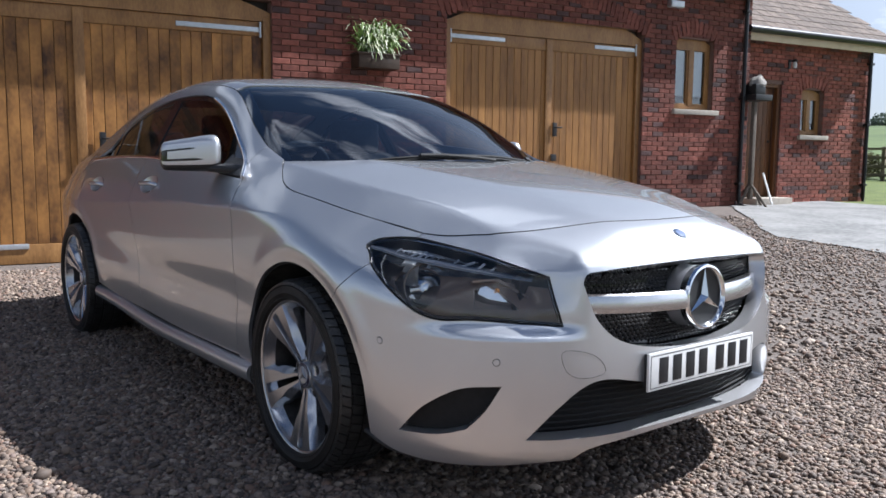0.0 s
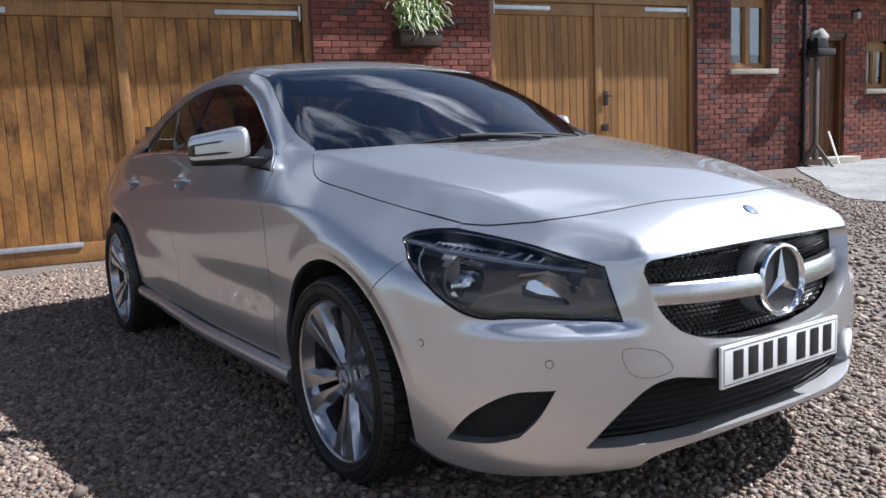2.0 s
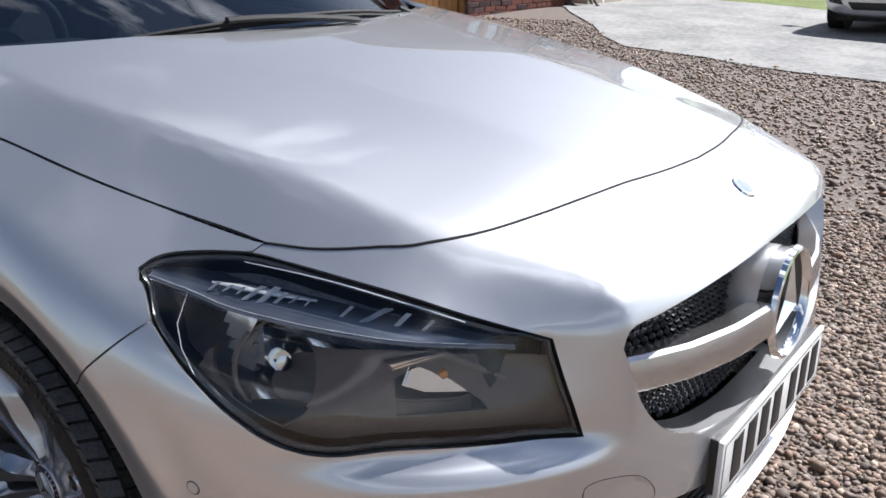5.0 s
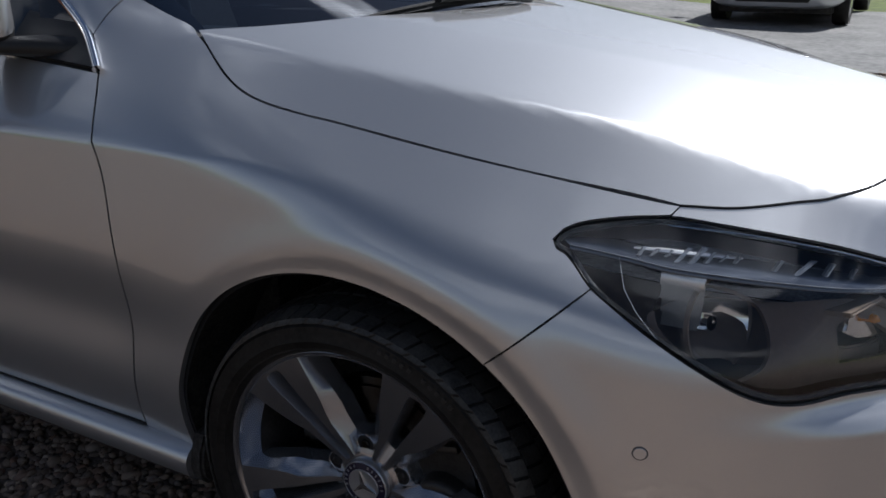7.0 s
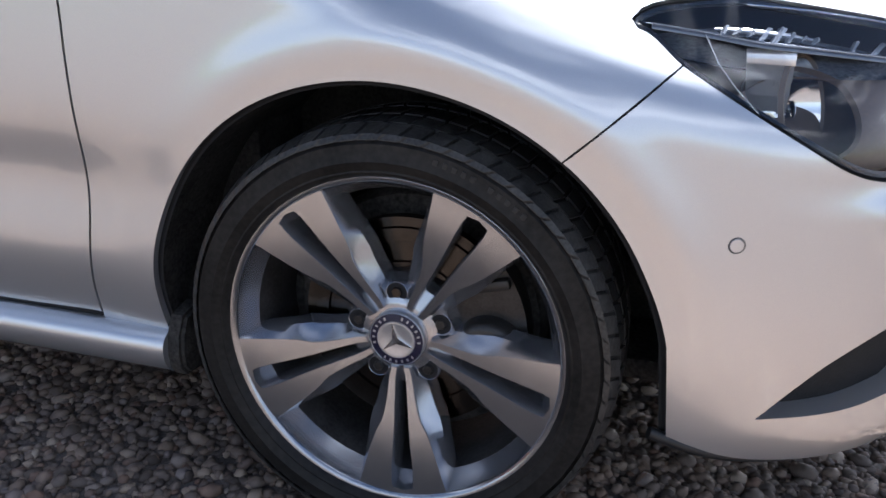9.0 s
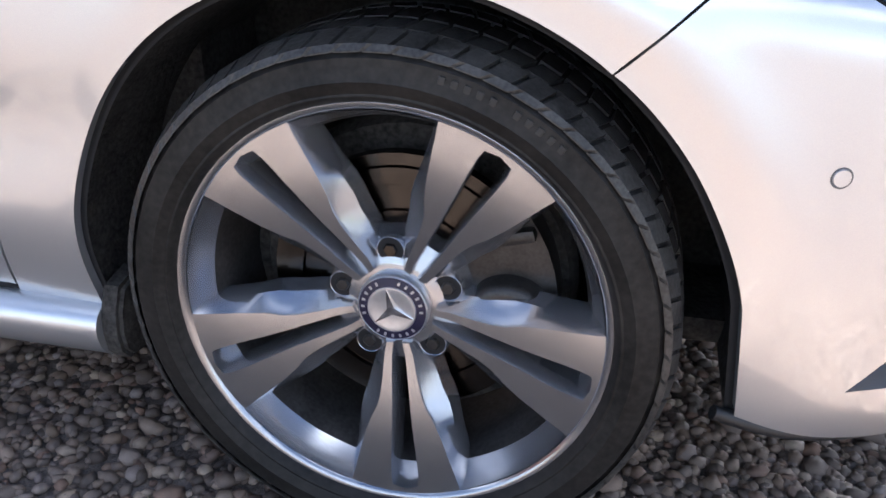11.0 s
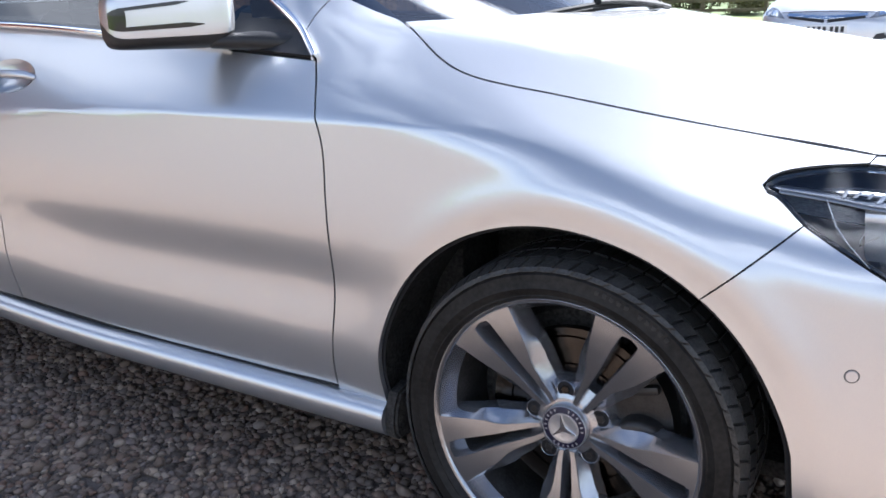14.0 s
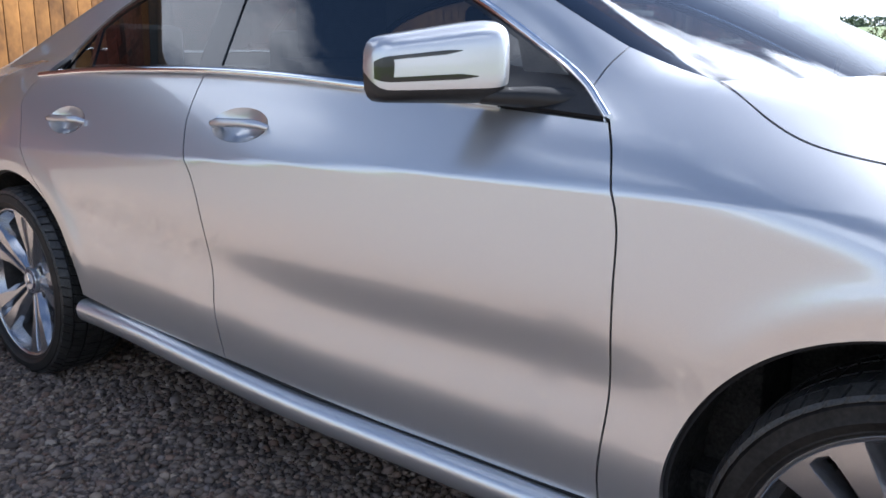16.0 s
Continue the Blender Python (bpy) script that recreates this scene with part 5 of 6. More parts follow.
    cal = prism([(.085 * math.cos(a), .085 * math.sin(a)) for a in np.linspace(-.55, .75, 9)] + [(.182 * math.cos(a), .182 * math.sin(a)) for a in np.linspace(.70, -.5, 9)], -.020, .03, "xz", .008)
    barrel = lathe([(0, -.050), (.020, -.050), (.027, -.0485), (.031, -.045), (.033, -.038), (.035, -.018)], 28)
    bmesh.ops.transform(barrel, matrix=Matrix.Translation((.128, 0, .004)) @ Matrix.Diagonal((1.25, 1, .95, 1)), verts=barrel.verts)
    bracket = box((.085, -.034, .044), (.172, -.004, .060), .006, m=Matrix.Rotation(radians(-14), 4, "Y"))
    sub("brake_caliper", join(cal, barrel, bracket), CALIPER, "dark brake caliper")
    for k in range(11):
        if k != 5:
            sub("sidewall_mark", box((-.0035, -.1118, .277), (.0035, -.109, .289), .001, m=Matrix.Rotation(radians(14 + 2.6 * k), 4, "Y")), MARK)
    sub("back_plate", lathe([(.0, .03), (.19, .03), (.2, .05)], 40), LINER)
    sub("disc_bell", lathe([(.0, -.0235), (.070, -.0235), (.0765, -.0225), (.0785, -.015)], 40), DISC, "bright disc hub")


for x in (0.0, -2.699):
    add_wheel(x, -.7745, 1, 4.5 if x == 0 else 20)
    add_wheel(x, .7745, -1, 31)


def arch_liner(x0, s):
    bm = bmesh.new()
    turn = np.linspace(radians(-14), radians(198), 61)
    rings = []
    for add, deep in ((.002, .012), (.004, .030), (.006, None), (-.33, None)):
        r = np.array([arch_r(math.degrees(a)) if x0 == 0 else .384 for a in turn]) + add
        u, w = x0 + r * np.cos(turn), .305 + r * np.sin(turn)
        y = -lay("side", np.stack([u, np.maximum(w, .19)], 1), "lower")[:, 1] - deep if deep else np.full(len(u), .50)
        rings.append([bm.verts.new((a, s * b, c)) for a, b, c in zip(u, y, w)])
    for a, b in zip(rings, rings[1:]):
        for i in range(60):
            bm.faces.new((a[i], a[i + 1], b[i + 1], b[i]))
    bmesh.ops.recalc_face_normals(bm, faces=bm.faces[:])
    return smooth_on(bm, 50)


for x0 in (0, -2.699):
    for s in (-1, 1):
        part("arch_liner", arch_liner(x0, s), LINER, car, "black wheel arch lining")

# ---- ground ----
GRAVEL = material("gravel_ground", (.120, .098, .083), rough=.95, vary=.40, scale=38, bump=1.0, bump_scale=45, tint=(.204, .168, .144))
LAWN = material("lawn", (.088, .128, .019), rough=.9, vary=.35, scale=3, bump=.8, bump_scale=60, tint=(.144, .180, .032))
FIELD = material("pasture", (.068, .108, .028), rough=.95, vary=.22, scale=.05, bump=.3, bump_scale=2, tint=(.104, .148, .040))
PAVED = material("worn_tarmac", (.200, .200, .196), rough=.92, vary=.22, scale=1.6, bump=.5, bump_scale=90, tint=(.288, .284, .272))


def pebble_material():
    """Stones of mixed colours, one for each loose piece."""
    m = material("pebble_stone", (.26, .23, .21), rough=.72, vary=.2, scale=60)
    nt = m.node_tree
    b = nt.nodes["Principled BSDF"]
    grain = b.inputs["Base Color"].links[0].from_socket
    geo, ramp, mix = nt.nodes.new("ShaderNodeNewGeometry"), nt.nodes.new("ShaderNodeValToRGB"), nt.nodes.new("ShaderNodeMix")
    shades = ((0, (0.066, 0.049, 0.038)), (0.18, (0.132, 0.100, 0.080)), (0.36, (0.190, 0.146, 0.117)), (0.5, (0.164, 0.114, 0.080)), (0.62, (0.237, 0.178, 0.136)), (0.74, (0.178, 0.106, 0.073)), (0.84, (0.211, 0.172, 0.151)), (0.93, (0.303, 0.229, 0.165)), (1, (0.382, 0.309, 0.243)))
    el = ramp.color_ramp.elements
    while len(el) < len(shades):
        el.new(.5)
    for e, (at, c) in zip(el, shades):
        e.position, e.color = at, (*c, 1)
    mix.data_type, mix.blend_type = "RGBA", "MULTIPLY"
    mix.inputs["Factor"].default_value = .55
    gain = nt.nodes.new("ShaderNodeMix")
    gain.data_type, gain.blend_type = "RGBA", "DIVIDE"
    gain.inputs["Factor"].default_value = 1.0
    gain.inputs["B"].default_value = (.26, .23, .21, 1)
    nt.links.new(geo.outputs["Random Per Island"], ramp.inputs["Fac"])
    nt.links.new(grain, gain.inputs["A"])
    nt.links.new(ramp.outputs["Color"], mix.inputs["A"])
    nt.links.new(gain.outputs["Result"], mix.inputs["B"])
    nt.links.new(mix.outputs["Result"], b.inputs["Base Color"])
    return m


PEBBLE = pebble_material()


def level(x, y):
    """Height of the ground."""
    x, y = np.asarray(x, float), np.asarray(y, float)
    z = .06 * ease(y, 3, 10) + .18 * ease(y, 3, 10) * ease(-x, .5, 5)
    z = z - .17 * ease(-x, 4.5, 6.8) * (1 - ease(y, 0, 5))
    z = z + .06 * ease(y, 15, 27) + .0495 * np.clip(y - 28, 0, 225)
    return z + .012 * np.sin(x * 1.7 + y * .9) * np.sin(y * 1.3 - x * .6) * ease(np.hypot(x + 1.3, y), 2.5, 4)


def sheet(name, xs, ys, mats, slot=None, lift=0.0, keep=None):
    gx, gy = np.meshgrid(xs, ys)
    gz = level(gx, gy) + lift
    v = np.stack([gx.ravel(), gy.ravel(), gz.ravel()], 1)
    n = len(xs)
    f, s = [], []
    for j in range(len(ys) - 1):
        for i in range(n - 1):
            cx, cy = (xs[i] + xs[i + 1]) / 2, (ys[j] + ys[j + 1]) / 2
            if keep and not keep(cx, cy):
                continue
            f.append((j * n + i, j * n + i + 1, (j + 1) * n + i + 1, (j + 1) * n + i))
            s.append(slot(cx, cy) if slot else 0)
    return mesh_of(name, v, f, mats, True, s)


axis_x = np.r_[-900, -400, -200, -120, -80, -50, -35, -25, -18, np.arange(-14, 14.1, .5), 18, 25, 35, 50, 80, 120, 200, 400, 900]
axis_y = np.r_[-900, -400, -200, -100, -50, -30, -20, -14, np.arange(-10, 30.1, .5), 32, 36, 42, 55, 75, 100, 130, 170, 215, 258, 262, 400, 900]
edge_y = lambda x: float(np.interp(x, [-7, -5.6, -4.3, -3.2, -1, 1.5, 6, 14], [11.5, 10.2, 8.6, 7.3, 6.75, 6.3, 5.9, 5.5]))
ground = part("ground", sheet("ground", axis_x, axis_y, [GRAVEL, LAWN, FIELD], lambda x, y: 2 if y > 28.2 else 1 if (y > 13.0 or x > 16 or y < -45 or x < -15) else 0))
tagged(ground, "grey-brown gravel drive running into grass and fields", "ground", kind="structure")


def yard_mesh():
    V, F = [], []
    xs = np.arange(-9, 16.1, .5)
    for x in xs:
        a = edge_y(x)
        for k in range(21):
            y = a + (13.1 - a) * k / 20 + (.05 * math.sin(x * 9) if k == 0 else 0)
            V.append((x, y, float(level(x, y)) + .014))
    for i in range(len(xs) - 1):
        for k in range(20):
            F.append((i * 21 + k, (i + 1) * 21 + k, (i + 1) * 21 + k + 1, i * 21 + k + 1))
    return mesh_of("pavement", V, F, PAVED, True)


tagged(part("pavement", yard_mesh()), "pale worn tarmac yard beyond the gravel", "pavement", kind="structure")


def pebbles(name, count, area_of, size, seed, fine=True):
    """Loose stones, each a small rounded lump of its own."""
    rng = np.random.default_rng(seed)
    bm = bmesh.new()
    if fine:
        bmesh.ops.create_icosphere(bm, subdivisions=1, radius=1)
    else:
        tips = [bm.verts.new(q) for q in ((1, 0, 0), (0, 1, 0), (-1, 0, 0), (0, -1, 0), (0, 0, 1), (0, 0, -1))]
        for k in range(4):
            bm.faces.new((tips[k], tips[(k + 1) % 4], tips[4]))
            bm.faces.new((tips[(k + 1) % 4], tips[k], tips[5]))
        bm.verts.index_update()
    bv = np.array([v.co for v in bm.verts])
    bf = np.array([[v.index for v in f.verts] for f in bm.faces])
    bm.free()
    xy = area_of(rng, count)
    count = len(xy)
    r = size * rng.lognormal(0, .28, count)
    sc = np.stack([r * rng.uniform(.85, 1.35, count), r * rng.uniform(.7, 1.0, count), r * rng.uniform(.45, .75, count)], 1)
    jit = 1 + rng.uniform(-.16, .16, (count, len(bv), 1))
    v = bv[None] * jit * sc[:, None]
    a = rng.uniform(0, math.tau, count)
    b = rng.normal(0, .30, count)
    ca, sa, cb, sb = np.cos(a), np.sin(a), np.cos(b), np.sin(b)
    x, y, z = v[..., 0], v[..., 1], v[..., 2]
    x, z = x * cb[:, None] - z * sb[:, None], x * sb[:, None] + z * cb[:, None]
    x, y = x * ca[:, None] - y * sa[:, None], x * sa[:, None] + y * ca[:, None]
    base = level(xy[:, 0], xy[:, 1]) + sc[:, 2] * rng.uniform(.05, .75, count)
    v = np.stack([x + xy[:, :1], y + xy[:, 1:2], z + base[:, None]], -1).reshape(-1, 3)
    f = (bf[None] + (np.arange(count) * len(bv))[:, None, None]).reshape(-1, 3)
    me = bpy.data.meshes.new(name)
    me.vertices.add(len(v))
    me.vertices.foreach_set("co", v.ravel())
    me.loops.add(f.size)
    me.loops.foreach_set("vertex_index", f.ravel().astype(np.int32))
    me.polygons.add(len(f))
    me.polygons.foreach_set("loop_start", np.arange(0, f.size, 3, dtype=np.int32))
    me.polygons.foreach_set("use_smooth", np.ones(len(f), bool))
    me.materials.append(PEBBLE)
    me.update()
    me.validate()
    return tagged(new(name, me), "loose rounded grey and brown pebbles", "gravel", kind="stuff")


spread = lambda x0, x1, y0, y1: lambda rng, n: np.stack([rng.uniform(x0, x1, n), rng.uniform(y0, y1, n)], 1) + rng.normal(0, .14, (n, 2))


def on_gravel(rng, n):
    q = np.stack([rng.uniform(-6.9, 5.0, n), rng.uniform(-3.2, 8.5, n)], 1)
    keep = q[:, 1] < np.interp(q[:, 0], [-7, -5.6, -4.3, -3.2, -1, 1.5, 6, 14], [11.5, 10.2, 8.6, 7.3, 6.75, 6.3, 5.9, 5.5]) + .1
    w = q + rng.normal(0, .2, q.shape)
    near = (w[:, 0] > -3.4) & (w[:, 0] < 1.2) & (np.abs(w[:, 1] + .7) < 1.2) | (w[:, 0] > .3) & (w[:, 0] < 2.6) & (np.abs(w[:, 1] - .55) < 2.05)
    return q[keep & ~near & (w[:, 1] > -2.3) & (w[:, 0] < 4.7)]


pebbles("gravel", 38000, spread(-3.4, 1.2, -1.9, -.5), .0099, 5)
pebbles("gravel", 50000, spread(.3, 2.6, -1.5, 2.6), .0094, 6)
pebbles("gravel", 36000, spread(-6.8, -3.0, -2.8, 1.2), .0110, 8, False)
pebbles("gravel", 76000, on_gravel, .0165, 7, False)

# ---- the brick outbuilding ----
OAK = material("oak_boards", (.280, .120, .027), rough=.55, vary=.26, scale=2.2, fine=.5, bump=.2, bump_scale=40, stretch=(3.2, 3.2, .35), obj=.12, tint=(.392, .190, .050))
OAKFRAME = material("oak_frame", (.269, .128, .038), rough=.5, vary=.2, scale=3, bump=.2, bump_scale=40, stretch=(2, 2, .6), tint=(.346, .179, .058))
OAKDARK = material("dark_oak_door", (.104, .040, .011), rough=.5, vary=.25, scale=3, stretch=(3, 3, .4), tint=(.176, .072, .022))
STAINED = material("weathered_oak_boards", (.192, .069, .014), rough=.6, vary=.45, scale=2.0, fine=.30, bump=.15, bump_scale=40, stretch=(1.5, 1.5, .9), obj=.12, tint=(.448, .210, .053))
BRICK = material("red_brick", (.188, .051, .034), rough=.9, vary=.28, scale=14, bump=.6, bump_scale=120, obj=.32, island=.30, tint=(.264, .092, .064))
BRICKDARK = material("burnt_brick", (.088, .046, .042), rough=.85, vary=.3, scale=14, bump=.6, bump_scale=120, obj=.3, island=.3)
MORTAR = material("mortar", (.176, .108, .084), rough=.95, vary=.2, scale=20, bump=.5, bump_scale=150)
STONE = material("sill_stone", (.384, .344, .288), rough=.85, vary=.15, scale=14, bump=.3, bump_scale=90)
STEEL = material("galvanised_steel", (.52, .54, .56), rough=.42, metal=.7, vary=.12, scale=20)
IRON = material("black_iron", (.015, .015, .016), rough=.45, vary=.2)
PIPE = material("black_pipe", (.012, .012, .013), rough=.35, vary=.1)
CREAM = material("cream_board", (.58, .47, .32), rough=.6, vary=.1)
TILE = material("clay_roof_tile", (.124, .092, .072), rough=.85, vary=.3, scale=8, bump=.4, bump_scale=60, obj=.25, island=.25)
PANE = glass("house_window_glass", (.80, .84, .86), ior=2.0)
# dark colour painted on flat sheets for the unlit space behind openings
ROOM_SHADE = material("painted_room_shade", (.06, .055, .05), rough=.9, vary=.2)
PALE_MATT = material("pale_matt", (.6, .6, .58), rough=.9, vary=.1)

ORIGIN = pose(-7.090, 1.089, 0, rz=81.27)  # along the wall, into the building, up


def at_wall(ob):
    ob.matrix_world = ORIGIN
    return ob


def wall_panel(name, s0, s1, z0, z1, y, holes, label, thick=.3):
    """Masonry core with real openings, from cells between the openings' edges."""
    bm = bmesh.new()
    us = sorted({s0, s1, *[h[0] for h in holes], *[h[1] for h in holes]})
    vs = sorted({z0, z1, *[h[2] for h in holes], *[h[3] for h in holes]})
    solid = lambda u, v: s0 < u < s1 and z0 < v < z1 and not any(a < u < b and c < v < d for a, b, c, d in holes)
    for i in range(len(us) - 1):
        for j in range(len(vs) - 1):
            if solid((us[i] + us[i + 1]) / 2, (vs[j] + vs[j + 1]) / 2):
                b = box((us[i], y + .008, vs[j]), (us[i + 1], y + thick, vs[j + 1]))
                me = bpy.data.meshes.new("t")
                b.to_mesh(me)
                b.free()
                bm.from_mesh(me)
                bpy.data.meshes.remove(me)
    ob = at_wall(part(name, bm, MORTAR))
    return tagged(ob, label, "wall", kind="structure")


brick_bm = box((-.1075, -.010, -.0325), (.1075, .03, .0325), .004, 1)
BRICK_MESH = []
for m in (BRICK, BRICKDARK):
    me = bpy.data.meshes.new("brick")
    brick_bm.to_mesh(me)
    me.materials.append(m)
    BRICK_MESH.append(me)
brick_bm.free()
rngb = random.Random(4)


def lay_bricks(wall, s0, s1, z0, z1, y, holes, parts_span):
    """Courses of stretchers: the best seen as objects, the rest in one mesh."""
    V, F, S = [], [], []
    bv = [tuple(v.co) for v in BRICK_MESH[0].vertices]
    bf = [tuple(p.vertices) for p in BRICK_MESH[0].polygons]
    made = 0
    row = 0
    z = z0 + .0375
    while z < z1:
        s = s0 + (.1125 if row % 2 else 0)
        while s < s1 + .1:
            a, b = max(s - .1075, s0), min(s + .1075, s1)
            for h0, h1, c, d in holes:
                if c - .03 < z < d + .03:
                    if a < h0 < b:
                        b = h0
                    elif a < h1 < b:
                        a = h1
                    elif h0 <= a and b <= h1:
                        a = b
            if b - a > .03:
                dark = rngb.random() < .17
                k = (b - a) / .215
                out = y + rngb.uniform(-.003, .003)
                if made < 150 and parts_span[0] < s < parts_span[1] and parts_span[2] < z < parts_span[3]:
                    o = new("brick", BRICK_MESH[dark])
                    o.parent = wall
                    o.location, o.scale = ((a + b) / 2, out, z), (k, 1, 1)
                    made += 1
                else:
                    base = len(V)
                    V += [((a + b) / 2 + p[0] * k, out + p[1], z + p[2]) for p in bv]
                    F += [tuple(i + base for i in f) for f in bf]
                    S += [int(dark)] * len(bf)
            s += .225
        z += .075
        row += 1
    rest = part("brickwork", mesh_of("brickwork", V, F, [BRICK, BRICKDARK], False, S), None, wall)
    tagged(rest, kind="stuff")


main_holes = [(-2.86, 1.40, -.6, 2.86), (3.80, 7.28, -.6, 2.98), (7.95, 8.78, 1.80, 2.93)]
annex_holes = [(9.98, 10.82, .35, 2.36), (11.35, 11.98, 1.46, 2.30)]
wall_main = wall_panel("wall_main", -6, 9.62, -.6, 3.9, 0, main_holes, "red brick outbuilding wall")
wall_annex = wall_panel("wall_annex", 9.62, 13.35, -.4, 3.25, .30, annex_holes, "red brick annex wall")
at_wall(tagged(part("wall_end", join(box((13.05, .62, -.4), (13.35, 5, 3.25)), box((-6, 4.7, -.6), (13.35, 5.0, 3.2)), box((-6, .31, -.6), (-5.7, 4.7, 3.8))), MORTAR), "plain outer wall", "wall", kind="structure"))
lay_bricks(wall_main, -6.0, -2.86, -.2, 3.85, 0, main_holes, (0, 0, 0, 0))
lay_bricks(wall_main, 1.40, 3.80, -.2, 3.85, 0, main_holes, (1.4, 3.8, 1.6, 2.9))
lay_bricks(wall_main, 7.28, 9.62, .1, 3.85, 0, main_holes, (7.3, 9.6, 1.0, 1.8))
lay_bricks(wall_main, 3.80, 7.28, 2.98, 3.85, 0, [], (0, 0, 0, 0))
lay_bricks(wall_main, -2.86, 1.40, 2.86, 3.85, 0, [], (0, 0, 0, 0))
lay_bricks(wall_annex, 9.62, 13.35, .1, 3.2, .30, annex_holes, (10.9, 13.3, .4, 1.45))


def arch_bricks(parent, s0, s1, z, rise, y):
    """Soldier bricks fanned over an opening."""
    n = int((s1 - s0) / .078)
    V, F = [], []
    for k in range(n):
        t = (k + .5) / n * 2 - 1
        s = (s0 + s1) / 2 + t * (s1 - s0) / 2
        zz = z + rise * (1 - t * t)
        lean = t * 2 * rise / ((s1 - s0) / 2) * .8
        b = len(V)
        for h in (-.014, .03):
            for dz in (0, .21):
                for ds in (-.033, .033):
                    V.append((s + ds * (1 + dz * .3) + lean * dz, y + h, zz + dz))
        F += [(b, b + 1, b + 3, b + 2), (b + 4, b + 6, b + 7, b + 5), (b, b + 4, b + 5, b + 1), (b + 2, b + 3, b + 7, b + 6), (b, b + 2, b + 6, b + 4), (b + 1, b + 5, b + 7, b + 3)]
    tagged(part("brick_arch", mesh_of("brick_arch", V, F, BRICK, False), None, parent), kind="stuff")


arch_bricks(wall_main, 3.72, 7.36, 2.86, .42, -.002)
arch_bricks(wall_main, -2.94, 1.48, 2.86, .45, -.002)
arch_bricks(wall_main, 7.90, 8.83, 2.86, .14, -.002)
arch_bricks(wall_annex, 11.30, 12.03, 2.24, .10, .298)


def arch_fill(s0, s1, z0, z1, rise, y0, y1):
    pts = [(s0, z0), (s1, z0)] + [((s0 + s1) / 2 + t * (s1 - s0) / 2, z1 + rise * (1 - t * t)) for t in np.linspace(1, -1, 21)]
    return prism(pts, y0, y1, "xz", .004)


def garage(name, s0, s1, z0, z1, wood, label, post, planks=.118):
    """A pair of boarded doors in an oak frame below a curved head."""
    g = at_wall(thing(name, label, "garage door"))
    y = .10
    kid = lambda n, bm, m, l="": part(n, bm, m, g, l)
    kid("frame_post", box((s0, y - .05, z0), (s0 + .09, y + .08, z1 + .05), .006), OAKFRAME)
    kid("frame_post", box((s1 - .09, y - .05, z0), (s1, y + .08, z1 + .05), .006), OAKFRAME)
    kid("frame_head", arch_fill(s0, s1, z1, z1 + .10, .42, y - .04, y + .07), OAKFRAME, "curved oak head panel")
    mid = (s0 + s1) / 2 if post is None else post
    for a, b in ((s0 + .095, mid - .004), (mid + .004, s1 - .095)):
        kid("top_rail", box((a, y - .012, z1 - .17), (b, y + .05, z1 - .004), .006), OAKFRAME)
        kid("bottom_rail", box((a, y - .016, z0 + .01), (b, y + .05, z0 + .22), .006), OAKFRAME)
        n = max(1, round((b - a) / planks))
        w = (b - a) / n
        if n:
            me = bpy.data.meshes.new("plank")
            pb = box((-w / 2 + .0022, y, z0 + .222), (w / 2 - .0022, y + .03, z1 - .172), .004, 1)
            pb.to_mesh(me)
            pb.free()
            me.materials.append(wood)
        for k in range(n):
            o = new("plank", me)
            o.parent = g
            o.location = (a + w * (k + .5), rngb.uniform(-.0015, .0015), 0)
    kid("centre_cover", box((mid - .055, y - .03, z0 + .02), (mid + .055, y - .002, z1 - .01), .006), OAKFRAME)
    # dark sheet stands in for the garage's inner shade
    kid("backing", box((s0, y + .085, z0), (s1, y + .10, z1 + .5)), ROOM_SHADE)
    return g


g1 = garage("garage_door", -2.86, 1.40, -.17, 2.62, STAINED, "pair of weathered oak garage doors with water stains", -.73)
g2 = garage("garage_door", 3.80, 7.28, .05, 2.74, OAK, "pair of honey-coloured oak garage doors", 5.55)


def strap(g, a, b, z, pin):
    s = part("hinge_strap", box((a, .070, z - .028), (b, .083, z + .028), .003), STEEL, g, "galvanised hinge strap")
    part("hinge_pin", tube([(pin, .065, z - .09), (pin, .065, z + .09)], .014, 8), STEEL, s)


strap(g1, .30, 1.28, 2.52, 1.28)
strap(g1, -2.75, -1.80, 2.50, -2.75)
strap(g1, -2.75, -1.30, .03, -2.75)
strap(g2, 3.90, 4.78, 2.66, 3.90)
strap(g2, 6.38, 7.18, 2.68, 7.18)


def pull(g, s, z):
    h = part("door_pull", box((s - .035, .045, z - .10), (s + .035, .072, z + .10), .006), IRON, g, "black iron handle")
    part("lever", tube([(s, .04, z + .03), (s, .0, z + .03), (s + .09, -.005, z + .03)], .011, 8), IRON, h)


pull(g1, -.52, 1.17)
pull(g2, 5.66, 1.44)
part("lock_plate", box((5.60, .055, .98), (5.70, .068, 1.08), .004), IRON, g2)


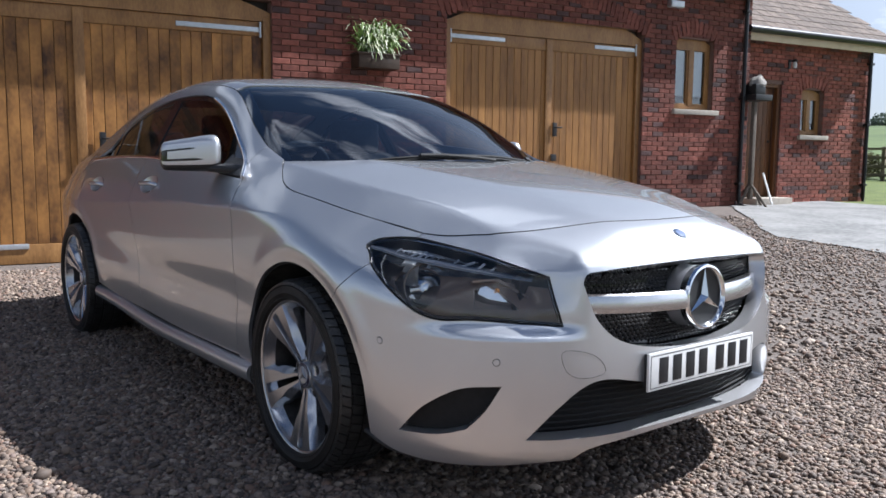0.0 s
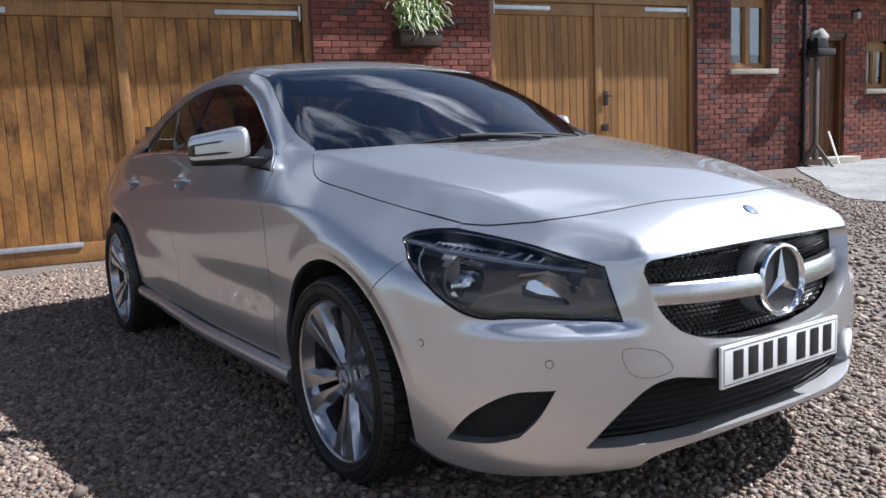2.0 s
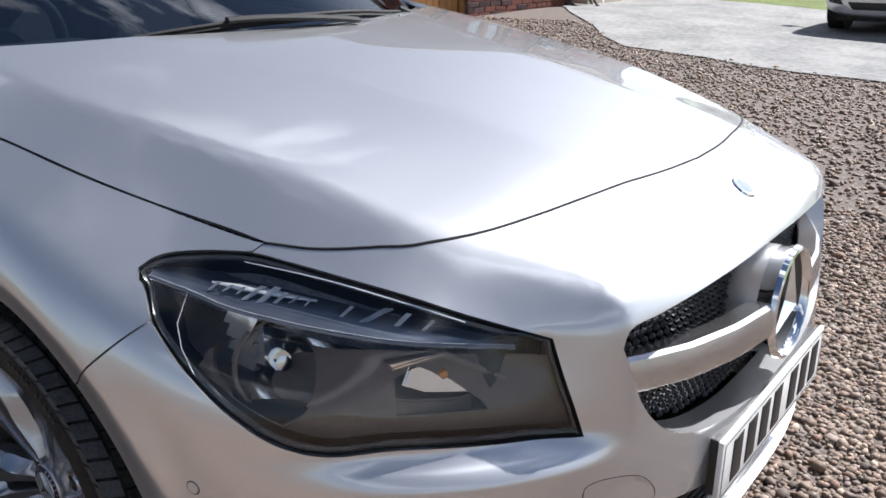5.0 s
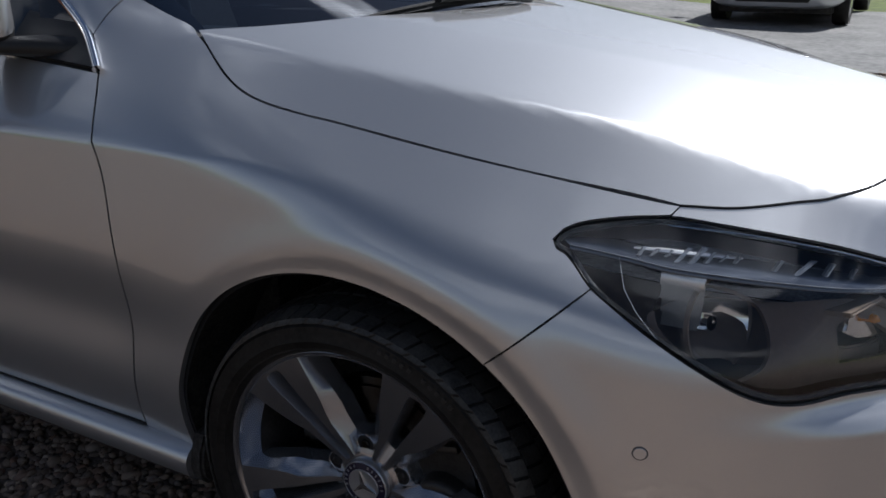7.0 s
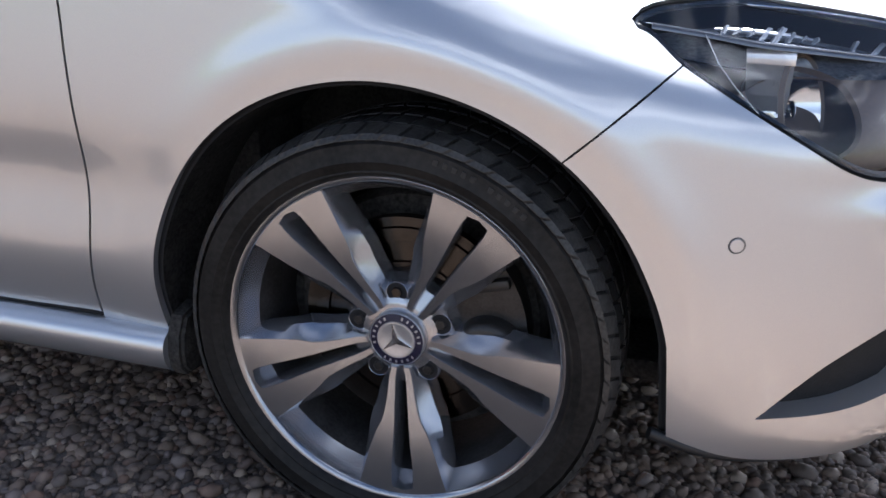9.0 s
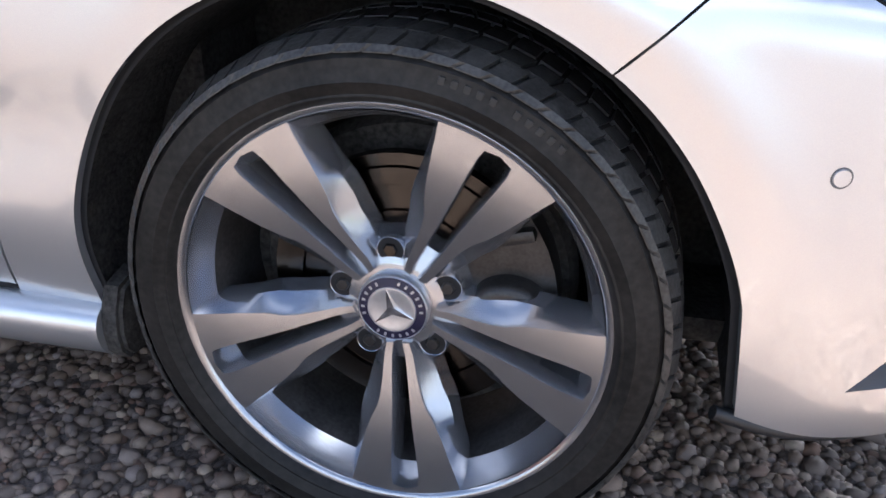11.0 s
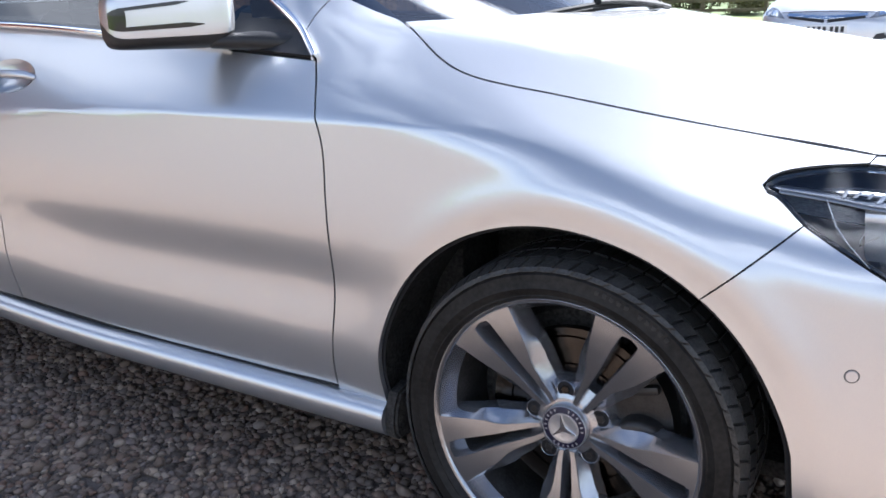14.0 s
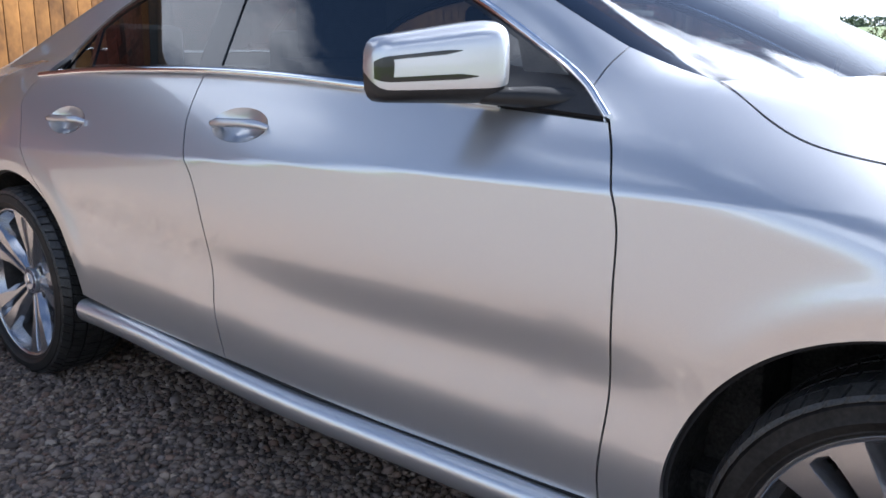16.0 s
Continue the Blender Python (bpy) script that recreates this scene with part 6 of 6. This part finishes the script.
def window(name, s0, s1, z0, z1, rise, y, kind_label):
    w = at_wall(thing(name, kind_label, "window", kind="structure"))
    kid = lambda n, bm, m, l="": part(n, bm, m, w, l)
    f = .055
    kid("frame_side", box((s0, y, z0), (s0 + f, y + .07, z1 + .02), .005), OAKFRAME)
    kid("frame_side", box((s1 - f, y, z0), (s1, y + .07, z1 + .02), .005), OAKFRAME)
    kid("frame_bottom", box((s0 + f, y, z0), (s1 - f, y + .07, z0 + .07), .005), OAKFRAME)
    kid("frame_head", arch_fill(s0, s1, z1 - .10, z1, rise, y, y + .07), OAKFRAME)
    mid = (s0 + s1) / 2
    kid("mullion", box((mid - .05, y - .006, z0 + .07), (mid + .05, y + .065, z1 - .09), .005), OAKFRAME)
    for a, b in ((s0 + f, mid - .05), (mid + .05, s1 - f)):
        kid("casement", join(box((a, y + .01, z0 + .07), (a + .03, y + .055, z1 - .1), .003), box((b - .03, y + .01, z0 + .07), (b, y + .055, z1 - .1), .003), box((a, y + .01, z0 + .07), (b, y + .055, z0 + .10), .003)), OAKFRAME)
        kid("pane", box((a + .03, y + .03, z0 + .10), (b - .03, y + .034, z1 - .1)), PANE)
        # pale panel close behind the glass, short of the lower edge
        kid("pane_back", box((a + .03, y + .055, z0 + .22), (b - .05, y + .06, z1 - .1)), PALE_MATT, "pale panel behind the pane")
    kid("window_sill", box((s0 - .06, y - .16, z0 - .085), (s1 + .10, y + .02, z0 - .004), .008), STONE, "pale stone sill")
    # flat dark sheet in place of a shaded room
    kid("room_shade", box((s0, y + .2, z0 - .05), (s1, y + .22, z1 + .2)), ROOM_SHADE)


window("window_1", 7.95, 8.78, 1.82, 2.86, .13, .09, "oak casement window with pale stone sill")
window("window_2", 11.35, 11.98, 1.48, 2.22, .10, .39, "small oak casement window with stone sill")

door = at_wall(thing("door_1", "dark oak plank door in a pale frame", "door", kind="structure"))
for a, b, n in ((9.98, 10.04, "frame_post"), (10.76, 10.82, "frame_post")):
    part(n, box((a, .34, .35), (b, .42, 2.36), .005), OAKDARK, door)
part("frame_head", box((10.04, .34, 2.30), (10.76, .42, 2.36), .005), OAKDARK, door)
for k in range(6):
    part("door_plank", box((10.045 + k * .119, .44, .37), (10.16 + k * .119, .48, 2.29), .005), OAKDARK, door)
part("knob", lathe([(0, -.03), (.02, -.025), (.024, -.01), (.012, 0)], 16), IRON, door).location = (10.68, .44, 1.35)
step = at_wall(tagged(part("door_step", join(box((9.94, -.02, .12), (10.86, .33, .36), .012), box((10.0, -.42, .10), (11.0, -.02, .235), .012)), STONE), "two worn stone steps at the door", "step", kind="structure"))

# pipes, gutter, roof
def pipe(s, y, z0, z1, shoe=True):
    p = at_wall(thing("downpipe", "black round rainwater downpipe on the wall", "downpipe"))
    part("pipe", tube([(s, y, z1), (s, y, z0 + .15), (s, y - .02, z0 + .06), (s, y - .14, z0 + .01)], .036, 12), PIPE, p)
    for z in np.linspace(z0 + .4, z1 - .3, 3):
        part("clip", box((s - .055, y - .045, z - .02), (s + .055, y + .07, z + .02), .006), PIPE, p)


pipe(9.44, -.06, .22, 3.75)
pipe(13.22, .24, .16, 3.15)
roof_a = at_wall(thing("roof_annex", "brown clay tiled lean-to roof with black gutter", "roof", kind="structure"))
slope_a = radians(33)
part("roof_deck", box((9.62, 0, -.05), (13.55, 4.6, -.012), 0, 1, Matrix.Translation((0, .02, 3.24)) @ Matrix.Rotation(slope_a, 4, "X")), MORTAR, roof_a)
tb = box((-.131, -.02, 0), (.131, .33, .016), .005, 1)
for v in tb.verts:
    v.co.z += .012 * math.cos(v.co.x / .131 * math.pi * .5) + (.012 if v.co.y < .1 else 0)
me = bpy.data.meshes.new("roof_tile")
tb.to_mesh(me)
tb.free()
me.materials.append(TILE)
for j in range(13):
    for i in range(15):
        o = new("roof_tile", me)
        o.parent = roof_a
        o.matrix_local = Matrix.Translation((0, .02, 3.24)) @ Matrix.Rotation(slope_a, 4, "X") @ Matrix.Translation((9.75 + i * .268 + (.134 if j % 2 else 0), j * .265, rngb.uniform(0, .004)))
part("fascia", box((9.62, .04, 3.03), (13.45, .07, 3.21), .004), CREAM, roof_a, "cream fascia board")
part("gutter", tube([(9.55, -.03, 3.20), (13.6, -.03, 3.20)], .06, 10), PIPE, roof_a, "black gutter")
part("soffit", box((9.62, .03, 3.17), (13.45, .31, 3.20)), CREAM, roof_a)
roof_m = at_wall(thing("roof_main", "tiled main roof with deep eaves", "roof", kind="structure"))
part("roof_deck", box((-6.4, -.32, 3.84), (9.72, 5.3, 3.92), .01, 1, Matrix.Translation((0, -.32, 3.84)) @ Matrix.Rotation(radians(14), 4, "X") @ Matrix.Translation((0, .32, -3.84))), TILE, roof_m)
part("eaves_board", box((-6.4, -.31, 3.68), (9.72, -.28, 3.86), .004), PIPE, roof_m)
part("eaves_soffit", box((-6.4, -.28, 3.70), (9.72, .02, 3.73)), OAKFRAME, roof_m)

# wall fittings
lamp = at_wall(thing("wall_lantern", "small black wall lantern", "lamp"))
part("bracket", join(box((10.94, .27, 2.64), (11.0, .31, 2.80), .008), box((10.955, .16, 2.76), (10.985, .28, 2.785), .004)), IRON, lamp)
part("lantern_glass", lathe([(.0, .04), (.03, .045), (.038, .10), (.03, .15), (0, .16)], 14, "z"), PALE_MATT, lamp).location = (10.97, .17, 2.60)
part("lantern_cap", lathe([(0, .05), (.03, .035), (.052, .0), (.048, -.01)], 14, "z"), IRON, lamp).location = (10.97, .17, 2.76)
flood = at_wall(thing("flood_light", "white rounded security light under the eaves", "lamp"))
part("lamp_body", box((7.70, -.13, 3.36), (7.98, -.012, 3.47), .03, 3), STEEL, flood)
part("lamp_bracket", box((7.80, -.03, 3.44), (7.88, -.01, 3.56), .004), IRON, flood)

# hanging planter
LEAF = material("planter_leaf", (.075, .17, .022), rough=.5, vary=.35, scale=4, island=.35, tint=(.26, .38, .09))
PALE = material("variegated_leaf", (.62, .64, .42), rough=.5, vary=.2, island=.25)
planter = at_wall(thing("wall_planter", "wooden wall trough with trailing variegated plants", "planter"))
part("trough", join(box((2.42, -.26, 2.12), (2.98, -.005, 2.30), .012), box((2.40, -.27, 2.285), (3.0, -.004, 2.31), .006)), material("dark_trough_wood", (.045, .026, .014), rough=.7, vary=.3, scale=8, stretch=(.5, 2, 2)), planter, "dark wooden trough")


def strands(seed, count):
    rng = random.Random(seed)
    V, F, S = [], [], []
    for _ in range(count):
        s, a = rng.uniform(2.48, 2.92), rng.uniform(0, math.tau)
        reach, up, hang = rng.uniform(.06, .30), rng.uniform(.10, .42), rng.uniform(.0, .26)
        w = rng.uniform(.010, .024)
        pts = []
        for k in range(7):
            t = k / 6
            pts.append(Vector((s + math.cos(a) * reach * t, -.13 - abs(math.sin(a)) * reach * t * .9, 2.34 + up * math.sin(t * 1.9) - hang * t * t)))
        side = Vector((-math.sin(a), math.cos(a) * .3, .2)).normalized() * w
        b = len(V)
        for k, p in enumerate(pts):
            V += [p - side * (1 - k / 7), p + side * (1 - k / 7)]
        for k in range(6):
            F.append((b + 2 * k, b + 2 * k + 1, b + 2 * k + 3, b + 2 * k + 2))
            S.append(1 if k > 3 and rng.random() < .35 else 0)
    return mesh_of("foliage", V, F, [LEAF, PALE], True, S)


tagged(part("foliage", strands(3, 330), None, planter, "trailing green and white leaves"), kind="stuff")

# bird table by the door
GREYWOOD = material("grey_weathered_wood", (.15, .125, .10), rough=.9, vary=.3, scale=6, bump=.3, bump_scale=50, stretch=(2, 2, .5))
GREYCLOTH = material("weathered_cloth", (.26, .245, .22), rough=.9, vary=.3, scale=12, bump=.5, bump_scale=40)
table = at_wall(thing("bird_table", "weathered wooden bird table with a dark tray", "bird table"))
part("post", box((9.785, -.135, .36), (9.855, -.065, 2.0), .008), GREYWOOD, table)
for a, b in (((9.55, -.1, .24), (9.82, -.1, .62)), ((10.12, -.1, .24), (9.82, -.1, .62)), ((9.82, -.45, .24), (9.82, -.1, .62)), ((9.82, .22, .24), (9.82, -.08, .62))):
    part("leg", tube([a, b], .022, 6), GREYWOOD, table)
part("tray", box((9.62, -.30, 2.0), (10.02, .10, 2.10), .01), IRON, table, "dark tray")
part("hopper", box((9.70, -.22, 2.10), (9.94, .02, 2.28), .02), IRON, table)
drape = lathe([(0, .09), (.07, .085), (.13, .03), (.17, -.05), (.16, -.08)], 16, "z")
for q in drape.verts:
    q.co.z += .035 * math.sin(q.co.x * 31) * math.cos(q.co.y * 27) + .18 * q.co.x
    q.co.y *= .8
part("cover", drape, GREYCLOTH, table, "crumpled pale cloth cover").location = (9.86, -.10, 2.32)
for o in table.children:
    o.location.x -= .15
board = at_wall(thing("leaning_board", "white painted board leaning by the door", "board"))
part("plank", tube([(9.99, -.30, .27), (9.93, -.13, .80)], .03, 6, flat=.5), PALE_MATT, board)

# ---- beyond the yard ----
FENCEWOOD = material("fence_wood", (.160, .132, .088), rough=.9, vary=.35, scale=5, bump=.4, bump_scale=40)
fence = thing("fence", "post and rail timber fence along the field", "fence")
posts_x = [-26 + 2.1 * k for k in range(28)]
for x in posts_x:
    z = float(level(x, 28.2))
    part("post", box((x - .06, 28.15, z - .2), (x + .06, 28.25, z + 1.20), .012), FENCEWOOD, fence)
for h in (.20, .50, .82, 1.12):
    for a, b in zip(posts_x[::2], posts_x[2::2]):
        part("rail", box((a, 28.10, float(level(a, 28.2)) + h - .045 + rngb.uniform(-.012, .012)), (b, 28.145, float(level(a, 28.2)) + h + .045), .008), FENCEWOOD, fence)

SHRUB = material("shrub_leaf", (.160, .168, .072), rough=.8, vary=.4, scale=1.5, island=.4, tint=(.256, .248, .120))
WOODS = material("far_woodland", (.160, .196, .152), rough=.95, vary=.3, scale=.08, island=.25, tint=(.224, .264, .200))


def leaves(centres, spread, size, count, seed, mat, name):
    """Ragged masses of small leaves round the given centres."""
    rng = np.random.default_rng(seed)
    V = []
    for c, (sx, sy, sz) in zip(centres, spread):
        d = rng.normal(size=(count, 3))
        d /= np.linalg.norm(d, axis=1, keepdims=True)
        lump = 1 + .28 * np.sin(d[:, 0] * 5 + c[0]) * np.sin(d[:, 1] * 4 + c[1]) + .18 * np.sin(d[:, 2] * 9 + c[0] * 2)
        p = d * (rng.uniform(.35, 1, (count, 1)) ** .5) * lump[:, None] * (sx, sy, sz) + c
        p[:, 2] = np.maximum(p[:, 2], c[2] - sz * .85)
        a, b = rng.normal(size=(count, 3)), rng.normal(size=(count, 3))
        a /= np.linalg.norm(a, axis=1, keepdims=True)
        b = np.cross(a, b)
        b /= np.linalg.norm(b, axis=1, keepdims=True)
        s = size * rng.uniform(.5, 1.4, (count, 1))
        V.append(np.stack([p + a * s, p + b * s * .6, p - a * s, p - b * s * .6], 1).reshape(-1, 3))
    V = np.vstack(V)
    F = np.arange(len(V)).reshape(-1, 4)
    return mesh_of(name, V, F, mat, False)


rs = random.Random(8)
for x, h in ((-14.2, .8), (-12.2, .9), (-10.6, 1.0), (-9.3, .7), (-8.1, 1.7), (-7.1, 1.8), (-5.9, .9), (-3.4, .7), (1.5, .8)):
    y = 29.0 + rs.uniform(-.2, .5)
    z = float(level(x, y))
    c = [(x + rs.uniform(-.5, .5), y + rs.uniform(-.3, .3), z + h * rs.uniform(.42, .6)) for _ in range(4)]
    b = part("shrub", leaves(c, [(.42, .4, h * rs.uniform(.42, .6)) for _ in c], .042, 1300, int(x * 10) + 300, SHRUB, "shrub"))
    tagged(b, "loose olive green shrub growing behind the fence", "shrub", group="shrubs along the fence")
far_c, far_s = [], []
for k in range(110):
    x = -260 + k * 4.0 + rs.uniform(-2, 2)
    y = rs.choice((256, 262, 270)) + rs.uniform(-3, 3)
    h = rs.uniform(.7, 2.4)
    far_c.append((x, y, float(level(x, y)) + h * .6))
    far_s.append((rs.uniform(2, 5), 2.5, h))
tagged(part("far_trees", leaves(far_c, far_s, .55, 260, 12, WOODS, "far_trees")), "distant hedges and woodland on the skyline", "woods", kind="stuff")
# distance haze is painted into the hills' flat blue-grey colour
hill = part("backdrop", prism([(-900, 6)] + [(x, 27 + 4 * math.sin(x * .006) + 2 * math.sin(x * .017 + 1)) for x in range(-880, 900, 40)] + [(900, 6)], 640, 660, "xz"), material("haze_tinted_hills", (.17, .22, .24), rough=1, vary=.2, scale=.02))
tagged(hill, "hills on the horizon with blue haze in their colour", "hills", kind="structure")


# ---- parked cars in the yard ----
SILVER2 = material("light_silver_paint", (.62, .63, .65), rough=.3, metal=.6, coat=1.0, vary=.02)


def loft(rows, cap=True):
    bm = bmesh.new()
    rings = [[bm.verts.new(p) for p in r] for r in rows]
    for a, b in zip(rings, rings[1:]):
        for i in range(len(a)):
            j = (i + 1) % len(a)
            bm.faces.new((a[i], a[j], b[j], b[i]))
    if cap:
        bm.faces.new(rings[0][::-1])
        bm.faces.new(rings[-1])
    bmesh.ops.recalc_face_normals(bm, faces=bm.faces[:])
    return smooth_on(bm, 40)


def ring_at(x, w, z0, z1, p=4.0, n=28):
    zc, hz = (z0 + z1) / 2, (z1 - z0) / 2
    out = []
    for k in range(n):
        a = k * math.tau / n
        c, s = math.cos(a), math.sin(a)
        out.append((x, w * math.copysign(abs(c) ** (2 / p), c), zc + hz * math.copysign(abs(s) ** (2 / p), s)))
    return out


ROWS = ((-.01, .55, .34, .56), (-.05, .70, .25, .66), (-.14, .80, .22, .74), (-.30, .85, .20, .83), (-.60, .865, .20, .92), (-1.0, .87, .20, .98), (-1.6, .875, .20, 1.0), (-2.6, .875, .20, 1.02), (-3.4, .86, .22, 1.04), (-3.9, .82, .25, 1.02), (-4.15, .72, .3, .95), (-4.2, .6, .4, .85))


def front_x(y, z):
    """How far forward the nose reaches at a height and a distance from the middle."""
    for x in np.linspace(-.01, -.9, 179):
        w, z0, z1 = (float(np.interp(-x, [-r[0] for r in ROWS], [r[k] for r in ROWS])) for k in (1, 2, 3))
        if (y / w) ** 4 + ((z - (z0 + z1) / 2) / ((z1 - z0) / 2)) ** 4 < 1:
            return x
    return -.9


def nose_patch(corners, proud=.012, n=6):
    """A fitting that follows the nose, between four corners given as (sideways, up)."""
    bm = bmesh.new()
    a, b, c, d = (np.array(q, float) for q in corners)
    rows = []
    for i in range(n + 1):
        u = i / n
        row = []
        for k in range(n + 1):
            q = (a * (1 - u) + b * u) * (1 - k / n) + (d * (1 - u) + c * u) * k / n
            row.append((front_x(q[0], q[1]), q[0], q[1]))
        rows.append(row)
    top = [[bm.verts.new((x + proud, y, z)) for x, y, z in r] for r in rows]
    low = [[bm.verts.new((x - .02, y, z)) for x, y, z in r] for r in rows]
    for i in range(n):
        for k in range(n):
            bm.faces.new((top[i][k], top[i + 1][k], top[i + 1][k + 1], top[i][k + 1]))
    ring = lambda g: [g[i][0] for i in range(n)] + [g[n][k] for k in range(n)] + [g[i][n] for i in range(n, 0, -1)] + [g[0][k] for k in range(n, 0, -1)]
    t, l = ring(top), ring(low)
    for i in range(len(t)):
        j = (i + 1) % len(t)
        bm.faces.new((t[i], t[j], l[j], l[i]))
    bmesh.ops.recalc_face_normals(bm, faces=bm.faces[:])
    return smooth_on(bm, 35)


LAMPGLASS = material("hatch_lamp_glass", (.30, .32, .35), rough=.12, metal=.6, vary=.3, scale=14, coat=.8)


def hatchback(paint, label):
    """Compact hatchback; it faces +x, its nose at x = 0."""
    h = thing("hatchback", label, "car", group="cars parked in the yard")
    kid = lambda n, bm, m, l="", o=None: part(n, bm, m, o or h, l)
    body_rows = [ring_at(*r) for r in ROWS]
    kid("body", loft(body_rows), paint)
    cab = [ring_at(x, w, .85, z1, 3.2) for x, w, z1 in ((-1.02, .72, .98), (-1.4, .70, 1.18), (-1.85, .66, 1.38), (-2.3, .64, 1.45), (-2.9, .63, 1.44), (-3.5, .62, 1.34), (-3.95, .60, 1.1), (-4.1, .58, .95))]
    kid("cabin", loft(cab), GLOSSBLACK, "dark glazed cabin")
    kid("roof", loft([ring_at(x, w, z1 - .05, z1 + .012, 3) for x, w, z1 in ((-1.86, .60, 1.385), (-2.3, .62, 1.455), (-2.9, .61, 1.445), (-3.5, .58, 1.345))]), paint)
    for s in (-1, 1):
        kid("pillar", tube([(-1.05, s * .71, .98), (-1.45, s * .695, 1.20), (-1.88, s * .63, 1.39)], .035, 8), paint)
        hl = kid("headlight", nose_patch([(s * .50, .63), (s * .79, .67), (s * .80, .80), (s * .62, .75)]), LAMPGLASS, "clear headlight")
        kid("lamp_bowl", nose_patch([(s * .60, .665), (s * .69, .68), (s * .69, .74), (s * .61, .725)], .018), CHROME, "", hl)
        kid("fog_recess", nose_patch([(s * .55, .36), (s * .74, .39), (s * .78, .47), (s * .60, .44)], .006), BLACK)
        kid("grille", nose_patch([(s * .02, .575), (s * .46, .635), (s * .45, .665), (s * .02, .625)], .006), BLACK, "dark slatted grille")
        kid("grille_bar", nose_patch([(s * .0, .62), (s * .48, .665), (s * .47, .70), (s * .0, .665)], .014), CHROME, "bright grille bar")
        m = kid("door_mirror", box((-1.30, min(s * .90, s * 1.06), .98), (-1.18, max(s * .90, s * 1.06), 1.12), .04, 3), paint)
        kid("mirror_arm", box((-1.26, min(s * .80, s * .92), .98), (-1.20, max(s * .80, s * .92), 1.02), .008), BLACK, "", m)
    kid("lower_intake", nose_patch([(-.44, .31), (.44, .31), (.50, .40), (-.50, .40)], .006), BLACK)
    kid("bonnet_joint", tube([(front_x(y, .70 + .02 * (1 - (y / .6) ** 2)) + .004, y, .70 + .02 * (1 - (y / .6) ** 2)) for y in np.linspace(-.6, .6, 15)], .004, 5), GAP)
    pl = kid("number_plate", box((-.02, -.26, .44), (.006, .26, .55), .004), PLATE, "white plate with plain dark bars")
    for k in range(7):
        y = -.215 + k * .064 + (.02 if k > 3 else 0)
        kid("plate_bar", box((.006, y, .458), (.0085, y + .04, .532)), INK, "", pl)
    for x in (-.78, -3.38):
        for s in (-1, 1):
            w = kid("wheel", lathe([(.0, -.10), (.12, -.10), (.20, -.095), (.215, -.085)], 24), ALU)
            w.location = (x, s * .77, .315)
            if s > 0:
                w.rotation_euler = (0, 0, math.pi)
            kid("tyre", lathe([(.21, -.08), (.235, -.105), (.30, -.10), (.315, -.07), (.315, .07), (.30, .10), (.21, .09)], 28), RUBBER, "", w)
    kid("underside", box((-4.0, -.70, .16), (-.25, .70, .30), .02), LINER)
    return h


hz = float(level(-.85, 12.5)) + .014
h1 = hatchback(SILVER2, "light silver hatchback parked facing the drive")
h1.matrix_world = pose(-.93, 9.9, hz, rz=-92)
h2 = copy_thing(h1, pose(1.85, 9.5, float(level(1.85, 11)) + .014, rz=-93))
tagged(h2, "light silver hatchback parked in the far yard")
